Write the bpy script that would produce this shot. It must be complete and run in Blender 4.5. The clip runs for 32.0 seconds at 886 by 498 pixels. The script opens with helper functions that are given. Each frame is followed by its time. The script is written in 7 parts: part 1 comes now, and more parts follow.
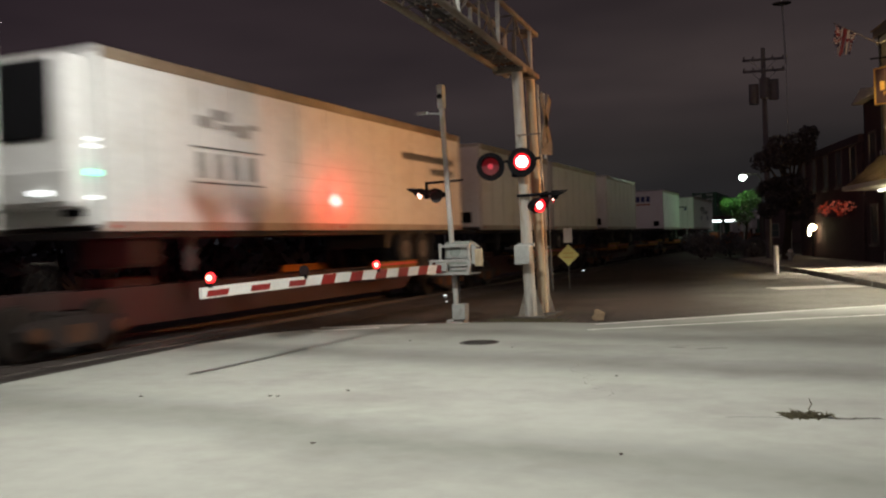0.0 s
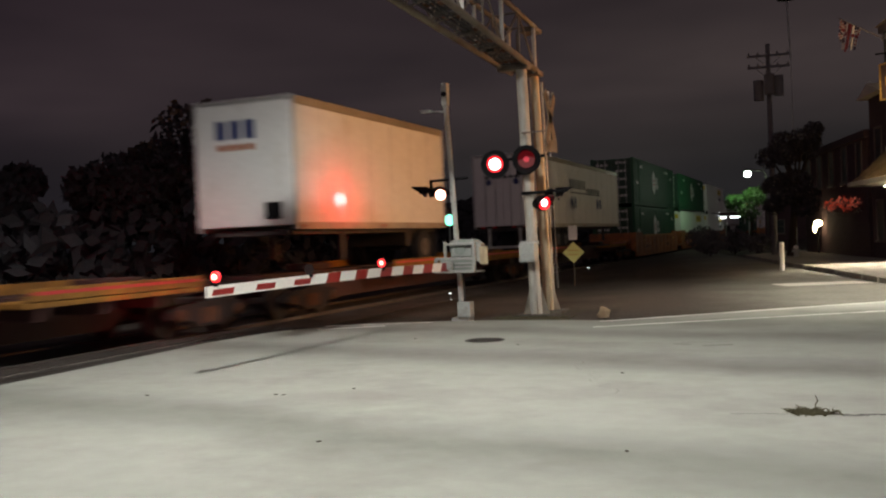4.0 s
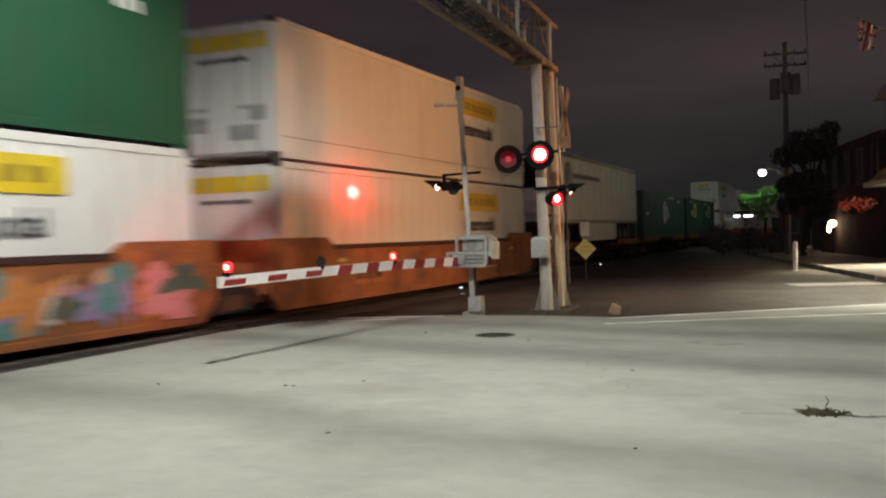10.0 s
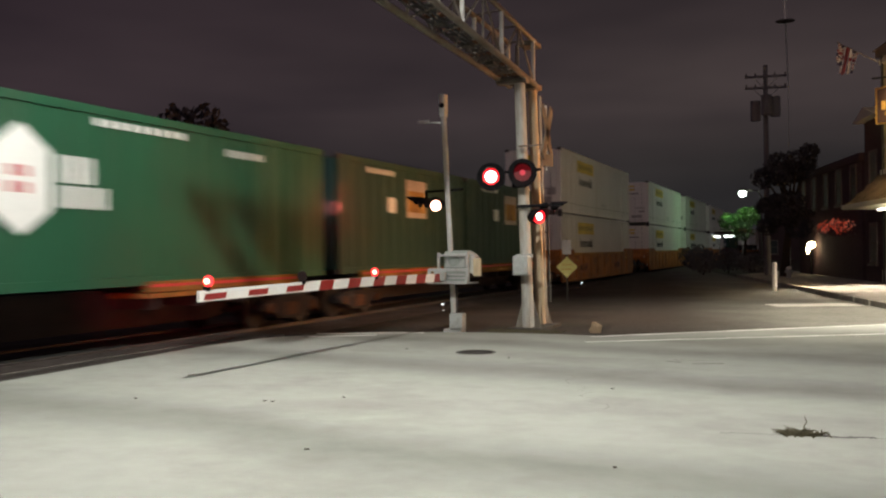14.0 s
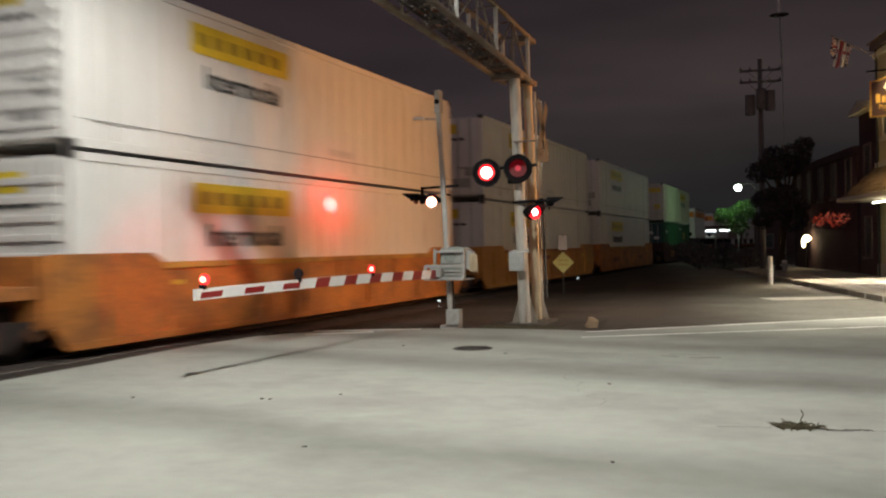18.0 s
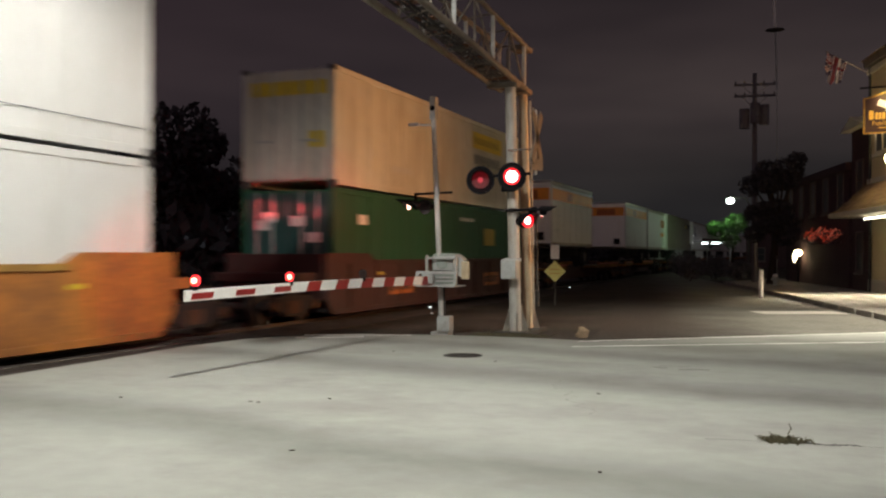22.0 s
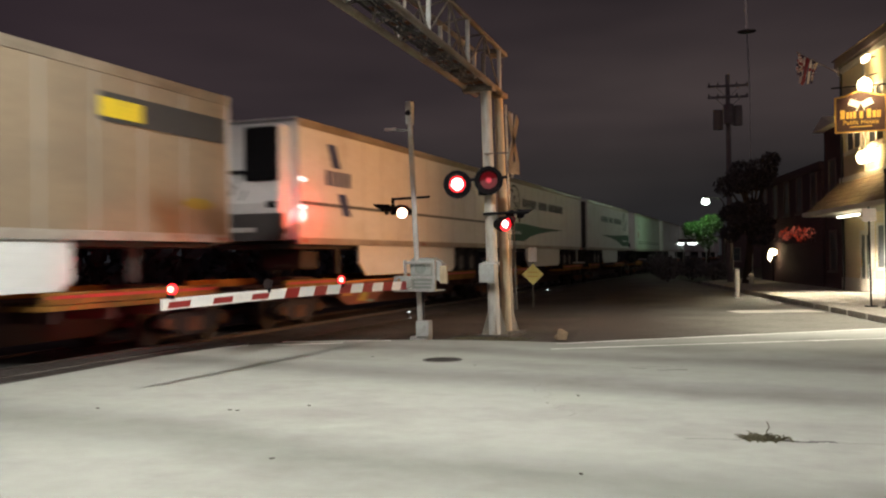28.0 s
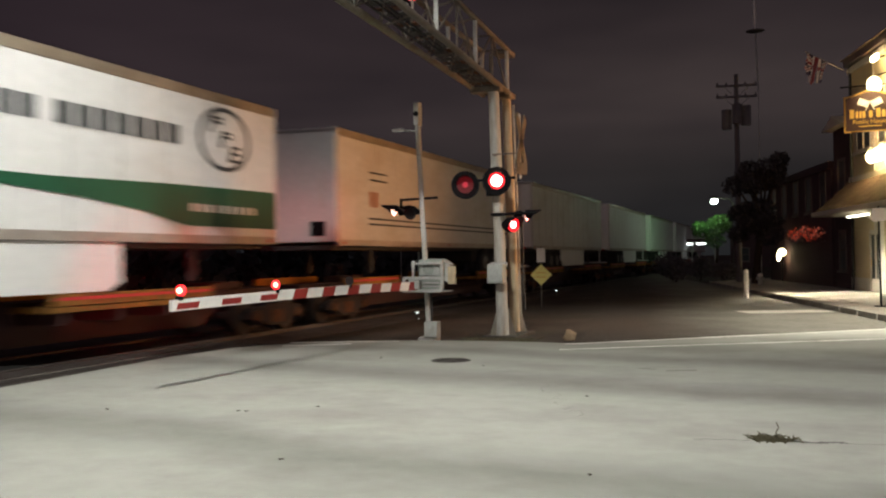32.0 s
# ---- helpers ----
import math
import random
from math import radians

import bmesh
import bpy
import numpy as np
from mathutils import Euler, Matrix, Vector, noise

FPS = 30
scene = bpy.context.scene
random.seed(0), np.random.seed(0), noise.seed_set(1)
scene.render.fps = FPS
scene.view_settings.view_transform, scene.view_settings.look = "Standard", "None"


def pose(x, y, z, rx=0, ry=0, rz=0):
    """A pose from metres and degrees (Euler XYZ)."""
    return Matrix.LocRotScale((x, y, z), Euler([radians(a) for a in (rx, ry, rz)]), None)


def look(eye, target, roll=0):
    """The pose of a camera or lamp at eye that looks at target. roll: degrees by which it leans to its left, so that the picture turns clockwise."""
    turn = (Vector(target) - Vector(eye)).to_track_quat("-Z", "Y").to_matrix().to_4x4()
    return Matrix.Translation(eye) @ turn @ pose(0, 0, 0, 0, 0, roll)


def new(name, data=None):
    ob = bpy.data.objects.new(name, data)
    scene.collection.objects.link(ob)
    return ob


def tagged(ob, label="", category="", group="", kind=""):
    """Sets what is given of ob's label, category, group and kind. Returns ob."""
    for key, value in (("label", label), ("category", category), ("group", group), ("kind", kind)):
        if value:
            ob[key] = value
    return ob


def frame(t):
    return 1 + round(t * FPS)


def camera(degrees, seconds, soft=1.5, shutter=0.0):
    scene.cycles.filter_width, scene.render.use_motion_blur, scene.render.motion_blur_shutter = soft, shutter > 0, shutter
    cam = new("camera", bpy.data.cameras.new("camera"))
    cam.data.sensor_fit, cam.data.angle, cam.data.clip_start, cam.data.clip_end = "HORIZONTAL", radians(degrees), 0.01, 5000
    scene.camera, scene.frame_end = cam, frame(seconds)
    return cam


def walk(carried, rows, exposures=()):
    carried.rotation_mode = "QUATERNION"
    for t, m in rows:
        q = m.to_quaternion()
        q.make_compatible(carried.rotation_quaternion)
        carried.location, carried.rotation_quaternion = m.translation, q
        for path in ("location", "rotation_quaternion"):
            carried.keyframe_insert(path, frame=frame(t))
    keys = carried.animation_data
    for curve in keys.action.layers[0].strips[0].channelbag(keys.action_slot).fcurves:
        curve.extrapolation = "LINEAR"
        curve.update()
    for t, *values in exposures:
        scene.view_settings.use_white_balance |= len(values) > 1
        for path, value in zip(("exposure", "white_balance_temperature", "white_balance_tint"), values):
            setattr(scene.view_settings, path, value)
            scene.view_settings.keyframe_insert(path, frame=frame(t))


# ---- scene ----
cam = camera(51.3, 32.0, soft=2.2, shutter=0.85)
EYE = (0.0, 0.0, 1.62)
# seconds, heading to the left of the track's line, tilt up, roll (degrees)
PATH = [
    (0, 22.13, -0.45, -2.01),
    (0.5, 22.06, -0.44, -1.79),
    (1, 22.14, -0.46, -1.77),
    (1.5, 22.34, -0.54, -1.95),
    (2, 22.52, -0.55, -2.10),
    (2.5, 22.57, -0.54, -2.17),
    (3, 22.50, -0.52, -2.23),
    (3.5, 22.40, -0.51, -2.28),
    (5.5, 22.88, -0.97, -2.26),
    (6, 23.04, -1.07, -2.17),
    (6.5, 23.06, -1.03, -2.12),
    (7, 22.91, -0.90, -2.01),
    (7.5, 22.67, -0.90, -1.94),
    (8, 22.63, -0.98, -1.94),
    (8.5, 22.70, -1.04, -2.03),
    (9, 22.90, -0.99, -1.88),
    (9.5, 23.29, -0.98, -1.56),
    (10, 23.18, -0.91, -1.36),
    (10.5, 22.45, -0.59, -1.14),
    (11, 21.68, -0.21, -0.69),
    (11.5, 21.78, 0.02, -0.27),
    (12, 22.17, 0.24, -0.15),
    (12.5, 22.08, 0.42, -0.25),
    (13, 21.87, 0.45, -0.28),
    (13.5, 21.86, 0.35, -0.46),
    (14, 22.04, 0.10, -0.65),
    (14.5, 22.09, -0.09, -0.84),
    (16.5, 21.87, -0.03, -1.30),
    (17, 21.92, 0.02, -1.36),
    (17.5, 21.81, 0.02, -1.30),
    (18, 21.80, -0.13, -1.10),
    (18.5, 22.14, -0.47, -0.54),
    (19, 22.48, -0.75, 0.15),
    (19.5, 22.40, -0.73, 0.56),
    (20, 22.38, -0.68, 0.73),
    (20.5, 22.42, -0.49, 0.90),
    (21, 22.34, -0.14, 0.73),
    (21.5, 22.07, 0.09, 0.33),
    (22, 21.32, 0.27, 0.17),
    (22.5, 20.42, 0.63, 0.16),
    (23, 19.96, 0.81, 0.14),
    (23.5, 19.84, 0.73, 0.05),
    (24, 19.83, 0.62, 0.04),
    (24.5, 19.89, 0.43, 0.06),
    (25, 20.03, 0.40, -0.10),
    (25.5, 20.25, 0.52, -0.33),
    (27.5, 20.00, 0.59, -0.70),
    (28, 19.95, 0.54, -0.71),
    (28.5, 20.02, 0.49, -0.71),
    (29, 20.07, 0.42, -0.64),
    (29.5, 20.11, 0.32, -0.63),
    (30, 20.14, 0.34, -0.62),
    (30.5, 20.22, 0.45, -0.65),
    (31, 20.27, 0.55, -0.74),
    (31.5, 20.35, 0.60, -0.78),
    (32, 20.45, 0.59, -0.82),
]


def aimed(yaw, tilt, roll):
    """The camera's pose from its heading, tilt and roll."""
    y, p = radians(yaw), radians(tilt)
    way = Vector((-math.sin(y) * math.cos(p), math.cos(y) * math.cos(p), math.sin(p)))
    return look(EYE, Vector(EYE) + way, roll)


# the clip's own exposure rises on the dark containers and falls on the white ones
EXPOSED = [(0.0, 0.0), (3.0, 0.0), (6.0, 0.05), (8.0, 0.18), (9.4, 0.06), (11.0, -0.10), (12.0, 0.0), (13.2, 0.0), (14.0, 0.28), (16.6, -0.04),
           (18.0, 0.0), (19.7, -0.15), (21.2, -0.08), (22.6, 0.12), (23.2, 0.22), (24.0, 0.15), (25.5, 0.22), (28.0, 0.22), (29.5, 0.05), (32.0, 0.0)]
walk(cam, [(t, aimed(yaw, tilt, roll)) for t, yaw, tilt, roll in PATH], EXPOSED)

# ---- night sky, lamps, exposure ----
world = bpy.data.worlds.new("night_sky")
scene.world = world
world.use_nodes = True
wn = world.node_tree.nodes
wl = world.node_tree.links
wn.clear()
w_out = wn.new("ShaderNodeOutputWorld")
w_bg = wn.new("ShaderNodeBackground")
w_bg.inputs["Strength"].default_value = 2.25
w_co = wn.new("ShaderNodeTexCoord")
w_sep = wn.new("ShaderNodeSeparateXYZ")
w_ramp = wn.new("ShaderNodeValToRGB")
w_ramp.color_ramp.elements[0].position = 0.0
w_ramp.color_ramp.elements[0].color = (0.0075, 0.0080, 0.0085, 1)
w_ramp.color_ramp.elements[1].position = 0.5
w_ramp.color_ramp.elements[1].color = (0.0094, 0.0074, 0.0084, 1)
mid = w_ramp.color_ramp.elements.new(0.09)
mid.color = (0.0112, 0.0098, 0.0098, 1)
mid = w_ramp.color_ramp.elements.new(0.145)
mid.color = (0.0195, 0.0152, 0.0152, 1)
mid = w_ramp.color_ramp.elements.new(0.24)
mid.color = (0.0128, 0.0097, 0.0104, 1)
w_map = wn.new("ShaderNodeMapping")
w_map.inputs["Scale"].default_value = (1.2, 1.2, 4.5)
w_noise = wn.new("ShaderNodeTexNoise")
w_noise.inputs["Scale"].default_value = 2.0
w_noise.inputs["Detail"].default_value = 3
w_mul = wn.new("ShaderNodeMixRGB")
w_mul.blend_type = "MULTIPLY"
w_mul.inputs[0].default_value = 0.55
w_nr = wn.new("ShaderNodeValToRGB")
w_nr.color_ramp.elements[0].position, w_nr.color_ramp.elements[1].position = 0.35, 0.65
w_nr.color_ramp.elements[0].color, w_nr.color_ramp.elements[1].color = (0.45, 0.45, 0.5, 1), (1.3, 1.25, 1.2, 1)
wl.new(w_co.outputs["Generated"], w_sep.inputs[0])
wl.new(w_sep.outputs["Z"], w_ramp.inputs[0])
wl.new(w_co.outputs["Generated"], w_map.inputs[0])
wl.new(w_map.outputs[0], w_noise.inputs["Vector"])
wl.new(w_noise.outputs["Fac"], w_nr.inputs[0])
wl.new(w_ramp.outputs[0], w_mul.inputs[1])
wl.new(w_nr.outputs[0], w_mul.inputs[2])
# the town's glow: the sky is darker and more purple over the dark side beyond the track
w_side = wn.new("ShaderNodeValToRGB")
w_side.color_ramp.elements[0].position, w_side.color_ramp.elements[1].position = 0.06, 0.42
w_side.color_ramp.elements[0].color, w_side.color_ramp.elements[1].color = (0.74, 0.66, 0.82, 1), (1, 1, 1, 1)
w_half = wn.new("ShaderNodeMath")
w_half.operation = "MULTIPLY_ADD"
w_half.inputs[1].default_value, w_half.inputs[2].default_value = 0.5, 0.5
wl.new(w_sep.outputs["X"], w_half.inputs[0])
wl.new(w_half.outputs[0], w_side.inputs[0])
w_tint = wn.new("ShaderNodeMixRGB")
w_tint.blend_type = "MULTIPLY"
w_tint.inputs[0].default_value = 1.0
wl.new(w_mul.outputs[0], w_tint.inputs[1])
wl.new(w_side.outputs[0], w_tint.inputs[2])
# unseen sky behind the camera, brightened as added fill for the dark parts
w_back = wn.new("ShaderNodeMapRange")
w_back.interpolation_type = "SMOOTHSTEP"
w_back.inputs["From Min"].default_value, w_back.inputs["From Max"].default_value = 0.1, -0.7
w_back.inputs["To Min"].default_value, w_back.inputs["To Max"].default_value = 1.0, 5.5
wl.new(w_sep.outputs["Y"], w_back.inputs[0])
w_fill = wn.new("ShaderNodeMixRGB")
w_fill.blend_type = "MULTIPLY"
w_fill.inputs[0].default_value = 1.0
wl.new(w_tint.outputs[0], w_fill.inputs[1])
wl.new(w_back.outputs[0], w_fill.inputs[2])
wl.new(w_fill.outputs[0], w_bg.inputs[0])
wl.new(w_bg.outputs[0], w_out.inputs[0])


def lamp(name, kind, place, target, watts, color, radius=0.1, cone=60, blend=0.6):
    data = bpy.data.lights.new(name, kind)
    data.energy, data.color = watts, color
    data.shadow_soft_size = radius
    if kind == "SPOT":
        data.spot_size, data.spot_blend = radians(cone), blend
    ob = new(name, data)
    ob.matrix_world = look(place, target)
    return ob


def wide(ob, across, up):
    """Scales a spot's beam to an ellipse, shaping where its light falls."""
    ob.matrix_world = ob.matrix_world @ Matrix.Diagonal((across, up, 1, 1))


WARM, RED, GREENISH = (1.0, 0.42, 0.14), (1.0, 0.010, 0.024), (0.72, 1.0, 0.64)
# the white street lamp over the near road, which also lights the train
wide(lamp("street_light_near", "SPOT", (-4.0, 7.25, 8.2), (-4.0, 9.0, 0.0), 4000, (1.0, 0.985, 0.92), 0.13, 144, 0.45), 1.7, 0.85)
# the warm lamps at the pub's corner
lamp("street_light_corner", "POINT", (4.4, 26.6, 4.3), (0, 0, 0), 210, WARM, 0.25)
wide(lamp("street_light_corner", "SPOT", (2.8, 22.24, 3.5), (-10.5, 21.2, 3.8), 3900, WARM, 1.0, 86, 1.0), 0.84, 0.80)
# unseen lamp added at the corner to brighten the crosswalk and street
lamp("crosswalk_fill", "SPOT", (3.6, 22.8, 7.6), (0.2, 23.0, 0), 6000, (1.0, 0.95, 0.80), 0.2, 98, 0.9)
lamp("pub_wall_light", "POINT", (2.95, 36.6, 5.2), (0, 0, 0), 150, (1.0, 0.70, 0.34), 0.15)
lamp("pub_flood_light", "SPOT", (3.05, 34.7, 8.1), (2.9, 35.9, 5.6), 700, (1.0, 0.76, 0.42), 0.15, 62, 0.7)
lamp("pub_entry_light", "SPOT", (1.95, 36.2, 2.95), (2.0, 35.4, 0), 1900, (1.0, 0.88, 0.70), 0.15, 128, 0.6)
# the greenish lamp down the street
lamp("street_light_far", "POINT", (-5.05, 71.6, 5.25), (0, 0, 0), 115, GREENISH, 0.35)
lamp("street_light_far", "SPOT", (-5.1, 71.5, 5.2), (-10.6, 84.0, 3.4), 700, (0.50, 1.0, 0.50), 0.3, 90, 1.0)
lamp("yard_light", "POINT", (-0.45, 51.9, 1.6), (0, 0, 0), 14, (1.0, 0.80, 0.55), 0.2)


# the red beams of the crossing signals that face the track
# the narrow pink spot stands in for the lamps' mirror image on the train
for watts, color, cone, high in ((230, RED, 50, 1.0), (430, RED, 27, 1.0), (9500, (1.0, 0.085, 0.085), 7.5, 0.8)):
    wide(lamp("signal_beam", "SPOT", (-6.95, 18.6, 2.62), (-10.5, 19.3, 2.67), watts, color, 0.06, cone, 1.0), 1.6, high)
lamp("signal_beam", "SPOT", (-6.95, 16.9, 2.60), (-10.5, 15.9, 2.4), 40, RED, 0.08, 60, 1.0)
lamp("arm_beam", "SPOT", (-7.2, 9.4, 1.27), (-10.4, 13.0, 1.15), 400, RED, 0.06, 42, 1.0)
lamp("arm_beam", "SPOT", (-7.2, 12.0, 1.27), (-10.4, 14.7, 1.5), 190, RED, 0.06, 26, 1.0)


# ---- materials ----


def mat(name, color, rough=0.6, metal=0.0, vary=0.25, scale=3.0, bump=0.0, bump_scale=60.0, glow=None, power=1.0,
        dirt=None, dirt_at=0.62, coat=0.0, stretch=None, island=0.0):
    """A procedural surface: base colour that varies at two scales, stains of a second colour, fine relief."""
    m = bpy.data.materials.new(name)
    m.use_nodes = True
    nt = m.node_tree
    b = nt.nodes["Principled BSDF"]
    b.inputs["Roughness"].default_value = rough
    b.inputs["Metallic"].default_value = metal
    b.inputs["Coat Weight"].default_value = coat
    if rough >= 0.75:
        b.inputs["Specular IOR Level"].default_value = 0.12
    if glow:
        b.inputs["Base Color"].default_value = (*color, 1)
        b.inputs["Emission Color"].default_value = (*glow, 1)
        b.inputs["Emission Strength"].default_value = power
        return m
    co = nt.nodes.new("ShaderNodeTexCoord")
    mp = nt.nodes.new("ShaderNodeMapping")
    if stretch:
        mp.inputs["Scale"].default_value = stretch
    nt.links.new(co.outputs["Object"], mp.inputs[0])
    big = nt.nodes.new("ShaderNodeTexNoise")
    big.inputs["Scale"].default_value = scale * 0.25
    big.inputs["Detail"].default_value = 5
    fine = nt.nodes.new("ShaderNodeTexNoise")
    fine.inputs["Scale"].default_value = scale * 6
    fine.inputs["Detail"].default_value = 4
    for n in (big, fine):
        nt.links.new(mp.outputs[0], n.inputs["Vector"])
    add = nt.nodes.new("ShaderNodeMath")
    add.operation = "ADD"
    nt.links.new(big.outputs["Fac"], add.inputs[0])
    nt.links.new(fine.outputs["Fac"], add.inputs[1])
    ramp = nt.nodes.new("ShaderNodeMapRange")
    ramp.inputs["From Min"].default_value, ramp.inputs["From Max"].default_value = 0.7, 1.3
    ramp.inputs["To Min"].default_value, ramp.inputs["To Max"].default_value = 1 - vary, 1 + vary * 0.5
    nt.links.new(add.outputs[0], ramp.inputs[0])
    mul = nt.nodes.new("ShaderNodeMixRGB")
    mul.blend_type = "MULTIPLY"
    mul.inputs[0].default_value = 1
    mul.inputs[1].default_value = (*color, 1)
    nt.links.new(ramp.outputs[0], mul.inputs[2])
    last = mul.outputs[0]
    if island:
        info = nt.nodes.new("ShaderNodeObjectInfo")
        mr = nt.nodes.new("ShaderNodeMapRange")
        mr.inputs["To Min"].default_value, mr.inputs["To Max"].default_value = 1 - island, 1 + island
        nt.links.new(info.outputs["Random"], mr.inputs[0])
        m2 = nt.nodes.new("ShaderNodeMixRGB")
        m2.blend_type = "MULTIPLY"
        m2.inputs[0].default_value = 1
        nt.links.new(last, m2.inputs[1])
        nt.links.new(mr.outputs[0], m2.inputs[2])
        last = m2.outputs[0]
    if dirt:
        stain = nt.nodes.new("ShaderNodeTexNoise")
        stain.inputs["Scale"].default_value = scale * 0.6
        stain.inputs["Detail"].default_value = 8
        stain.inputs["Roughness"].default_value = 0.65
        nt.links.new(mp.outputs[0], stain.inputs["Vector"])
        sr = nt.nodes.new("ShaderNodeMapRange")
        sr.inputs["From Min"].default_value, sr.inputs["From Max"].default_value = dirt_at - 0.12, dirt_at + 0.12
        sr.inputs["To Max"].default_value = 0.75
        nt.links.new(stain.outputs["Fac"], sr.inputs[0])
        mx = nt.nodes.new("ShaderNodeMixRGB")
        nt.links.new(sr.outputs[0], mx.inputs[0])
        nt.links.new(last, mx.inputs[1])
        mx.inputs[2].default_value = (*dirt, 1)
        last = mx.outputs[0]
    nt.links.new(last, b.inputs["Base Color"])
    rr = nt.nodes.new("ShaderNodeMapRange")
    rr.inputs["To Min"].default_value, rr.inputs["To Max"].default_value = max(0.02, rough - 0.12), min(1, rough + 0.12)
    nt.links.new(fine.outputs["Fac"], rr.inputs[0])
    nt.links.new(rr.outputs[0], b.inputs["Roughness"])
    if bump:
        bn = nt.nodes.new("ShaderNodeTexNoise")
        bn.inputs["Scale"].default_value = bump_scale
        bn.inputs["Detail"].default_value = 4
        nt.links.new(co.outputs["Object"], bn.inputs["Vector"])
        bp = nt.nodes.new("ShaderNodeBump")
        bp.inputs["Strength"].default_value = bump
        bp.inputs["Distance"].default_value = 0.02
        nt.links.new(bn.outputs["Fac"], bp.inputs["Height"])
        nt.links.new(bp.outputs[0], b.inputs["Normal"])
    return m


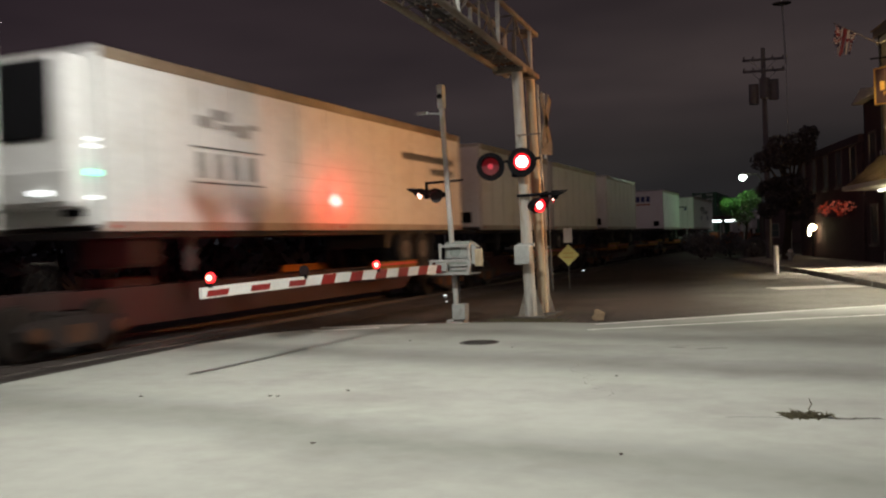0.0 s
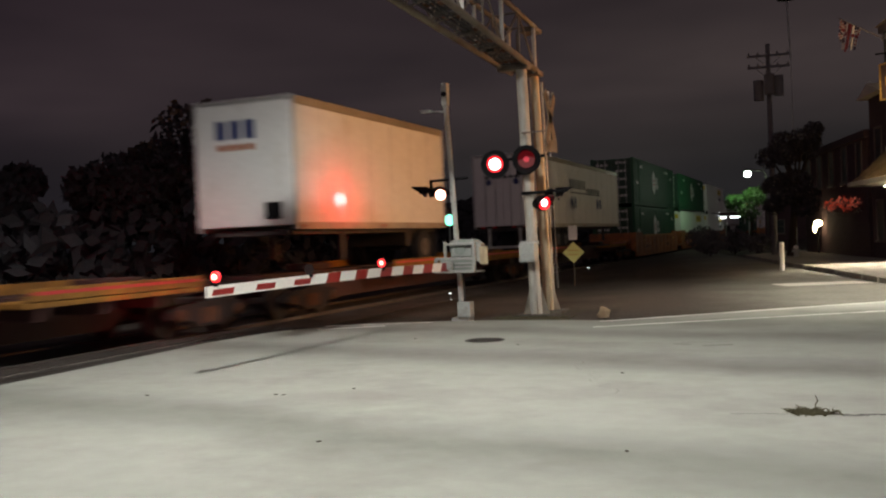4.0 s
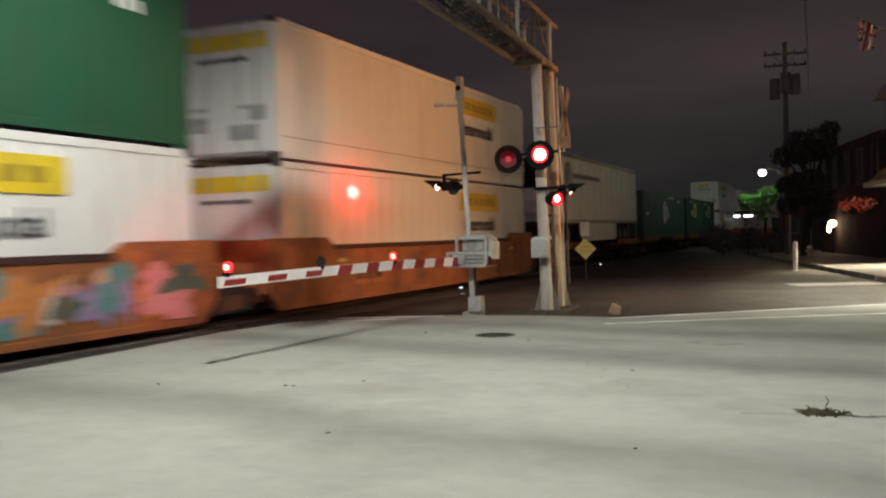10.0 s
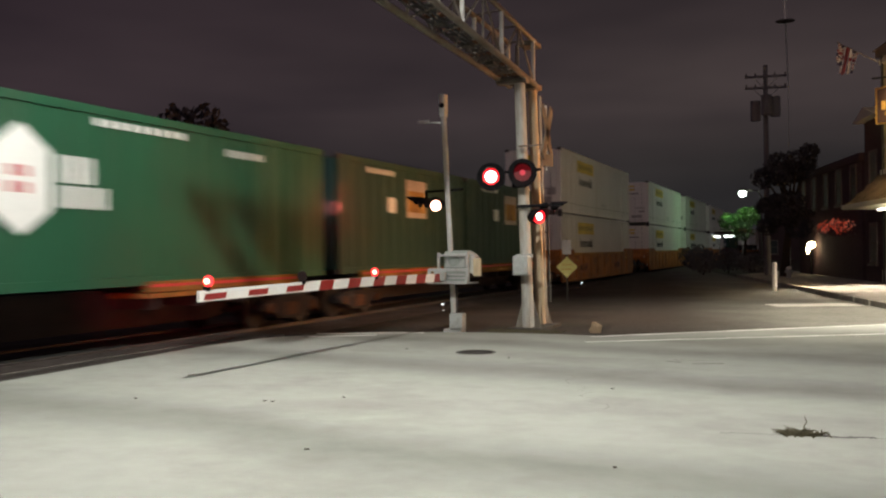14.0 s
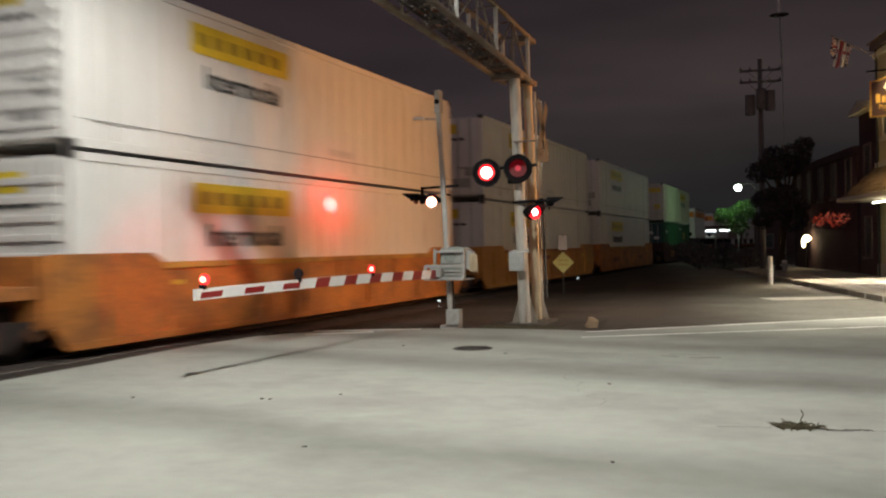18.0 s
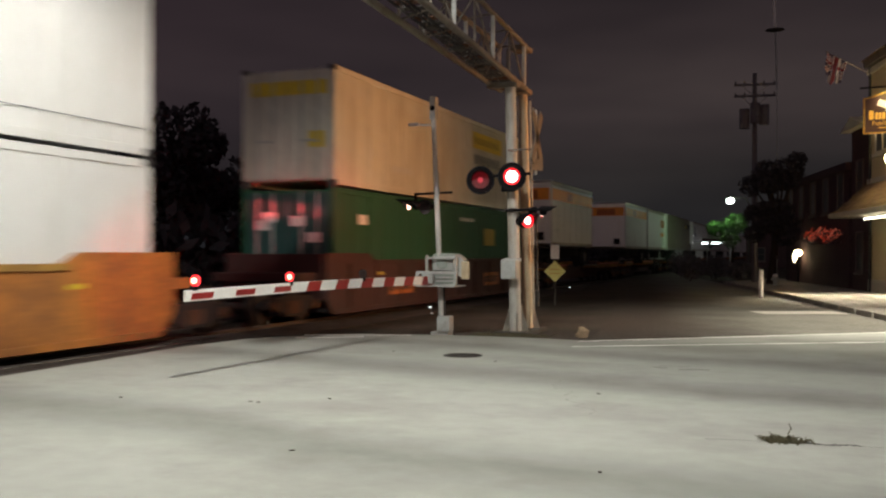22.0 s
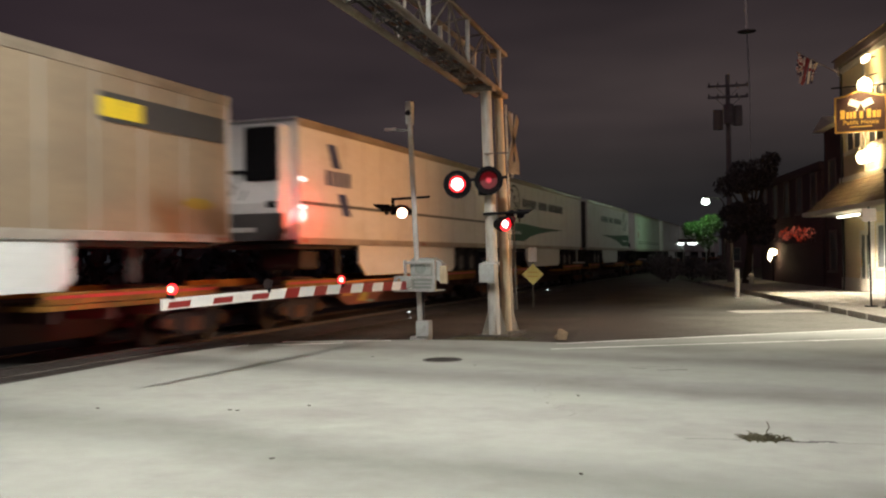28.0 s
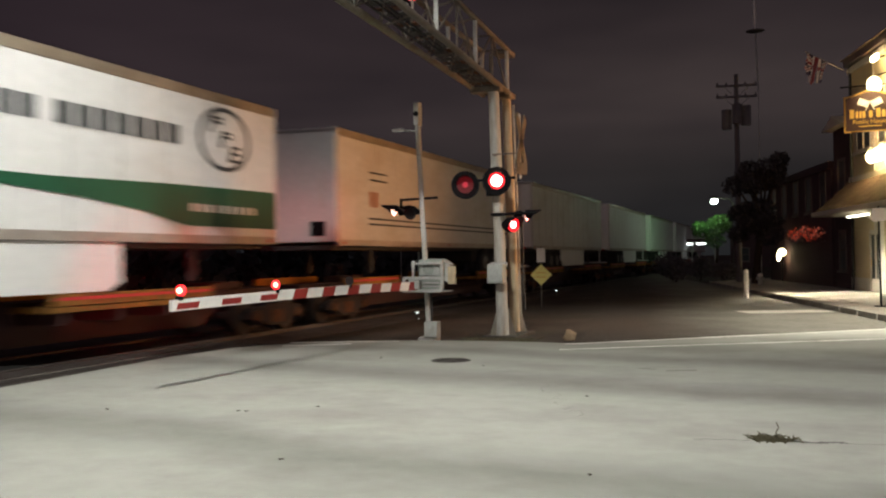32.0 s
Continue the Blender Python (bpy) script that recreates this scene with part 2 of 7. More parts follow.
M = {
    "concrete": mat("concrete", (0.37, 0.375, 0.335), 0.85, 0, 0.11, 0.7, 0.10, 70, dirt=(0.22, 0.21, 0.19), dirt_at=0.60, stretch=(0.85, 1.0, 1)),
    "old_concrete": mat("old_concrete", (0.30, 0.28, 0.24), 0.9, 0, 0.35, 2.0, 0.4, 40, dirt=(0.14, 0.12, 0.10)),
    "pale_patch": mat("pale_patch", (0.52, 0.50, 0.44), 0.85, 0, 0.2, 2.0, 0.2, 50),
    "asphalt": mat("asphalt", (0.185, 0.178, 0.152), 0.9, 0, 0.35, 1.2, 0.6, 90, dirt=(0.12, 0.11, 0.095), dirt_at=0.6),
    "dirt": mat("dirt", (0.055, 0.043, 0.036), 0.95, 0, 0.5, 1.5, 0.9, 25, dirt=(0.036, 0.042, 0.026)),
    "ballast": mat("ballast", (0.08, 0.066, 0.06), 0.95, 0, 0.6, 6, 1.0, 18, dirt=(0.10, 0.075, 0.065)),
    "tar": mat("tar", (0.025, 0.024, 0.022), 0.6, 0, 0.3, 8, 0.4, 60),
    "white_paint": mat("white_paint", (0.82, 0.81, 0.76), 0.6, 0, 0.2, 3, 0.15, 60, dirt=(0.5, 0.48, 0.44), dirt_at=0.66),
    "worn_paint": mat("worn_paint", (0.80, 0.79, 0.73), 0.7, 0, 0.25, 3, 0.15, 60, dirt=(0.42, 0.41, 0.37), dirt_at=0.58),
    "arm_white": mat("arm_white", (0.80, 0.79, 0.75), 0.4, 0, 0.1, 3),
    "arm_red": mat("arm_red", (0.29, 0.017, 0.016), 0.4, 0, 0.2, 3),
    "galv": mat("galvanised", (0.42, 0.43, 0.41), 0.6, 0.1, 0.3, 4, 0.15, 50, dirt=(0.28, 0.24, 0.19), dirt_at=0.64),
    "truss_paint": mat("truss_paint", (0.17, 0.15, 0.125), 0.65, 0.05, 0.4, 4, 0.2, 40, dirt=(0.12, 0.08, 0.05), dirt_at=0.55),
    "alu_paint": mat("aluminium_paint", (0.38, 0.35, 0.29), 0.6, 0.05, 0.35, 3, 0.2, 40, dirt=(0.26, 0.17, 0.09), dirt_at=0.58, stretch=(1, 1, 0.25)),
    "housing_green": mat("housing_green", (0.26, 0.30, 0.27), 0.5, 0.1, 0.25, 5, dirt=(0.16, 0.16, 0.14)),
    "pale_paint": mat("pale_paint", (0.40, 0.39, 0.35), 0.6, 0.0, 0.3, 3, 0.2, 40, dirt=(0.30, 0.22, 0.13), dirt_at=0.60, stretch=(1, 1, 0.2)),
    "cream_paint": mat("cream_paint", (0.50, 0.41, 0.27), 0.6, 0.0, 0.3, 3, 0.2, 40, dirt=(0.30, 0.17, 0.08), dirt_at=0.6, stretch=(1, 1, 0.2)),
    "grey_box": mat("grey_box", (0.38, 0.40, 0.38), 0.5, 0.2, 0.2, 5, dirt=(0.22, 0.2, 0.17)),
    "black": mat("black_paint", (0.008, 0.008, 0.009), 0.9, 0, 0.3, 5),
    "rail_steel": mat("rail_steel", (0.13, 0.11, 0.10), 0.5, 0.6, 0.2, 8),
    "rust": mat("rust", (0.12, 0.055, 0.03), 0.85, 0.1, 0.5, 6, 0.4, 60, dirt=(0.05, 0.03, 0.02)),
    "tie": mat("tie_wood", (0.06, 0.045, 0.032), 0.95, 0, 0.5, 5, 0.6, 30),
    "truck": mat("truck_iron", (0.045, 0.036, 0.034), 0.75, 0.3, 0.5, 6, 0.4, 40, dirt=(0.07, 0.04, 0.033)),
    "wheel_steel": mat("wheel_steel", (0.05, 0.042, 0.038), 0.5, 0.7, 0.3, 8),
    "tyre": mat("tyre", (0.04, 0.04, 0.042), 0.85, 0, 0.3, 8),
    "hub": mat("hub", (0.13, 0.115, 0.10), 0.55, 0.3, 0.4, 8, dirt=(0.10, 0.06, 0.05)),
    "trailer_white": mat("trailer_white", (0.72, 0.72, 0.70), 0.58, 0, 0.10, 1.2, dirt=(0.50, 0.46, 0.40), dirt_at=0.68, stretch=(1, 0.5, 1)),
    "trailer_grey": mat("trailer_grey", (0.56, 0.56, 0.54), 0.60, 0, 0.14, 1.2, dirt=(0.40, 0.36, 0.30), dirt_at=0.62, stretch=(1, 0.5, 1)),
    "trailer_alu": mat("trailer_aluminium", (0.31, 0.24, 0.165), 0.5, 0.25, 0.15, 1.2, dirt=(0.20, 0.165, 0.125), dirt_at=0.60, stretch=(1, 0.5, 1)),
    "container_white": mat("container_white", (0.71, 0.70, 0.67), 0.56, 0, 0.08, 1.4, dirt=(0.50, 0.46, 0.40), dirt_at=0.66, stretch=(1, 1.4, 0.4)),
    "container_cream": mat("container_cream", (0.60, 0.58, 0.49), 0.45, 0, 0.2, 1.4, dirt=(0.36, 0.32, 0.24), dirt_at=0.58, stretch=(1, 1.4, 0.4)),
    "green": mat("container_green", (0.010, 0.080, 0.036), 0.62, 0, 0.2, 1.4, dirt=(0.024, 0.060, 0.030), dirt_at=0.6, stretch=(1, 1.4, 0.4)),
    "dark_green": mat("container_dark_green", (0.016, 0.050, 0.032), 0.62, 0, 0.25, 1.4, dirt=(0.05, 0.07, 0.035)),
    "teal": mat("teal_paint", (0.016, 0.065, 0.06), 0.5, 0, 0.25, 2),
    "roof_rail": mat("roof_rail", (0.34, 0.28, 0.21), 0.45, 0.45, 0.35, 2, dirt=(0.16, 0.11, 0.07)),
    "lower_rail": mat("lower_rail", (0.46, 0.41, 0.36), 0.5, 0.3, 0.3, 2, dirt=(0.22, 0.13, 0.09)),
    "steel_frame": mat("steel_frame", (0.06, 0.055, 0.053), 0.7, 0.2, 0.4, 5),
    "car_orange": mat("car_orange", (0.48, 0.175, 0.035), 0.6, 0, 0.45, 2.6, dirt=(0.13, 0.06, 0.03), dirt_at=0.56, stretch=(1, 0.6, 1)),
    "car_yellow": mat("car_yellow", (0.52, 0.28, 0.05), 0.65, 0, 0.35, 1.6, dirt=(0.14, 0.07, 0.03), dirt_at=0.54),
    "plate_rust": mat("plate_rust", (0.20, 0.06, 0.035), 0.7, 0, 0.35, 2.0, dirt=(0.09, 0.04, 0.028), dirt_at=0.55),
    "car_rust_orange": mat("car_rust_orange", (0.36, 0.115, 0.032), 0.65, 0, 0.5, 2.6, dirt=(0.10, 0.045, 0.028), dirt_at=0.54, stretch=(1, 0.6, 1)),
    "car_ochre": mat("car_ochre", (0.50, 0.235, 0.05), 0.6, 0, 0.25, 1.4, dirt=(0.34, 0.13, 0.035), dirt_at=0.58),
    "car_red": mat("car_red", (0.05, 0.013, 0.011), 0.7, 0, 0.35, 1.6, dirt=(0.03, 0.014, 0.012), dirt_at=0.5),
    "spray_teal": mat("spray_teal", (0.10, 0.22, 0.21), 0.7, 0, 0.4, 3),
    "spray_pale": mat("spray_pale", (0.55, 0.46, 0.40), 0.7, 0, 0.4, 3),
    "spray_peach": mat("spray_peach", (0.52, 0.27, 0.17), 0.7, 0, 0.4, 3),
    "spray_violet": mat("spray_violet", (0.26, 0.19, 0.30), 0.7, 0, 0.4, 3),
    "spray_orange": mat("spray_orange", (0.55, 0.20, 0.05), 0.7, 0, 0.4, 3),
    "spray_pink": mat("spray_pink", (0.55, 0.22, 0.22), 0.7, 0, 0.4, 3),
    "spray_green": mat("spray_green", (0.07, 0.11, 0.08), 0.7, 0, 0.4, 3),
    "spray_black": mat("spray_black", (0.03, 0.028, 0.03), 0.7, 0, 0.3, 3),
    "deck_yellow": mat("deck_yellow", (0.36, 0.17, 0.035), 0.75, 0, 0.45, 1.3, dirt=(0.06, 0.035, 0.022), dirt_at=0.5),
    "yellow": mat("yellow_panel", (0.70, 0.52, 0.03), 0.45, 0, 0.2, 4, dirt=(0.40, 0.30, 0.06)),
    "ink": mat("grey_ink", (0.10, 0.11, 0.11), 0.5, 0, 0.3, 6, dirt=(0.4, 0.4, 0.38), dirt_at=0.6),
    "ink_faded": mat("faded_ink", (0.34, 0.33, 0.32), 0.5, 0, 0.3, 6, dirt=(0.5, 0.48, 0.45), dirt_at=0.6),
    "tail_glow": mat("tail_glow", (1, 1, 1), 0.3, glow=(0.95, 1.0, 1.0), power=1.6),
    "ink_black": mat("black_ink", (0.035, 0.04, 0.045), 0.5, 0, 0.2, 6),
    "ink_blue": mat("blue_ink", (0.03, 0.045, 0.14), 0.5, 0, 0.2, 6),
    "ink_green": mat("green_ink", (0.012, 0.085, 0.042), 0.5, 0, 0.2, 3),
    "ink_olive": mat("olive_ink", (0.34, 0.25, 0.03), 0.5, 0, 0.2, 4),
    "orange": mat("orange_band", (0.75, 0.27, 0.03), 0.45, 0, 0.2, 2, dirt=(0.45, 0.2, 0.05)),
    "ink_orange": mat("orange_ink", (0.36, 0.10, 0.02), 0.5, 0, 0.2, 4),
    "white_ink": mat("white_ink", (0.75, 0.75, 0.72), 0.45, 0, 0.12, 4),
    "rust_ink": mat("rust_ink", (0.20, 0.035, 0.02), 0.6, 0, 0.25, 4),
    "brown_ink": mat("brown_ink", (0.30, 0.12, 0.03), 0.6, 0, 0.25, 4),
    "ink_red": mat("red_ink", (0.45, 0.03, 0.04), 0.5, 0, 0.2, 4),
    "sign_yellow": mat("sign_yellow", (0.85, 0.80, 0.28), 0.5, 0, 0.15, 6, dirt=(0.7, 0.62, 0.25)),
    "lens_red": mat("lens_red", (0.05, 0.002, 0.003), 0.6, glow=(1.0, 0.006, 0.03), power=0.07),
    "glint_red": mat("glint_red", (0.4, 0.02, 0.03), 0.3, glow=(1.0, 0.06, 0.12), power=0.30),
    "bulb_red": mat("bulb_red", (0.9, 0.1, 0.1), 0.2, glow=(1.0, 0.004, 0.014), power=1.9),
    "bulb_core": mat("bulb_core", (1, 0.7, 0.65), 0.2, glow=(1.0, 0.62, 0.52), power=9.0),
    "bulb_hot": mat("bulb_hot", (1, 0.5, 0.3), 0.2, glow=(1.0, 0.34, 0.22), power=6.0),
    "lens_dark": mat("lens_dark", (0.012, 0.004, 0.004), 0.5, 0, 0.2, 8),
    "bulb_pale": mat("bulb_pale", (1, 0.8, 0.65), 0.2, glow=(1.0, 0.46, 0.32), power=7.0),
    "marker_red": mat("marker_red", (0.4, 0.01, 0.01), 0.3, 0, 0.1, 6),
    "green_glow": mat("green_glow", (0.1, 0.6, 0.3), 0.3, glow=(0.22, 1.0, 0.66), power=3.0),
    "sparkle_glow": mat("sparkle_glow", (1, 1, 1), 0.3, glow=(0.8, 0.95, 1.0), power=1.6),
    "lamp_white": mat("lamp_white", (1, 1, 1), 0.3, glow=(0.85, 1.0, 0.92), power=22.0),
    "lamp_warm": mat("lamp_warm", (1, 0.9, 0.7), 0.3, glow=(1.0, 0.78, 0.42), power=16.0),
    "lamp_tube": mat("lamp_tube", (1, 1, 0.9), 0.3, glow=(1.0, 0.95, 0.75), power=5.0),
    "lamp_far": mat("lamp_far", (1, 1, 1), 0.3, glow=(0.9, 1.0, 1.0), power=4.0),
    "pub_wall": mat("pub_wall", (0.62, 0.52, 0.33), 0.85, 0, 0.15, 2, 0.3, 30),
    "pub_trim": mat("pub_trim", (0.60, 0.56, 0.46), 0.6, 0, 0.15, 3),
    "door_dark": mat("door_dark", (0.03, 0.035, 0.03), 0.5, 0, 0.2, 3),
    "shingle": mat("shingle", (0.16, 0.115, 0.075), 0.9, 0, 0.3, 3, 0.4, 30, island=0.25),
    "dark_wall": mat("dark_wall", (0.080, 0.052, 0.055), 0.9, 0, 0.3, 1, 0.3, 20),
    "dark_trim": mat("dark_trim", (0.15, 0.115, 0.105), 0.7, 0, 0.2, 3),
    "glass": mat("window_glass", (0.02, 0.022, 0.025), 0.32, 0, 0.1, 2),
    "sign_board": mat("sign_board", (0.06, 0.028, 0.02), 0.5, 0, 0.2, 4),
    "gold": mat("gold_paint", (0.72, 0.46, 0.10), 0.45, 0.1, 0.2, 4),
    "bark": mat("bark", (0.05, 0.038, 0.028), 0.95, 0, 0.5, 5, 0.8, 25),
    "pole_wood": mat("pole_wood", (0.15, 0.14, 0.15), 0.95, 0, 0.4, 4, 0.5, 30),
    "leaf": mat("leaf", (0.05, 0.10, 0.022), 0.6, 0, 0.4, 3),
    "leaf_dark": mat("leaf_dark", (0.115, 0.11, 0.115), 0.7, 0, 0.4, 3),
    "leaf_black": mat("leaf_black", (0.055, 0.052, 0.058), 0.9, 0, 0.4, 3),
    # these two leaf colours glow in place of light falling on the vine
    "leaf_red": mat("leaf_red", (0.35, 0.06, 0.03), 0.6, glow=(1.0, 0.10, 0.045), power=0.20),
    "leaf_pink": mat("leaf_pink", (0.35, 0.08, 0.05), 0.6, glow=(1.0, 0.22, 0.13), power=0.30),
    "weed": mat("weed", (0.105, 0.094, 0.058), 0.8, 0, 0.4, 6),
    "stone": mat("stone", (0.30, 0.22, 0.14), 0.9, 0, 0.3, 6, 0.5, 20),
    "flag_red": mat("flag_red", (0.26, 0.045, 0.05), 0.8, 0, 0.15, 3),
    "flag_blue": mat("flag_blue", (0.05, 0.04, 0.075), 0.8, 0, 0.15, 3),
    "flag_white": mat("flag_white", (0.60, 0.55, 0.53), 0.8, 0, 0.1, 3),
    "cable": mat("cable", (0.02, 0.02, 0.022), 0.7, 0, 0.2, 5),
    "rust_grey": mat("weathered_steel", (0.18, 0.155, 0.13), 0.8, 0.1, 0.4, 5, 0.2, 40),
    "old_board": mat("old_board", (0.10, 0.088, 0.07), 0.7, 0, 0.3, 6, dirt=(0.2, 0.16, 0.12)),
    "worn_apron": mat("worn_apron", (0.065, 0.055, 0.05), 0.9, 0, 0.4, 2.5, 0.5, 60, dirt=(0.05, 0.04, 0.035), dirt_at=0.5),
    "worn_ring": mat("worn_ring", (0.19, 0.185, 0.16), 0.85, 0, 0.4, 4),
    "tar_worn": mat("worn_tar", (0.13, 0.125, 0.115), 0.8, 0, 0.4, 4),
    "iron": mat("cast_iron", (0.07, 0.064, 0.056), 0.7, 0.4, 0.4, 8, 0.5, 60),
}



def wear_and_falloff(m, lines, depth):
    """Darkens the concrete in bands (y, half width): worn lanes and painted lamp fall-off."""
    nt = m.node_tree
    b = nt.nodes["Principled BSDF"]
    src = b.inputs["Base Color"].links[0].from_socket
    co = nt.nodes.new("ShaderNodeTexCoord")
    sep = nt.nodes.new("ShaderNodeSeparateXYZ")
    nt.links.new(co.outputs["Object"], sep.inputs[0])
    wob = nt.nodes.new("ShaderNodeTexNoise")
    wob.inputs["Scale"].default_value = 0.35
    wob.inputs["Detail"].default_value = 4
    nt.links.new(co.outputs["Object"], wob.inputs["Vector"])
    slope = nt.nodes.new("ShaderNodeMath")
    slope.operation = "MULTIPLY_ADD"
    slope.inputs[1].default_value = 0.16
    nt.links.new(sep.outputs["X"], slope.inputs[0])
    nt.links.new(sep.outputs["Y"], slope.inputs[2])
    at = nt.nodes.new("ShaderNodeMath")
    at.operation = "MULTIPLY_ADD"
    at.inputs[1].default_value = 1.6
    nt.links.new(wob.outputs["Fac"], at.inputs[0])
    nt.links.new(slope.outputs[0], at.inputs[2])
    for y, half in lines:
        off = nt.nodes.new("ShaderNodeMath")
        off.operation = "SUBTRACT"
        off.inputs[1].default_value = y + 0.8
        nt.links.new(at.outputs[0], off.inputs[0])
        ab = nt.nodes.new("ShaderNodeMath")
        ab.operation = "ABSOLUTE"
        nt.links.new(off.outputs[0], ab.inputs[0])
        mr = nt.nodes.new("ShaderNodeMapRange")
        mr.interpolation_type = "SMOOTHSTEP"
        mr.inputs["From Min"].default_value, mr.inputs["From Max"].default_value = 0.0, half
        mr.inputs["To Min"].default_value, mr.inputs["To Max"].default_value = 1 - depth, 1.0
        nt.links.new(ab.outputs[0], mr.inputs[0])
        mul = nt.nodes.new("ShaderNodeMixRGB")
        mul.blend_type = "MULTIPLY"
        mul.inputs[0].default_value = 1
        nt.links.new(src, mul.inputs[1])
        nt.links.new(mr.outputs[0], mul.inputs[2])
        src = mul.outputs[0]
    nt.links.new(src, b.inputs["Base Color"])


def dim_edge(m, dirt, lo, hi, slope):
    """Paints the unlit side into one asphalt edge, dirt-toned, thinning towards its middle."""
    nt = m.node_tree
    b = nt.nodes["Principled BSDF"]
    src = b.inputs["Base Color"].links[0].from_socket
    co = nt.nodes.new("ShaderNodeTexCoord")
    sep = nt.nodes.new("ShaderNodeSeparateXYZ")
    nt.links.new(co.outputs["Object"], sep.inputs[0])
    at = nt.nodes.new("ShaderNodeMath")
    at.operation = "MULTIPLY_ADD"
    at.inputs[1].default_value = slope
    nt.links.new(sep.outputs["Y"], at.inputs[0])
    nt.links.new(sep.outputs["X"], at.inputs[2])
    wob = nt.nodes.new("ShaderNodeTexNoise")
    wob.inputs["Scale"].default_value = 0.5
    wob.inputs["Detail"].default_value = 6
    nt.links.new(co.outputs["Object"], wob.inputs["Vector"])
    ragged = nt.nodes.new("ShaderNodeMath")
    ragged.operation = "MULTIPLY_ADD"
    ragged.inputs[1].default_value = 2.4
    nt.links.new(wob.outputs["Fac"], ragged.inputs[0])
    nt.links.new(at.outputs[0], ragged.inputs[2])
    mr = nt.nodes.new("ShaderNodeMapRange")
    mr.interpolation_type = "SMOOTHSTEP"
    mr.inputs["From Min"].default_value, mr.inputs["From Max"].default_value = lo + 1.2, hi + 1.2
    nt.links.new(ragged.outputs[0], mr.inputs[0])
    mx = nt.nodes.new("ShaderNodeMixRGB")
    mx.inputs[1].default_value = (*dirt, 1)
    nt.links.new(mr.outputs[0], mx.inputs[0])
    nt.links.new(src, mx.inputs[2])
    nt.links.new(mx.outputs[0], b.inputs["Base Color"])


# dim left side of the street, painted into the asphalt's colour
dim_edge(M["asphalt"], (0.052, 0.041, 0.034), 0.5, 4.2, 0.175)
# the last two bands paint in how the near lamp fades
wear_and_falloff(M["concrete"], ((11.2, 1.1), (14.4, 1.0), (6.4, 1.2), (16.4, 2.0), (18.6, 2.2)), 0.32)

# ---- mesh helpers ----


def box(bm, x0, x1, y0, y1, z0, z1, bevel=0.0, turn=None):
    made = bmesh.ops.create_cube(bm, size=1)["verts"]
    bmesh.ops.scale(bm, vec=(abs(x1 - x0), abs(y1 - y0), abs(z1 - z0)), verts=made)
    if turn:
        bmesh.ops.rotate(bm, cent=(0, 0, 0), matrix=turn, verts=made)
    bmesh.ops.translate(bm, vec=((x0 + x1) / 2, (y0 + y1) / 2, (z0 + z1) / 2), verts=made)
    if bevel:
        edges = list({e for v in made for e in v.link_edges})
        bmesh.ops.bevel(bm, geom=edges, offset=bevel, segments=2, affect="EDGES", profile=0.5)


def rod(bm, a, b, r0, r1=None, n=10):
    a, b = Vector(a), Vector(b)
    r1 = r0 if r1 is None else r1
    way = b - a
    turn = way.to_track_quat("Z", "Y").to_matrix().to_4x4()
    m = Matrix.Translation((a + b) / 2) @ turn
    bmesh.ops.create_cone(bm, cap_ends=True, segments=n, radius1=r0, radius2=r1, depth=way.length, matrix=m)


def ball(bm, c, r, sub=2, squash=(1, 1, 1)):
    m = Matrix.Translation(c) @ Matrix.Diagonal((*[r * s for s in squash], 1))
    bmesh.ops.create_icosphere(bm, subdivisions=sub, radius=1, matrix=m)


def prism(bm, outline, z0, z1):
    """A slab with the given outline (x, y), from z0 to z1."""
    low = [bm.verts.new((x, y, z0)) for x, y in outline]
    top = [bm.verts.new((x, y, z1)) for x, y in outline]
    n = len(outline)
    bm.faces.new(top)
    bm.faces.new(low[::-1])
    for i in range(n):
        bm.faces.new((low[i], low[(i + 1) % n], top[(i + 1) % n], top[i]))
    bmesh.ops.recalc_face_normals(bm, faces=bm.faces)


def side_prism(bm, outline, x0, x1):
    """A slab with the given outline (y, z), from x0 to x1."""
    a = [bm.verts.new((x0, y, z)) for y, z in outline]
    b = [bm.verts.new((x1, y, z)) for y, z in outline]
    n = len(outline)
    bm.faces.new(a)
    bm.faces.new(b[::-1])
    for i in range(n):
        bm.faces.new((a[i], b[i], b[(i + 1) % n], a[(i + 1) % n]))
    bmesh.ops.recalc_face_normals(bm, faces=bm.faces)


def mesh_of(bm, name, material, smooth=False):
    me = bpy.data.meshes.new(name)
    bm.to_mesh(me)
    bm.free()
    me.materials.append(M[material])
    if smooth:
        for p in me.polygons:
            p.use_smooth = True
    return me


def part(name, bm, material, parent, label="", smooth=False):
    ob = new(name, mesh_of(bm, name, material, smooth))
    ob.parent = parent
    if label:
        ob["label"] = label
    return ob


def boxes(*rows, bevel=0.0):
    bm = bmesh.new()
    for r in rows:
        box(bm, *r, bevel=bevel)
    return bm


def rods(*rows, n=10):
    bm = bmesh.new()
    for a, b, r in rows:
        rod(bm, a, b, r, n=n)
    return bm


def thing(name, place, label, category, group="", kind="", turn=0):
    ob = new(name)
    ob.matrix_world = pose(*place, 0, 0, turn)
    ob.empty_display_size = 0.2
    return tagged(ob, label, category, group, kind)


def solid(name, bm, material, label, category="", kind="structure", place=(0, 0, 0), smooth=False):
    ob = new(name, mesh_of(bm, name, material, smooth))
    ob.location = place
    return tagged(ob, label, category, "", kind)


# ---- ground, roads, track ----
TX = -11.84                      # the track's centre line
ground = bmesh.new()
prism(ground, [(-1500, -400), (1500, -400), (1500, 2600), (-1500, 2600)], -1.0, -0.06)
solid("ground", ground, "dirt", "dark bare earth and rough grass beside the track", "ground")

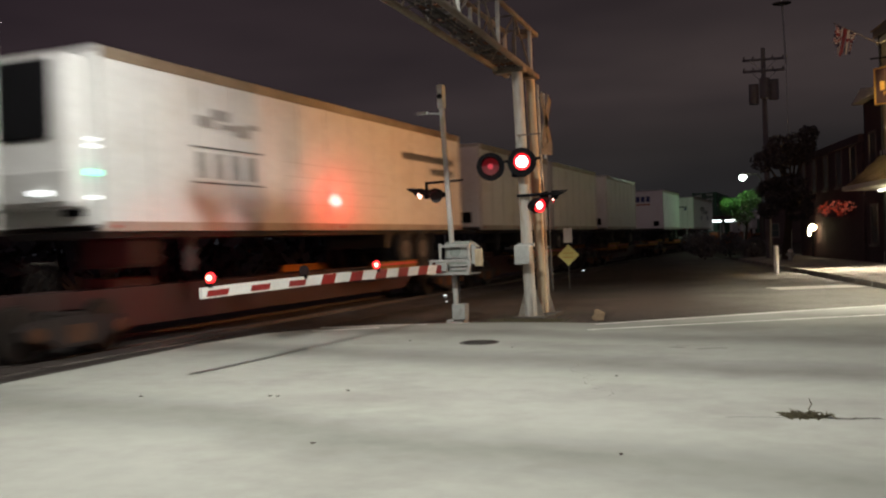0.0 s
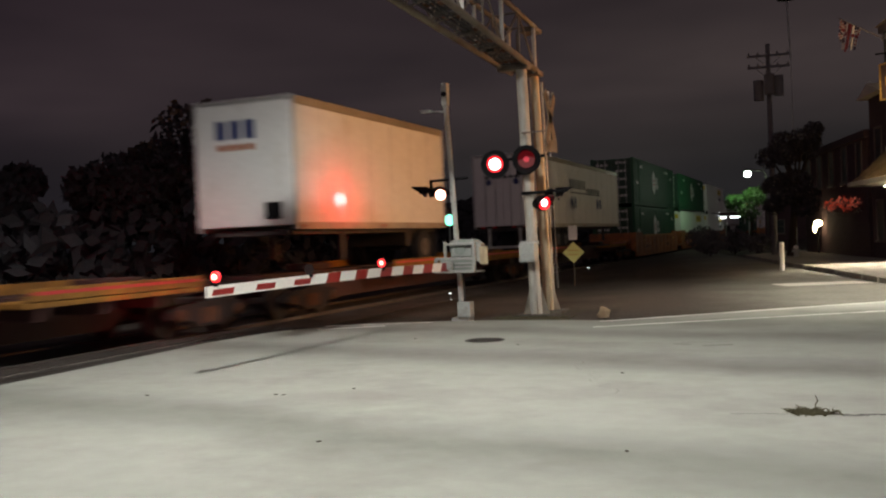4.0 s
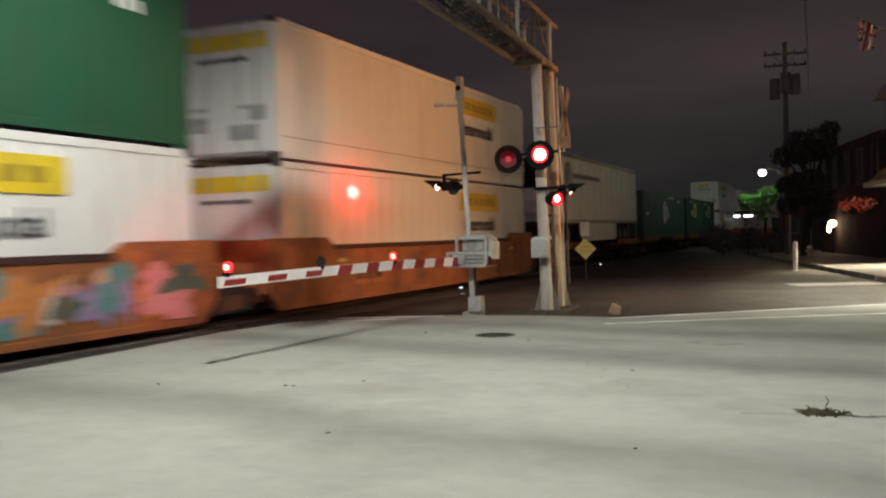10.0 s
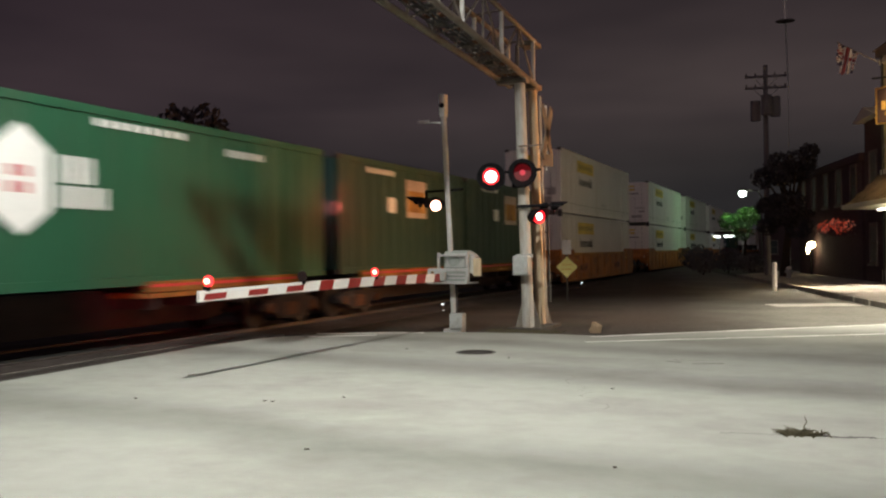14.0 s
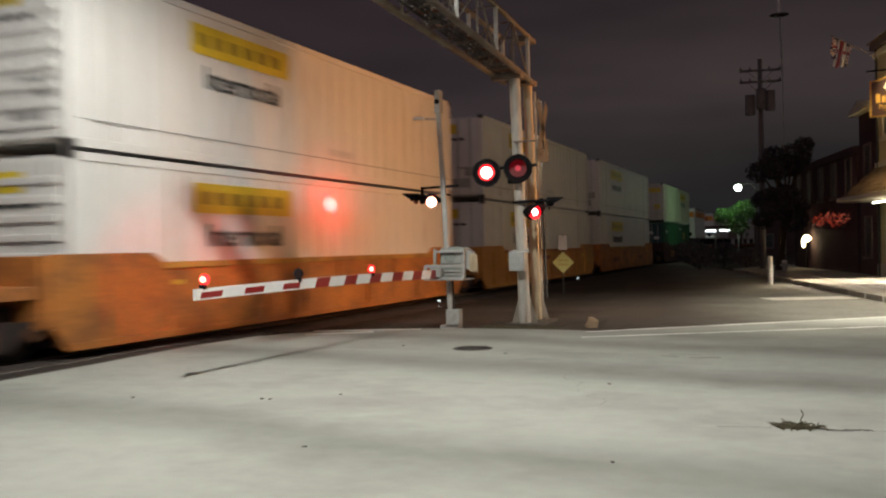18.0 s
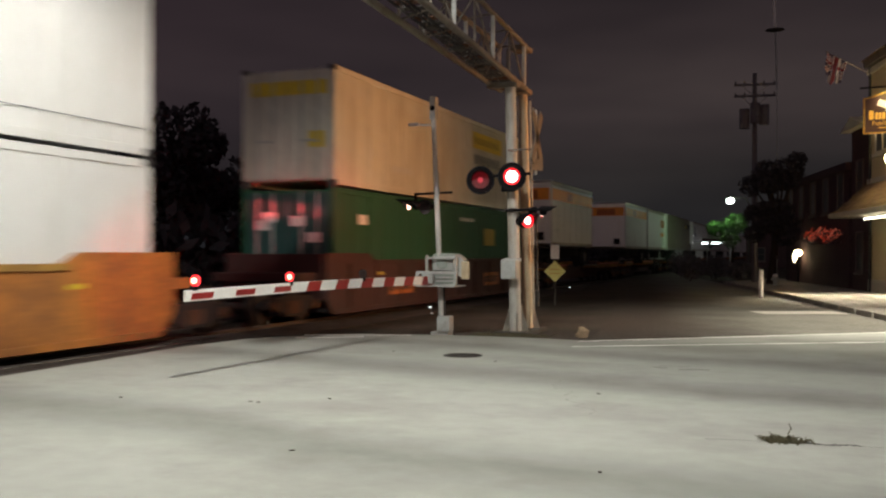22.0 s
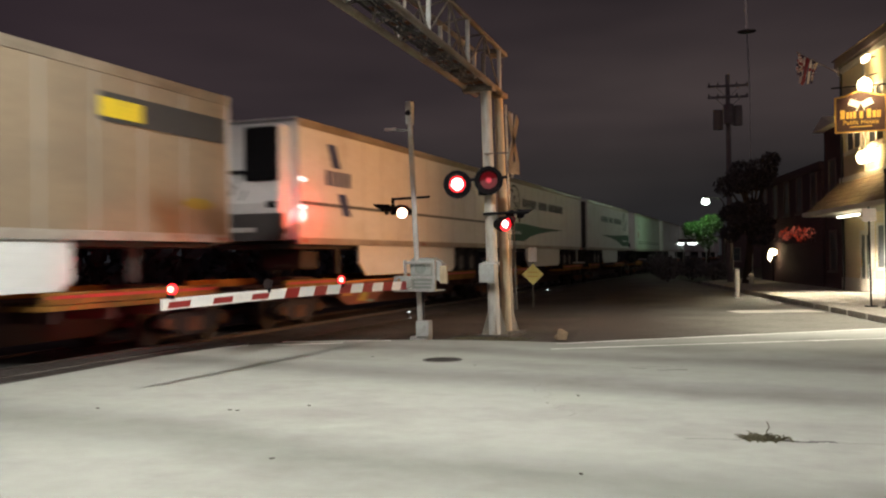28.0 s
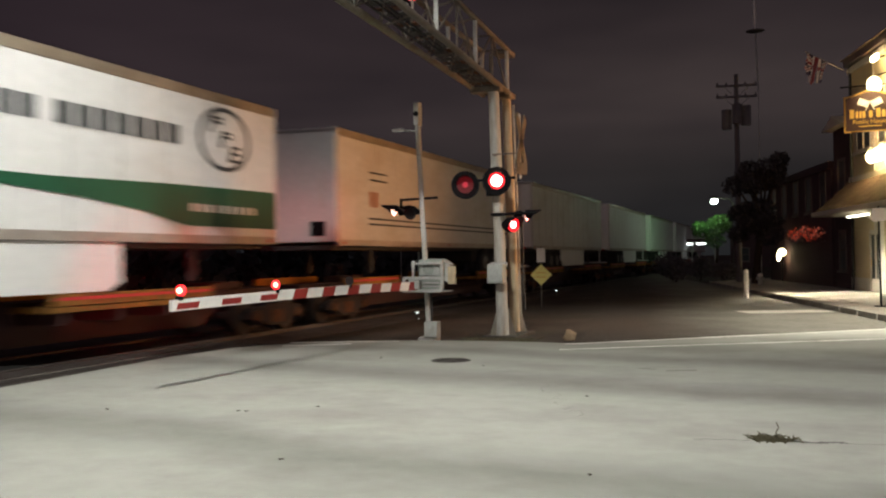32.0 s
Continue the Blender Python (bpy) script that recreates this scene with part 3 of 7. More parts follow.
road = bmesh.new()
EDGE = [(-9.70, -30), (-9.72, 8), (-9.80, 10.7), (-9.95, 13.2), (-9.75, 14.9), (-9.1, 16.0), (-8.2, 16.65), (-7.2, 16.95),
        (-6.0, 17.15), (-4.6, 17.15), (-3.75, 17.0), (2.3, 21.9), (2.6, 23.0), (3.3, 22.7), (9, 20.9), (30, 14), (30, -30)]
prism(road, EDGE, -0.5, 0.0)
solid("road", road, "concrete", "worn pale concrete street with stains and cracks", "road")

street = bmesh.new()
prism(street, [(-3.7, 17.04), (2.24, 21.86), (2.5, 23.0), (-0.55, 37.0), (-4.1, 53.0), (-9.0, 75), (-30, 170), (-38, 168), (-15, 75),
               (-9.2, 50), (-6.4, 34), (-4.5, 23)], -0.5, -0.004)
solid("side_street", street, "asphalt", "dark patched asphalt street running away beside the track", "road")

shoulder = bmesh.new()
LEFT = [(-3.7, 17.04), (-4.5, 23), (-6.4, 34), (-9.2, 50), (-15, 75), (-38, 168)]
inner = [shoulder.verts.new((x, y, -0.006)) for x, y in LEFT]
outer = [shoulder.verts.new((x - 1.9, y + 0.3, -0.056)) for x, y in LEFT]
for i in range(len(LEFT) - 1):
    shoulder.faces.new((inner[i], inner[i + 1], outer[i + 1], outer[i]))
bmesh.ops.recalc_face_normals(shoulder, faces=shoulder.faces)
solid("gravel_shoulder", shoulder, "dirt", "dark sloping dirt shoulder beside the asphalt", "shoulder")
apron = bmesh.new()
prism(apron, [(-10.43, -30), (-9.71, -30), (-9.73, 8), (-9.81, 10.7), (-9.96, 13.2), (-9.76, 14.9), (-9.9, 15.9), (-10.43, 15.6)], -0.4, -0.006)
solid("crossing_apron", apron, "worn_apron", "dark worn asphalt strip beside the rails", "apron")

pavement = bmesh.new()
prism(pavement, [(2.52, 23.05), (3.3, 22.8), (9, 21.0), (14, 19.5), (14, 60), (-2.0, 60), (-3.9, 53), (-0.5, 37.05)], -0.4, 0.13)
solid("pavement", pavement, "old_concrete", "pale concrete pavement in front of the pub", "pavement")


def kerb_stones():
    """The kerb as single stones with open joints."""
    holder = thing("kerb", (0, 0, 0), "row of worn concrete kerb stones along the pavement", "kerb", kind="structure")
    bm = boxes((-0.09, 0.09, -0.74, 0.74, -0.3, 0.15), bevel=0.02)
    me = mesh_of(bm, "kerb_stone", "old_concrete")
    line = [Vector((2.42, 22.9, 0)), Vector((-0.62, 37.0, 0)), Vector((-4.0, 53.0, 0))]
    for a, b in zip(line, line[1:]):
        n = int((b - a).length / 1.5)
        for i in range(n):
            p = a.lerp(b, (i + 0.5) / n)
            ob = new("kerb_stone", me)
            ob.parent = holder
            ob.matrix_basis = Matrix.Translation(p) @ Matrix.Rotation(math.atan2(-(b - a).x, (b - a).y), 4, "Z")


kerb_stones()


def track():
    bed = bmesh.new()
    box(bed, TX - 2.6, TX + 2.2, 16.2, 700, -0.6, -0.052)
    box(bed, TX - 2.6, TX + 1.4, -120, 16.2, -0.6, -0.035)
    solid("track_bed", bed, "ballast", "dark crushed-stone ballast under the railway track", "ballast", "stuff")
    rails = thing("railway_track", (TX, 0, 0), "pair of worn steel rails on wooden ties", "track", kind="structure")
    for side in (-0.75, 0.75):
        bm = bmesh.new()
        side_profile = [(-0.07, -0.12), (0.07, -0.12), (0.07, -0.10), (0.012, -0.085), (0.012, -0.02), (0.036, -0.01), (0.036, 0.025),
                        (-0.036, 0.025), (-0.036, -0.01), (-0.012, -0.02), (-0.012, -0.085), (-0.07, -0.10)]
        a = [bm.verts.new((side + x, -120, z)) for x, z in side_profile]
        b = [bm.verts.new((side + x, 600, z)) for x, z in side_profile]
        for i in range(len(a)):
            j = (i + 1) % len(a)
            bm.faces.new((a[i], a[j], b[j], b[i]))
        bmesh.ops.recalc_face_normals(bm, faces=bm.faces)
        part("rail", bm, "rail_steel", rails)
    tie = mesh_of(boxes((-1.3, 1.3, -0.11, 0.11, -0.2, -0.085), bevel=0.012), "tie", "tie")
    for i in range(150):
        ob = new("tie", tie)
        ob.parent = rails
        ob.location = (random.uniform(-0.04, 0.04), 16.5 + i * 0.52, 0)
    # crossing panels beside and between the rails
    near = mesh_of(boxes((-0.28, 0.28, -1.2, 1.2, -0.2, 0.006), bevel=0.015), "crossing_panel", "worn_apron")
    inner = mesh_of(boxes((-0.60, 0.60, -1.2, 1.2, -0.2, 0.004), bevel=0.015), "crossing_panel", "tar")
    for i in range(9):
        for me, x in ((near, 1.12), (inner, 0.0), (near, -1.12)):
            ob = new("crossing_panel", me)
            ob.parent = rails
            ob.location = (x, 13.8 - i * 2.44, 0)


track()


def strip(name, a, b, width, material, label, category, z=0.004, wobble=0.0, steps=1):
    """A thin flat line on the road from a to b."""
    bm = bmesh.new()
    a, b = Vector((*a, 0)), Vector((*b, 0))
    way = (b - a).normalized()
    across = Vector((-way.y, way.x, 0))
    left, right = [], []
    for i in range(steps + 1):
        p = a.lerp(b, i / steps) + across * random.uniform(-wobble, wobble)
        w = width / 2 * (1 + random.uniform(-0.4, 0.4) * (1 if wobble else 0))
        left.append(bm.verts.new(p + across * w + Vector((0, 0, z))))
        right.append(bm.verts.new(p - across * w + Vector((0, 0, z))))
    for i in range(steps):
        bm.faces.new((left[i], right[i], right[i + 1], left[i + 1]))
    bmesh.ops.recalc_face_normals(bm, faces=bm.faces)
    ob = new(name, mesh_of(bm, name, material))
    return tagged(ob, label, category, "", "structure")


strip("tar_joint", (-9.74, -4), (-9.82, 10.7), 0.05, "tar", "dark tar-filled joint beside the track", "joint", 0.005, 0.02, 40)
strip("tar_joint", (-10.12, -4), (-10.15, 14.4), 0.035, "tar", "dark tar-filled joint beside the track", "joint", 0.003, 0.015, 40)
strip("pale_edge", (-10.28, -4), (-10.30, 14.2), 0.045, "old_concrete", "pale worn edge of the crossing panels", "edge", 0.003, 0.008, 40)
strip("road_line", (-9.2, 16.0), (-7.2, 16.75), 0.13, "worn_paint", "short worn white line by the track", "road marking", 0.005)
strip("road_line", (-9.0, 15.35), (-7.9, 16.05), 0.16, "worn_paint", "short worn white line by the track", "road marking", 0.005)
strip("road_line", (-3.87, 16.78), (2.3, 21.75), 0.11, "worn_paint", "long worn white crosswalk line", "road marking", 0.005, 0.01, 20)
strip("road_line", (-3.75, 15.78), (2.6, 19.55), 0.09, "worn_paint", "long worn white crosswalk line", "road marking", 0.005, 0.01, 20)
strip("bright_patch", (-1.2, 27.0), (1.0, 27.9), 1.2, "pale_patch", "pale patch in the asphalt", "patch", 0.006)
strip("crack", (-3.0, 11.6), (-2.0, 9.2), 0.008, "worn_ring", "fine meandering crack in the concrete", "crack", 0.004, 0.09, 16)
strip("crack", (-0.05, 8.47), (0.45, 8.55), 0.075, "tar_worn", "dark crack running from a tuft of weeds", "crack", 0.004, 0.03, 18)


def manhole(place, r, label, ring_m="iron", cover_m="iron"):
    t = thing("manhole", (*place, 0), label, "manhole cover", kind="structure")
    bm = bmesh.new()
    rod(bm, (0, 0, -0.05), (0, 0, 0.004), r, n=28)
    part("ring", bm, ring_m, t)
    bm = bmesh.new()
    rod(bm, (0, 0, -0.05), (0, 0, 0.010), r * 0.86, n=28)
    for k in range(-3, 4):
        h = math.sqrt(max(0.01, (r * 0.8) ** 2 - (k * r * 0.22) ** 2))
        box(bm, -h, h, k * r * 0.22 - 0.012, k * r * 0.22 + 0.012, 0.008, 0.016)
    part("cover", bm, cover_m, t)


manhole((-5.03, 13.77), 0.32, "round cast-iron manhole cover set in the concrete")
for a, b, w in (((-2.02, 13.40), (-1.78, 13.34), 0.05), ((-1.62, 13.22), (-1.22, 13.36), 0.07), ((-1.95, 13.62), (-1.3, 13.66), 0.03)):
    strip("crack", a, b, w, "worn_ring", "worn edge of an old patch in the concrete", "crack", 0.004, 0.02, 8)


def weeds(place, n, r, label, flat=1.0):
    bm = bmesh.new()
    for i in range(n):
        a, lean = random.uniform(0, 6.28), random.uniform(0.02, r)
        h = random.uniform(0.008, 0.06 * flat)
        p = Vector((random.gauss(0, r * 0.5), random.gauss(0, r * 0.4), 0))
        tip = p + Vector((math.cos(a) * lean, math.sin(a) * lean * 0.8, h))
        knee = p.lerp(tip, 0.55) + Vector((random.uniform(-1, 1), random.uniform(-1, 1), 0.8)) * 0.012
        rod(bm, p, knee, 0.009, 0.006, n=4)
        rod(bm, knee, tip, 0.006, 0.001, n=4)
    for i in range(3):
        # a few bent dry stalks stand up from the tuft
        p = Vector((random.uniform(-0.5, 0.5) * r, 0, 0))
        for k in range(4):
            q = p + Vector((random.uniform(0.012, 0.032) * (-1) ** k, random.uniform(-0.01, 0.01), random.uniform(0.02, 0.04) * (1.4 if i == 0 else 0.4)))
            rod(bm, p, q, 0.007 - k * 0.001, 0.006 - k * 0.001, n=4)
            p = q
    ob = solid("weed_tuft", bm, "weed", label, "weeds", "stuff", (*place, 0.0))
    return ob


strip("crack", (0.44, 8.55), (2.2, 8.62), 0.012, "worn_ring", "fine meandering crack in the concrete", "crack", 0.004, 0.03, 18)
weeds((-0.14, 8.51), 130, 0.15, "dry tuft of weeds growing from a crack", 0.8)
strip("crack", (-0.26, 8.46), (-0.80, 8.38), 0.014, "tar_worn", "fine crack trailing off from a tuft of weeds", "crack", 0.004, 0.02, 14)
for k in range(5):
    weeds((-5.9 + k * 0.28, 17.35 + 0.1 * (k % 2)), 50, 0.22, "low weeds round the foot of the signal post")


def litter():
    """Dead leaves and bits on the road."""
    me = mesh_of(boxes((-0.022, 0.022, -0.013, 0.013, 0, 0.007), bevel=0.004), "dead_leaf", "bark")
    spots = [(-5.6, 8.6), (-5.5, 8.6), (-2.2, 10.6), (-6.3, 13.9), (-4.3, 13.2), (-4.9, 9.1), (-3.9, 6.6), (-1.4, 6.8), (-7.1, 8.3)]
    for i, (x, y) in enumerate(spots):
        ob = new("dead_leaf", me)
        ob.matrix_world = pose(x, y, 0.0, 0, 0, i * 67)
        tagged(ob, "small dark dead leaf lying on the concrete", "leaf", "litter on the road")
    bm = bmesh.new()
    ball(bm, (0, 0, 0.10), 0.16, 2, (0.75, 0.6, 1.0))
    for v in bm.verts:
        v.co += v.normal * noise.noise(v.co * 9) * 0.05
        v.co.z = max(v.co.z, 0)
    solid("rock", bm, "stone", "small tan rock standing at the road edge", "rock", "thing", (-4.0, 17.75, -0.06))


litter()


# ---- crossing signals ----
PHASE, BEAT = 0.54, 1.25


def lit_first(t):
    return (t / BEAT - PHASE) % 1 < 0.5


def flash_rows(place, first, late=0.0):
    """A two-faced lamp plate: it turns its bright face out on its own beat and its dark face on the other."""
    rows, lit = [], lit_first(0.0 - late) == first
    angle = 0.0 if lit else 180.0
    rows.append((0.0, pose(*place, 0, 0, angle)))
    k = math.ceil((0 / BEAT - PHASE) * 2) + 0
    t = (PHASE + k / 2) * BEAT + late
    while t < 31.93:
        if t > 0.04:
            for d, a in ((-0.034, 0), (0.0, 60), (0.034, 120), (0.067, 180)):
                rows.append((t + d, pose(*place, 0, 0, angle + a)))
            angle += 180
        k += 1
        t = (PHASE + k / 2) * BEAT + late
    rows.append((32.0, pose(*place, 0, 0, angle)))
    return rows


FLASHERS = []


def plate(parent, place, r, first, bulb="bulb_red", core="bulb_core", inner=0.72, dark="lens_red", late=0.0):
    """The turning lamp plate: its bright face looks to -y, its dark face to +y."""
    bm = bmesh.new()
    rod(bm, (0, -0.004, 0), (0, -0.012, 0), r, n=24)
    p = part("lamp_plate", bm, bulb, parent, "glowing red lamp lens")
    bm = bmesh.new()
    rod(bm, (0, -0.012, 0), (0, -0.016, 0), r * inner, n=20)
    part("bright_core", bm, core, p)
    bm = bmesh.new()
    rod(bm, (0, -0.011, 0), (0, 0.012, 0), r * 1.05, n=24)
    part("dark_face", bm, dark, p)
    if dark == "lens_red":
        bm = bmesh.new()
        rod(bm, (0, 0.012, 0), (0, 0.015, 0), r * 0.36, n=16)
        part("dim_glint", bm, "glint_red", p)
    p.location = place
    if first is not None:
        FLASHERS.append((p, place, first, late))
    return p


def signal_head(parent, place, turn, first, r=0.15, back=0.29, bulb="bulb_red", dark="lens_red"):
    """A round crossing light: black background disc, housing, hood and the lamp; it faces -y before its turn."""
    head = new("signal_head")
    head.parent = parent
    head.matrix_basis = pose(*place, 0, 0, turn)
    bm = bmesh.new()
    if back:
        rod(bm, (0, 0.03, 0), (0, 0.05, 0), back, n=32)
        part("background_disc", bm, "black", head, "round matt black background disc")
        bm = bmesh.new()
    rod(bm, (0, 0.26, 0), (0, 0.10, 0), r * 0.7, r * 1.1, n=20)
    part("housing", bm, "black", head)
    bm = bmesh.new()
    n = 18
    for i in range(n):
        a0, a1 = math.radians(-20 + 220 * i / n), math.radians(-20 + 220 * (i + 1) / n)
        q = []
        for a, ln in ((a0, 0.30), (a1, 0.30)):
            ln = 0.10 + 0.22 * max(0, math.sin(a))
            q.append((a, ln))
        vs = [bm.verts.new((math.cos(a) * r * 1.12, y, math.sin(a) * r * 1.12)) for (a, y) in
              ((q[0][0], 0.03), (q[1][0], 0.03), (q[1][0], -q[1][1]), (q[0][0], -q[0][1]))]
        bm.faces.new(vs)
    bmesh.ops.remove_doubles(bm, verts=bm.verts, dist=0.002)
    bmesh.ops.solidify(bm, geom=bm.faces[:], thickness=0.008)
    part("hood", bm, "black", head, "short black hood over the lamp")
    plate(head, (0, -0.02, 0), r, first, bulb, dark=dark, inner=0.5 if first is None else 0.72)
    return head


def crossing_gate():
    """The gate: mast, base, mechanism, arm lowered along the track, lamps."""
    g = thing("crossing_gate", (-6.95, 17.42, 0), "grey railway crossing gate mast with a lowered red and white arm", "crossing gate")
    bm = rods(((0.125, 0.02, 0.0), (-0.045, -0.03, 4.35), 0.055), n=16)
    part("mast", bm, "galv", g)
    part("base_plate", boxes((-0.05, 0.32, -0.16, 0.16, -0.06, 0.04), bevel=0.015), "galv", g)
    part("junction_box", boxes((0.10, 0.38, -0.22, 0.02, 0.04, 0.36), bevel=0.02), "grey_box", g, "grey junction box at the mast's foot")
    part("mast_cap", boxes((-0.11, 0.02, -0.12, 0.06, 4.33, 4.80), bevel=0.02), "galv", g, "tall grey cap box on the mast")
    bm = bmesh.new()
    rod(bm, (-0.045, -0.13, 4.56), (-0.045, -0.11, 4.56), 0.055, n=16)
    part("cap_eye", bm, "black", g)
    part("side_arm", rods(((-0.04, 0, 4.22), (-0.50, -0.08, 4.25), 0.018), n=8), "galv", g)
    part("bell", boxes((-0.58, -0.34, -0.13, -0.04, 4.22, 4.28), bevel=0.012), "white_paint", g, "small pale fitting on a side arm")
    mast, g = g, new("gate_mechanism")
    g.parent = mast
    g.location = (0.21, 0, 0)
    # gate mechanism: rounded housing over an open slatted tray, counterweight on the far side
    part("mechanism", boxes((-0.30, 0.26, -0.06, 0.34, 1.20, 1.62), bevel=0.08), "housing_green", g, "rounded grey-green gate motor housing")
    part("mechanism_lid", boxes((-0.24, 0.20, -0.09, -0.05, 1.27, 1.56), bevel=0.012), "grey_box", g)
    for x in (-0.34, 0.28):
        part("frame_bar", boxes((x - 0.025, x + 0.025, -0.20, -0.12, 0.98, 1.58), bevel=0.008), "galv", g)
    part("frame_bar", boxes((-0.36, 0.30, -0.20, -0.13, 1.50, 1.545), bevel=0.008), "galv", g)
    part("tray_rail", boxes((-0.46, 0.40, -0.44, -0.36, 1.21, 1.265), bevel=0.01), "galv", g)
    part("tray_rail", boxes((-0.48, 0.34, -0.44, -0.36, 0.955, 1.01), bevel=0.01), "galv", g)
    for x, tilt in ((-0.45, 3), (0.36, 9)):
        bm = boxes((-0.03, 0.03, -0.04, 0.04, -0.14, 0.14), bevel=0.01)
        part("tray_side", bm, "galv", g).matrix_basis = pose(x, -0.40, 1.11, 0, tilt, 0)
    for z in (1.075, 1.14):
        part("tray_slat", boxes((-0.05, 0.31, -0.42, -0.39, z - 0.016, z + 0.016), bevel=0.005), "galv", g)
    part("tray_back", boxes((-0.44, 0.32, -0.20, -0.18, 0.97, 1.23)), "housing_green", g)
    part("tray_floor", boxes((-0.46, 0.34, -0.40, 0.30, 0.95, 0.975)), "galv", g)
    part("arm_clamp", boxes((-0.32, -0.08, -0.50, -0.38, 1.02, 1.20), bevel=0.02), "grey_box", g)
    bm = bmesh.new()
    a = [bm.verts.new((x, 0.05 + y, z)) for x, y, z in ((0.22, 0, 1.18), (0.36, 0, 1.12), (0.36, 0, 1.50), (0.22, 0, 1.60))]
    b = [bm.verts.new((v.co.x, 0.30, v.co.z)) for v in a]
    bm.faces.new(a)
    bm.faces.new(b[::-1])
    for i in range(4):
        bm.faces.new((a[i], b[i], b[(i + 1) % 4], a[(i + 1) % 4]))
    bmesh.ops.recalc_face_normals(bm, faces=bm.faces)
    part("weight_arm", bm, "galv", g)
    part("counterweight", boxes((0.34, 0.50, -0.02, 0.06, 1.10, 1.46), bevel=0.015), "cream_paint", g, "pale cream counterweight plate")
    part("motor_cover", rods(((-0.04, -0.11, 1.42), (-0.04, -0.08, 1.42), 0.12), n=18), "housing_green", g)
    g = mast
    part("conduit", rods(((0.22, -0.08, 0.3), (0.20, -0.05, 1.05), 0.022), n=8), "cable", g)
    # crossarm and lamps
    part("crossarm", rods(((-0.42, -0.12, 2.82), (0.32, 0.10, 2.86), 0.025), n=10), "black", g)
    part("lamp_bracket", boxes((-0.42, -0.38, -0.16, -0.08, 2.5, 2.85), bevel=0.008), "black", g)
    signal_head(g, (-0.34, 0.20, 2.60), 190, True, 0.115, 0, "bulb_red", "lens_dark")
    signal_head(g, (-0.11, -0.34, 2.52), 20, False, 0.105, 0, "bulb_pale", "lens_dark")
    signal_head(g, (-0.22, -0.14, 2.58), -28, True, 0.075, 0, "bulb_pale", "lens_dark")
    signal_head(g, (-0.52, -0.12, 2.61), -42, True, 0.10, 0, "bulb_pale", "lens_dark")
    # the arm: a tapered bar of red and white lengths
    arm = new("gate_arm")
    arm.parent = g
    arm.matrix_basis = pose(0.0, -0.45, 1.08, 0, 0, -1.55)
    L = 7.46

    def bow(y):
        return 0.03 * math.sin(math.pi * min(1, max(0, -y / L)))

    def half(y):
        return 0.082 - 0.012 * max(0, -y / L)

    n = 12
    bm = bmesh.new()
    rail = [0.30 - (L + 0.30) * i / n for i in range(n + 1)]
    side_prism(bm, [(y, bow(y) - half(y)) for y in rail] + [(y, bow(y) + half(y)) for y in rail[::-1]], -0.022, 0.022)
    part("arm_bar", bm, "arm_white", arm, "long white tapered gate arm")
    # slanted red sheets; those near the tip leave a white border
    y, k = -7.36, 0
    while y < 0.1:
        length = 0.44 if k < 3 else 0.40
        h = half(y) * (0.56 if k < 3 else 1.0)
        low, skew = (-0.012 if k < 3 else 0.0), (0.02 if k < 3 else 0.045)
        y1 = y + length
        bm = bmesh.new()
        s0, s1 = bow(y) + low, bow(y1) + low
        side_prism(bm, [(y - skew, s0 - h), (y1 - skew, s1 - h), (y1 + skew, s1 + h), (y + skew, s0 + h)], -0.024, 0.024)
        part("red_sheet", bm, "arm_red", arm, "slanted red reflective sheet")
        y, k = y + 0.94 - 0.016 * k, k + 1
    for y, first in ((-7.29, None), (-2.74, False), (-5.05, True)):
        bm = boxes((-0.035, 0.035, y - 0.04, y + 0.04, 0.06, 0.12), bevel=0.01)
        part("lamp_base", bm, "black", arm)
        if first is None:
            bm = bmesh.new()
            ball(bm, (0, y, 0.185), 0.038, 2)
            part("arm_lamp", bm, "bulb_hot", arm, "small round red lamp on the arm", True)
            bm = bmesh.new()
            rod(bm, (0, y + 0.02, 0.185), (0, y + 0.05, 0.185), 0.072, n=20)
            part("lamp_rim", bm, "bulb_red", arm)
        else:
            bm = bmesh.new()
            rod(bm, (0, y + 0.025, 0.185), (0, y + 0.06, 0.185), 0.045, n=20)
            part("lamp_housing", bm, "black", arm)
            plate(arm, (0, y, 0.185), 0.074, first, core="bulb_hot", inner=0.5, dark="lens_dark", late=-0.16)
    return g


crossing_gate()


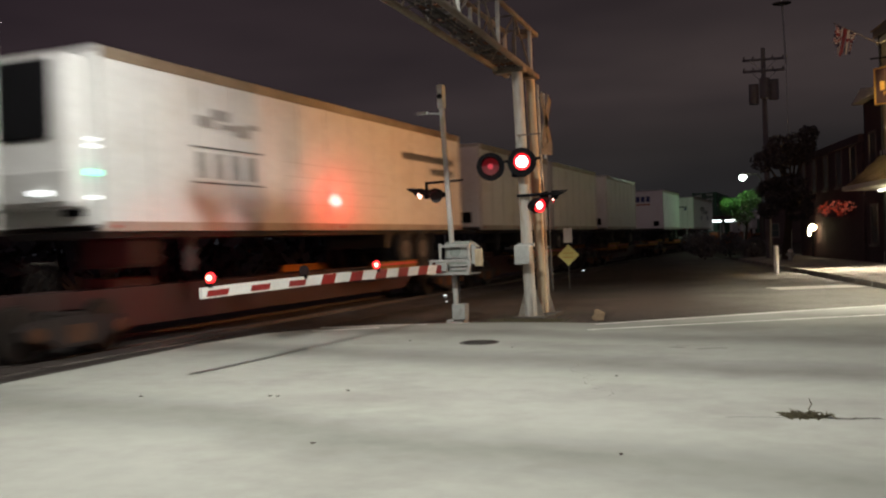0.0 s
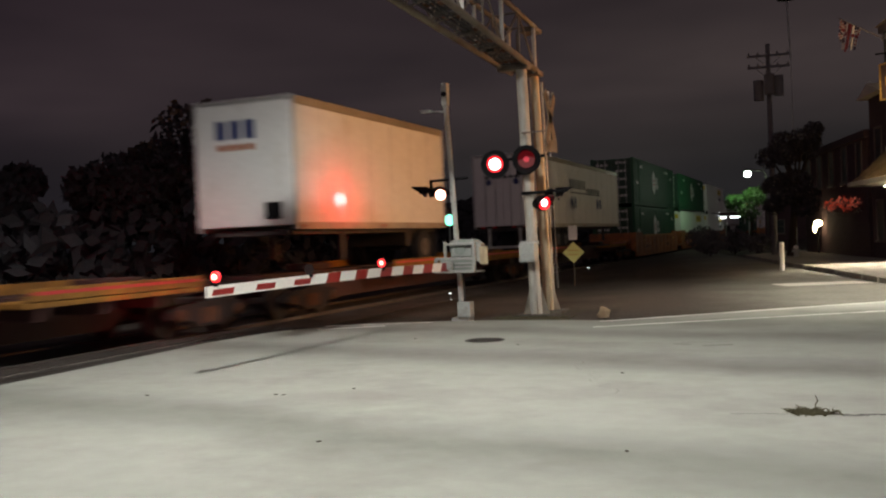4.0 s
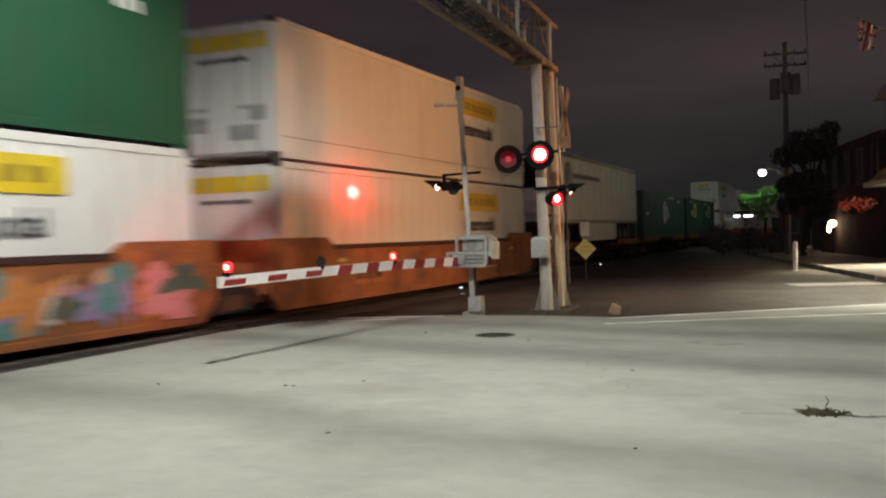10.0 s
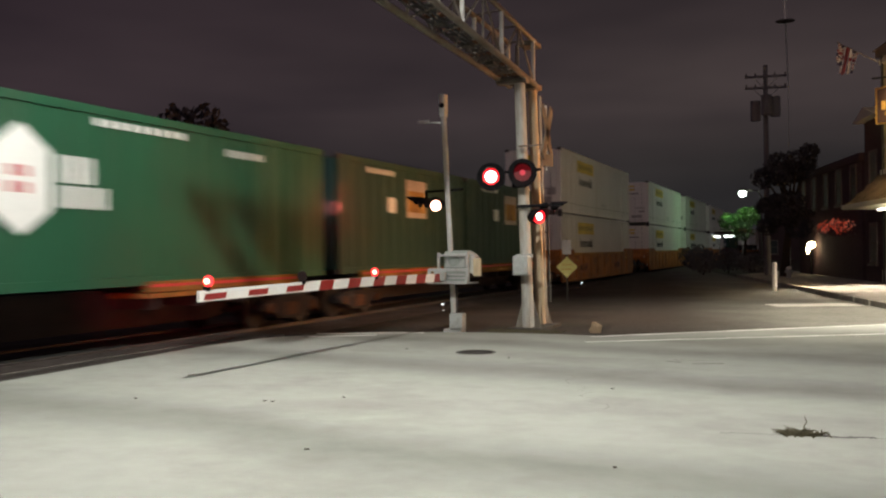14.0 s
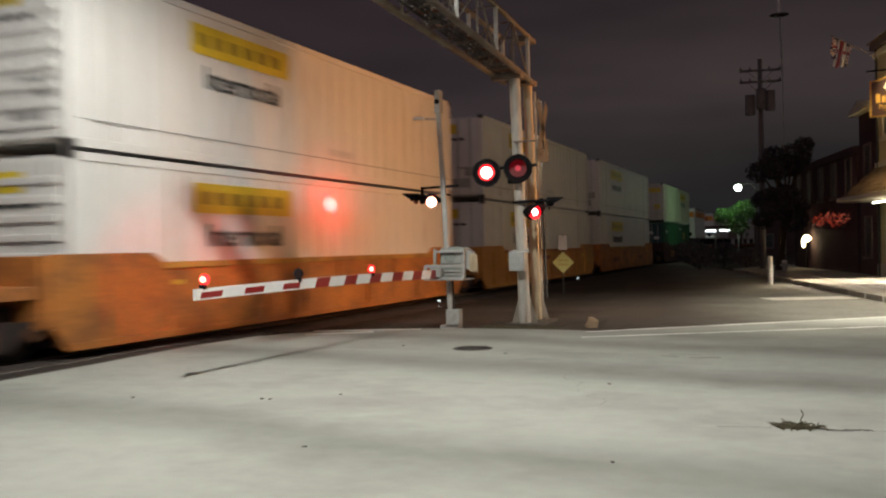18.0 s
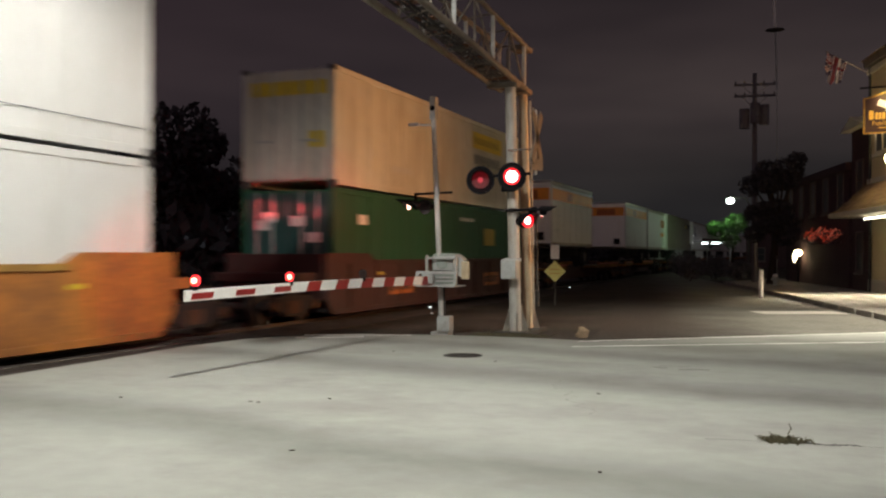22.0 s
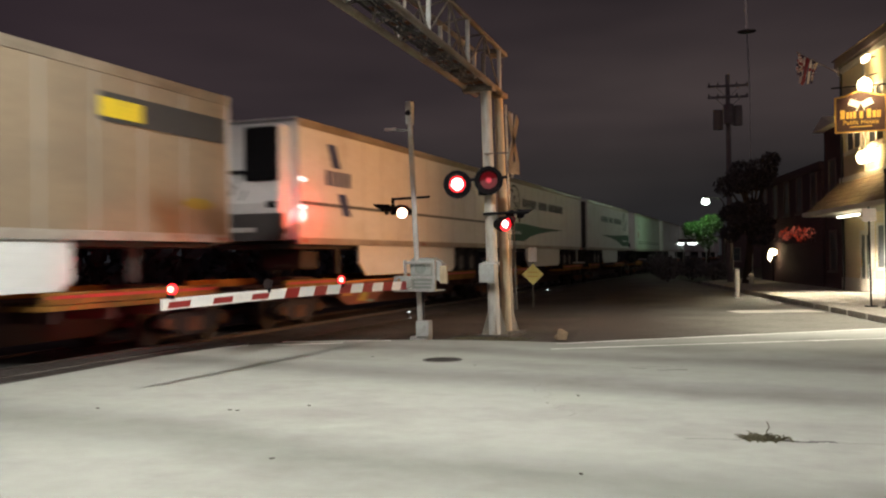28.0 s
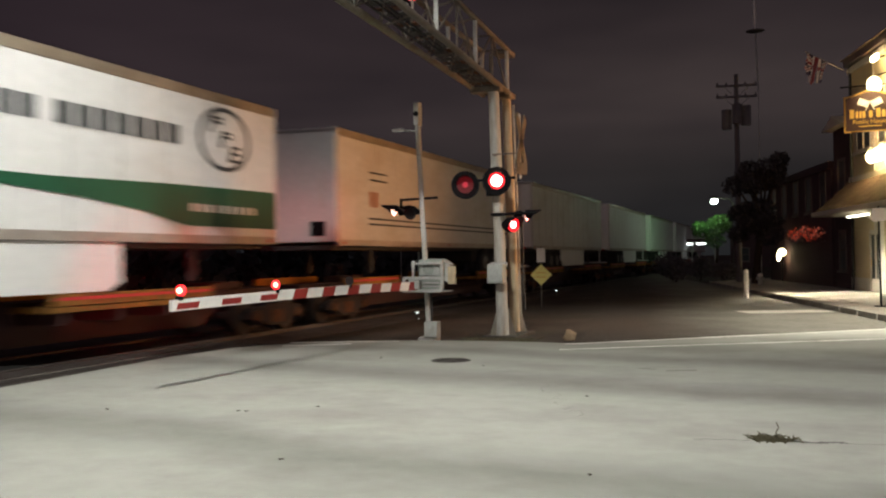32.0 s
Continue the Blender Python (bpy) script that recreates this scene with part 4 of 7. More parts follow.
def cantilever():
    """The cantilever signal: two posts, a truss over the street, flashers, crossbuck, control box."""
    c = thing("cantilever_signal", (-5.43, 18.15, 0), "weathered metal cantilever signal bridge over the street", "signal bridge")
    for front, x, y, r, top in ((True, -0.065, 0.05, 0.120, 5.10), (False, -0.075, 1.0, 0.105, 5.16)):
        bm = bmesh.new()
        rod(bm, (x, y, 0.0), (x - 0.026 * top, y, top), r * 1.02, r * 0.92, n=20)
        part("post", bm, "pale_paint" if front else "cream_paint", c, "tall round post with peeling silver paint" if front else "tall round post with dull cream paint")
        bm = bmesh.new()
        for k in range(4):
            a = k * math.pi / 2 + 0.4
            side = Vector((math.cos(a), math.sin(a), 0))
            vs = [bm.verts.new(Vector((x, y, 0)) + side * d + Vector((0, 0, z))) for d, z in ((r * 0.9, 0.03), (r + 0.15, 0.03), (r + 0.13, 0.09), (r * 0.9, 0.62))]
            bm.faces.new(vs)
        bmesh.ops.solidify(bm, geom=bm.faces[:], thickness=0.03)
        part("base_fin", bm, "alu_paint", c)
    part("base_plate", boxes((-0.42, 0.28, -0.28, 1.35, -0.06, 0.03), bevel=0.01), "iron", c)
    part("conduit", rods(((0.07, 0.95, 0.1), (-0.03, 0.95, 4.9), 0.026), n=8), "alu_paint", c)
    part("conduit", rods(((0.17, 0.9, 0.5), (0.12, 0.9, 2.6), 0.026), n=8), "iron", c)
    part("control_box", boxes((-0.27, 0.06, -0.36, -0.10, 1.10, 1.50), bevel=0.03), "grey_box", c, "grey control box strapped to the post")
    part("box_strap", boxes((-0.26, 0.10, -0.14, -0.08, 1.46, 1.53), bevel=0.006), "galv", c)
    # truss: four chords that rise a little towards the free end
    xs, depth = (-0.62, -0.07), 0.91
    y0, y1 = 0.72, -8.85
    rise = 0.058

    def node(x, y, up):
        # the far side of the truss hangs a little lower towards its free end
        return (x, y, 5.12 + (depth if up else 0.0) - (rise + 0.014 * (x + 0.345) / 0.275) * (y - y0))

    for x in xs:
        for up in (False, True):
            r = 0.062 if not up else 0.052
            part("chord", rods((node(x, y0, up), node(x, y1, up), r), n=12), "truss_paint", c, "long weathered truss tube")
    bay = 1.05
    k = 0
    y = y0 - 0.1
    while y > y1 + 0.2:
        yn = y - bay
        for x in xs:
            part("truss_post", rods((node(x, y, False), node(x, y, True), 0.024 if k % 2 else 0.044), n=8), "galv" if k % 2 == 0 else "rust_grey", c)
            a, b = (node(x, y, True), node(x, yn, False)) if k % 2 else (node(x, y, False), node(x, yn, True))
            part("truss_brace", rods((a, b, 0.022), n=8), "rust_grey", c)
        for up in (False, True):
            part("cross_tube", rods((node(xs[0], y, up), node(xs[1], y, up), 0.022), n=8), "rust_grey", c)
        part("cross_brace", rods((node(xs[0], y, False), node(xs[1], yn, False), 0.018), n=6), "rust_grey", c)
        y, k = yn, k + 1
    # thick end tubes, out of view, added for the shadow on the train
    for x in xs:
        for ye in (y1 + 1.15, y1 + 2.3):
            part("end_frame", rods((node(x, ye, False), node(x, ye, True), 0.085), n=10), "truss_paint", c)
        part("end_frame", rods((node(x, y1 + 0.06, True), node(x, y1 + 1.15, False), 0.07), n=10), "truss_paint", c)
    # an open grating between the lower chords, with cable runs
    yy, k = y0 - 0.15, 0
    while yy > y1 + 0.5:
        za, zb = node(0, yy, False)[2], node(0, yy - 0.16, False)[2]
        bm = bmesh.new()
        side_prism(bm, [(yy, za - 0.03), (yy - 0.16, zb - 0.03), (yy - 0.16, zb - 0.015), (yy, za - 0.015)], xs[0] + 0.05, xs[1] - 0.05)
        part("grating_slat", bm, "iron" if k % 3 else "rust", c)
        yy, k = yy - 0.26, k + 1
    for x in (-0.46, -0.34, -0.26):
        part("cable_run", rods((node(x, y0 - 0.1, False), node(x * 0.9, y1 + 0.6, False), 0.022), n=6), "cable", c)
    for k, yy in enumerate((-1.3, -2.6, -3.9, -5.6, -7.3)):
        z = node(0, yy, False)[2]
        part("cable_box", boxes((-0.43, -0.25, yy - 0.14, yy + 0.12, z - 0.10, z + 0.02), bevel=0.02), "iron", c)
    part("chord_clamp", boxes((-0.68, -0.02, -0.08, 0.18, 5.04, 5.15), bevel=0.02), "truss_paint", c)
    part("chord_clamp", boxes((-0.40, -0.02, 0.66, 1.12, 5.95, 6.05), bevel=0.02), "truss_paint", c)
    part("chord_clamp", boxes((-0.40, -0.02, 0.66, 1.12, 5.04, 5.15), bevel=0.02), "truss_paint", c)
    # lower flashers on the posts
    part("crossarm", rods(((-0.75, -0.16, 3.20), (0.30, -0.16, 3.24), 0.03), n=10), "black", c)
    part("arm_block", boxes((-0.30, -0.02, -0.24, -0.10, 2.88, 3.08), bevel=0.02), "black", c)
    signal_head(c, (-0.72, -0.30, 3.12), 17, False, 0.165, 0.29)
    signal_head(c, (-0.03, -0.36, 3.17), 17, True, 0.165, 0.29)
    part("crossarm", rods(((-0.22, -0.16, 2.50), (0.72, -0.06, 2.52), 0.03), n=10), "black", c)
    signal_head(c, (0.27, -0.30, 2.28), 50, None, 0.14, 0.0)
    signal_head(c, (0.44, 0.16, 2.46), 110, False, 0.12, 0.0, dark="lens_dark")
    # flashers on the truss
    for yy, first in ((-4.10, True), (-4.75, False)):
        part("lamp_drop", rods(((-0.27, yy, 6.32), (-0.27, yy, 6.05), 0.022), n=8), "black", c)
        signal_head(c, (-0.30, yy, 6.00), 40, first, 0.13, 0.0)
    # unseen pair over the far lane, added at the free end for its shadow
    for yy, first in ((-8.02, True), (-7.35, False)):
        part("lamp_drop", rods(((-0.60, yy, 6.58), (-0.60, yy, 6.3), 0.022), n=8), "black", c)
        signal_head(c, (-0.62, yy, 6.22), 40, first, 0.12, 0.18)
    # crossbuck
    bm = bmesh.new()
    for s in (-1, 1):
        box(bm, -0.60, 0.60, -0.012, 0.012, -0.11, 0.11, turn=Matrix.Rotation(s * radians(57), 3, "Y"))
    cb = part("crossbuck", bm, "old_board", c, "white X-shaped railway crossing board seen edge-on")
    cb.matrix_basis = pose(0.47, -0.29, 3.95, 0, 0, 90)
    bm = boxes((-0.20, 0.20, -0.01, 0.01, -0.12, 0.12), bevel=0.005)
    tp = part("track_plate", bm, "old_board", c)
    tp.matrix_basis = pose(0.47, -0.31, 3.40, 0, 0, 70)
    part("sign_post", rods(((0.44, -0.27, 3.2), (0.44, -0.27, 4.5), 0.025), n=8), "galv", c)
    part("sign_clamp", boxes((-0.12, 0.46, -0.29, -0.26, 3.7, 3.73), (-0.14, -0.11, -0.29, 0.06, 3.7, 3.73)), "rust_grey", c)
    for x in (-0.50, -0.14):
        part("end_post", rods(((x, 0.86, 5.1), (x, 0.86, 6.02), 0.035), n=8), "rust_grey", c)


cantilever()


def trackside_sign():
    s = thing("warning_sign", (-7.55, 29.4, 0), "small yellow diamond sign with a white plate above on a post", "sign", turn=14)
    part("post", rods(((0, 0.03, -0.08), (0, 0.03, 1.95), 0.025), n=8), "iron", s)
    bm = boxes((-0.25, 0.25, -0.008, 0.008, -0.25, 0.25), bevel=0.004)
    d = part("diamond_board", bm, "sign_yellow", s, "yellow diamond board with faint dark bars")
    d.matrix_basis = pose(0, 0, 1.04, 0, 45, 0)
    for z in (0.97, 1.11):
        part("letter_bar", boxes((-0.16, 0.16, -0.014, -0.009, z - 0.012, z + 0.012)), "gold", s)
    part("plate", boxes((-0.14, 0.14, -0.008, 0.008, 1.45, 1.92), bevel=0.004), "white_paint", s)


trackside_sign()


def rail_signal():
    s = thing("dwarf_signal", (-15.2, 37.7, 0), "low railway signal showing a green light beyond the track", "signal", turn=25)
    q = thing("signal_pole", (-15.2, 35.7, 0), "thin grey pole standing beyond the track", "pole")
    part("shaft", rods(((0, 0, -0.08), (0, 0, 2.5), 0.03), n=8), "galv", q)
    part("cap", rods(((0, 0, 2.5), (0, 0, 2.56), 0.05), n=8), "galv", q)
    part("post", rods(((0, 0.1, -0.08), (0, 0.1, 2.75), 0.05), n=8), "galv", s)
    part("housing", boxes((-0.16, 0.16, -0.02, 0.2, 2.2, 2.78), bevel=0.03), "black", s)
    bm = bmesh.new()
    rod(bm, (0, -0.06, 2.48), (0, -0.02, 2.48), 0.24, n=20)
    part("green_lens", bm, "green_glow", s, "glowing green lens")
    # stakes by the rails; a reflector's glint is painted as glow
    for x, y in ((-9.7, 23.9), (-9.7, 40.4)):
        r = thing("track_marker", (x, y, -0.08), "small stake with a bright white sparkle beside the rails", "marker", "markers beside the track")
        part("stake", rods(((0, 0, 0), (0, 0, 0.16), 0.02), n=6), "iron", r)
        bm = bmesh.new()
        ball(bm, (0, -0.02, 0.20), 0.032, 2, (1.7, 0.5, 0.6))
        if y < 30:
            ball(bm, (0.03, -0.02, 0.02), 0.026, 2, (2.0, 0.5, 0.5))
        part("lens", bm, "sparkle_glow", r, "tiny white sparkle given as glow")


rail_signal()


def bollard():
    b = thing("bollard", (-1.44, 36.0, 0), "white painted steel bollard at the kerb", "bollard")
    bm = bmesh.new()
    rod(bm, (0, 0, -0.05), (0, 0, 1.02), 0.085, n=18)
    ball(bm, (0, 0, 1.02), 0.085, 2, (1, 1, 0.4))
    part("post", bm, "white_paint", b)
    h = thing("hydrant", (-1.25, 47.5, 0), "small pale fire hydrant beside the street", "hydrant")
    bm = bmesh.new()
    rod(bm, (0, 0, -0.05), (0, 0, 0.55), 0.11, n=14)
    part("barrel", bm, "galv", h)
    bm = bmesh.new()
    ball(bm, (0, 0, 0.58), 0.13, 2, (1, 1, 0.8))
    part("bonnet", bm, "white_paint", h)
    part("side_cap", rods(((-0.19, 0, 0.42), (0.19, 0, 0.42), 0.06), n=10), "galv", h)


bollard()

# ---- the pub and the street beside it ----
FAC = math.degrees(math.atan(0.218))     # the facade's heading, to the left of the track's line


def pub():
    """The public house: local x runs into the building, local y along the facade away from the camera."""
    p = thing("pub_building", (2.50, 40.8, 0.13), "cream two-storey pub with a shingled porch roof and lamps", "pub", turn=FAC)
    w = bmesh.new()
    box(w, 0.0, 8.0, -10, 0.0, 0.0, 9.2)
    part("wall", w, "pub_wall", p)
    part("plinth", boxes((-0.06, 0.0, -10, 0.04, 0, 0.5), bevel=0.01), "pub_trim", p)
    for z in (4.3, 8.7):
        part("string_course", boxes((-0.10, 0.0, -10, 0.06, z, z + 0.22), bevel=0.02), "pub_trim", p)
    part("cornice", boxes((-0.20, 8.2, -10.2, 0.20, 9.0, 9.35), bevel=0.04), "dark_trim", p)
    # gable roof
    bm = bmesh.new()
    a = [bm.verts.new(v) for v in ((-0.3, -10, 9.3), (-0.3, 0.3, 9.3), (4.0, 0.4, 12.2), (4.0, -10, 12.2), (8.4, -10, 9.3), (8.4, 0.4, 9.3))]
    bm.faces.new((a[0], a[1], a[2], a[3]))
    bm.faces.new((a[3], a[2], a[5], a[4]))
    bm.faces.new((a[1], a[5], a[2]))
    bm.faces.new((a[0], a[3], a[4]))
    bm.faces.new((a[0], a[4], a[5], a[1]))
    bmesh.ops.recalc_face_normals(bm, faces=bm.faces)
    part("roof", bm, "shingle", p)
    # upper windows, corner boards
    for y in (-1.7, -4.3, -6.9):
        win = new("window")
        win.parent = p
        win.location = (0, y, 6.5)
        for dy in (-0.42, 0.42):
            part("pane", boxes((-0.015, 0.0, dy - 0.36, dy + 0.36, -0.95, 0.95)), "glass", win)
        part("window_frame", boxes((-0.05, 0.0, -0.9, -0.8, -1.05, 1.05), (-0.05, 0, 0.8, 0.9, -1.05, 1.05), (-0.05, 0, -0.9, 0.9, 0.98, 1.08),
                                   (-0.05, 0, -0.9, 0.9, -1.08, -0.98), (-0.05, 0, -0.05, 0.05, -1, 1), (-0.045, 0, -0.8, 0.8, -0.03, 0.03)), "pub_trim", win)
        part("window_sill", boxes((-0.16, 0.0, -1.0, 1.0, -1.18, -1.06), bevel=0.015), "pub_trim", win)
    for y in (-0.12, -3.0, -5.6):
        part("corner_board", boxes((-0.05, 0.0, y - 0.10, y + 0.10, 0.3, 9.0), bevel=0.008), "pub_trim", p)
    # porch roof of shingles
    for j in range(7):
        t0 = j / 7
        x, z = -1.40 + 1.40 * t0, 3.08 + 1.30 * t0
        for i in range(20):
            y = 0.45 - i * 0.5 - (0.25 if j % 2 else 0)
            ob = new("shingle", SHINGLE)
            ob.parent = p
            ob.matrix_basis = pose(x + 0.1, y - 0.25, z + 0.10, 0, -42.9, 0)
    part("porch_fascia", boxes((-1.47, -1.39, -9.9, 0.5, 2.98, 3.14), bevel=0.01), "pub_trim", p)
    part("porch_soffit", boxes((-1.40, 0.0, -9.9, 0.48, 2.96, 3.01)), "pub_trim", p)
    for y in (-3.6, -7.4):
        part("porch_bracket", rods(((-0.7, y, 2.96), (-0.02, y, 2.5), 0.035), n=8), "pub_trim", p)
    # door and shopfront
    d = new("entrance_door")
    d.parent = p
    d.location = (0, -3.0, 0)
    part("leaf", boxes((-0.04, 0.0, -0.48, 0.48, 0.05, 2.15), bevel=0.01), "door_dark", d)
    part("door_frame", boxes((-0.08, 0.0, -0.60, -0.49, 0, 2.3), (-0.08, 0, 0.49, 0.60, 0, 2.3), (-0.08, 0, -0.6, 0.6, 2.18, 2.32), bevel=0.01), "pub_trim", d)
    part("handle", rods(((-0.09, 0.38, 0.95), (-0.09, 0.38, 1.25), 0.016), n=8), "gold", d)
    for y in (-5.2, -7.6):
        s = new("shop_window")
        s.parent = p
        s.location = (0, y, 1.7)
        part("pane", boxes((-0.015, 0, -0.85, 0.85, -0.75, 0.75)), "glass", s)
        part("window_frame", boxes((-0.06, 0, -0.95, -0.85, -0.85, 0.85), (-0.06, 0, 0.85, 0.95, -0.85, 0.85), (-0.06, 0, -0.95, 0.95, 0.75, 0.85),
                                   (-0.06, 0, -0.95, 0.95, -0.85, -0.75), (-0.05, 0, -0.03, 0.03, -0.8, 0.8)), "pub_trim", s)
    # lamps: wall lanterns and an entry tube
    for y in (-3.3, -3.9, -4.5):
        l = new("wall_lantern")
        l.parent = p
        l.location = (-0.22, y, 5.03)
        bm = bmesh.new()
        ball(bm, (0, 0, 0), 0.20, 2, (1, 1, 1.2))
        part("globe", bm, "lamp_warm", l, "glowing warm glass globe", True)
        part("bracket", rods(((0, 0, 0.2), (0.22, 0, 0.25), 0.02), n=6), "black", l)
    goose = new("sign_lamp")
    goose.parent = p
    goose.location = (-0.42, -4.4, 7.5)
    bm = bmesh.new()
    ball(bm, (0, 0, 0), 0.25, 2, (1, 1, 1.25))
    part("globe", bm, "lamp_warm", goose, "glowing warm glass globe", True)
    part("bracket", rods(((0, 0, 0.3), (0.45, 0, 0.45), 0.02), n=6), "black", goose)
    fl = new("flood_light")
    fl.parent = p
    fl.location = (-0.35, -4.3, 8.49)
    part("lamp_face", boxes((-0.06, 0.06, -0.30, 0.30, -0.10, 0.10), bevel=0.02, ), "lamp_warm", fl)
    part("bracket", rods(((0, 0, 0), (0.5, 0, 0.1), 0.025), n=6), "black", fl)
    part("entry_tube", boxes((-0.95, -0.87, -5.15, -2.6, 2.80, 2.87), bevel=0.01), "lamp_tube", p, "glowing white tube lamp under the porch")
    for y, w in ((-3.75, 0.14), (-5.6, 0.30), (-7.3, 0.2)):
        part("pilaster", boxes((-0.14, 0.0, y - w, y + w, 0.0, 2.96), bevel=0.012), "white_paint", p)
    part("drain_pipe", rods(((-0.08, -0.3, 0), (-0.08, -0.3, 9.0), 0.05), n=10), "door_dark", p)


SHINGLE = mesh_of(boxes((-0.13, 0.13, -0.245, 0.245, -0.012, 0.012), bevel=0.004), "shingle", "shingle")
pub()


def words(text, parent, place, size, material, turn=0, bold=0.0):
    """Raised lettering in the built-in font, facing -y before its turn."""
    cu = bpy.data.curves.new("lettering", "FONT")
    cu.body, cu.size, cu.extrude, cu.offset = text, size, 0.003 if turn else 0.008, bold
    cu.align_x, cu.align_y = "CENTER", "CENTER"
    cu.materials.append(M[material])
    ob = new("lettering", cu)
    ob.parent = parent
    ob.matrix_basis = pose(*place, 90, 0, turn)
    return ob


def pub_sign():
    s = thing("pub_sign", (2.81, 35.5, 6.50), "dark brown hanging pub sign with gold border and lettering", "sign", turn=-4)
    pts = [(-0.85, -0.65), (0.85, -0.65), (0.85, 0.60)]
    n = 14
    for i in range(n + 1):
        x = 0.80 - 1.6 * i / n
        pts.append((x, 0.62 + 0.20 * (0.5 + 0.5 * math.cos(x / 0.80 * math.pi))))
    pts.append((-0.85, 0.60))

    def slab(scale, y0, y1):
        bm = bmesh.new()
        a = [bm.verts.new((x * scale, y0, z * scale)) for x, z in pts]
        b = [bm.verts.new((x * scale, y1, z * scale)) for x, z in pts]
        bm.faces.new(a)
        bm.faces.new(b[::-1])
        for i in range(len(pts)):
            j = (i + 1) % len(pts)
            bm.faces.new((a[i], b[i], b[j], a[j]))
        bmesh.ops.recalc_face_normals(bm, faces=bm.faces)
        return bm

    part("gold_border", slab(1.0, -0.05, 0.05), "gold", s, "raised gold border")
    part("board", slab(0.93, -0.062, 0.04), "sign_board", s)
    # the name is drawn as plain bars, one for each letter
    x = -0.66
    for w in (0.17, 0.10, 0.09, 0.11, -0.07, 0.13, -0.07, 0.16, 0.12, 0.06, 0.06):
        if w > 0:
            part("letter_bar", boxes((x, x + w * 0.86, -0.080, -0.060, -0.16, 0.15 if w > 0.15 else 0.08), bevel=0.015), "gold", s)
        x += abs(w) * 1.15
    words("Public House", s, (0.0, -0.068, -0.30), 0.215, "gold")
    part("letter_bar", boxes((-0.36, 0.36, -0.075, -0.060, -0.47, -0.44)), "gold", s)
    for x, lean in ((-0.25, -20), (0.25, 20)):
        bm = boxes((-0.17, 0.17, -0.012, 0.012, -0.10, 0.13), (-0.20 if x > 0 else 0.17, -0.17 if x > 0 else 0.20, -0.012, 0.012, -0.20, 0.15), bevel=0.01)
        part("emblem", bm, "white_ink", s, "small pale painted emblem").matrix_basis = pose(x * 0.9, -0.070, 0.36, 0, -lean * 1.2, 0)
    part("hanger", rods(((-0.95, 0, 0.97), (1.9, 0, 1.0), 0.03), n=8), "black", s)
    for x in (-0.62, 0.62):
        part("chain", rods(((x, 0, 0.6), (x, 0, 0.97), 0.012), n=6), "black", s)


pub_sign()


def flag():
    """The flag hanging from a slanting staff, in rigid folds: each fold is a strip with its share of the crosses."""
    f = thing("flag", (1.14, 36.2, 8.38), "weathered union flag hanging in folds from a slanting staff", "flag")
    f.scale = (0.80, 0.80, 0.80)
    part("staff", rods(((1.40, 0.9, -0.22), (-0.50, -0.2, 0.72), 0.022), n=8), "dark_trim", f)
    n = 10
    for i in range(n):
        s = (i + 0.5) / n
        x = -0.42 + 0.84 * s
        w = 0.088
        h = 1.22 - 1.3 * abs(s - 0.5) ** 1.3 + 0.10 * math.sin(i * 2.6)
        top = 0.72 - 0.495 * (x + 0.5) - 0.02
        fold = new("fold")
        fold.parent = f
        fold.matrix_basis = pose(x, 0.58 * (x + 0.5) - 0.24 + 0.03 * math.sin(i * 1.7), top, 0, 12 + (s - 0.5) * 8 + 4 * math.sin(i * 2.9), 26 * math.sin(i * 1.35 + 0.4))
        cross = 4 <= i <= 5
        part("cloth", boxes((-w / 2, w / 2, -0.006, 0.006, -h, 0.0), bevel=0.002), "flag_red" if cross else "flag_blue", fold)
        if cross:
            continue
        part("red_cross", boxes((-w / 2, w / 2, -0.012, 0.0, -h * 0.48, -h * 0.34)), "flag_red", fold)
        for z in (-h * 0.335, -h * 0.535):
            part("white_edge", boxes((-w / 2, w / 2, -0.011, 0.0, z, z + h * 0.05)), "flag_white", fold)
        if i in (3, 6):
            part("white_edge", boxes((-w / 2, w / 2, -0.0105, 0.0, -h + 0.01, -0.01)), "flag_white", fold)
            continue
        d = abs(s - 0.5) * 0.9
        for z in (-h * (0.41 - d * 0.75), -h * (0.41 + d * 1.1)):
            part("white_diagonal", boxes((-w / 2, w / 2, -0.010, 0.0, max(-h, z - 0.10), min(-0.01, z + 0.08))), "flag_white", fold)
            part("red_diagonal", boxes((-w / 2, w / 2, -0.0115, 0.0, max(-h, z - 0.03), min(-0.01, z + 0.02))), "flag_red", fold)


flag()


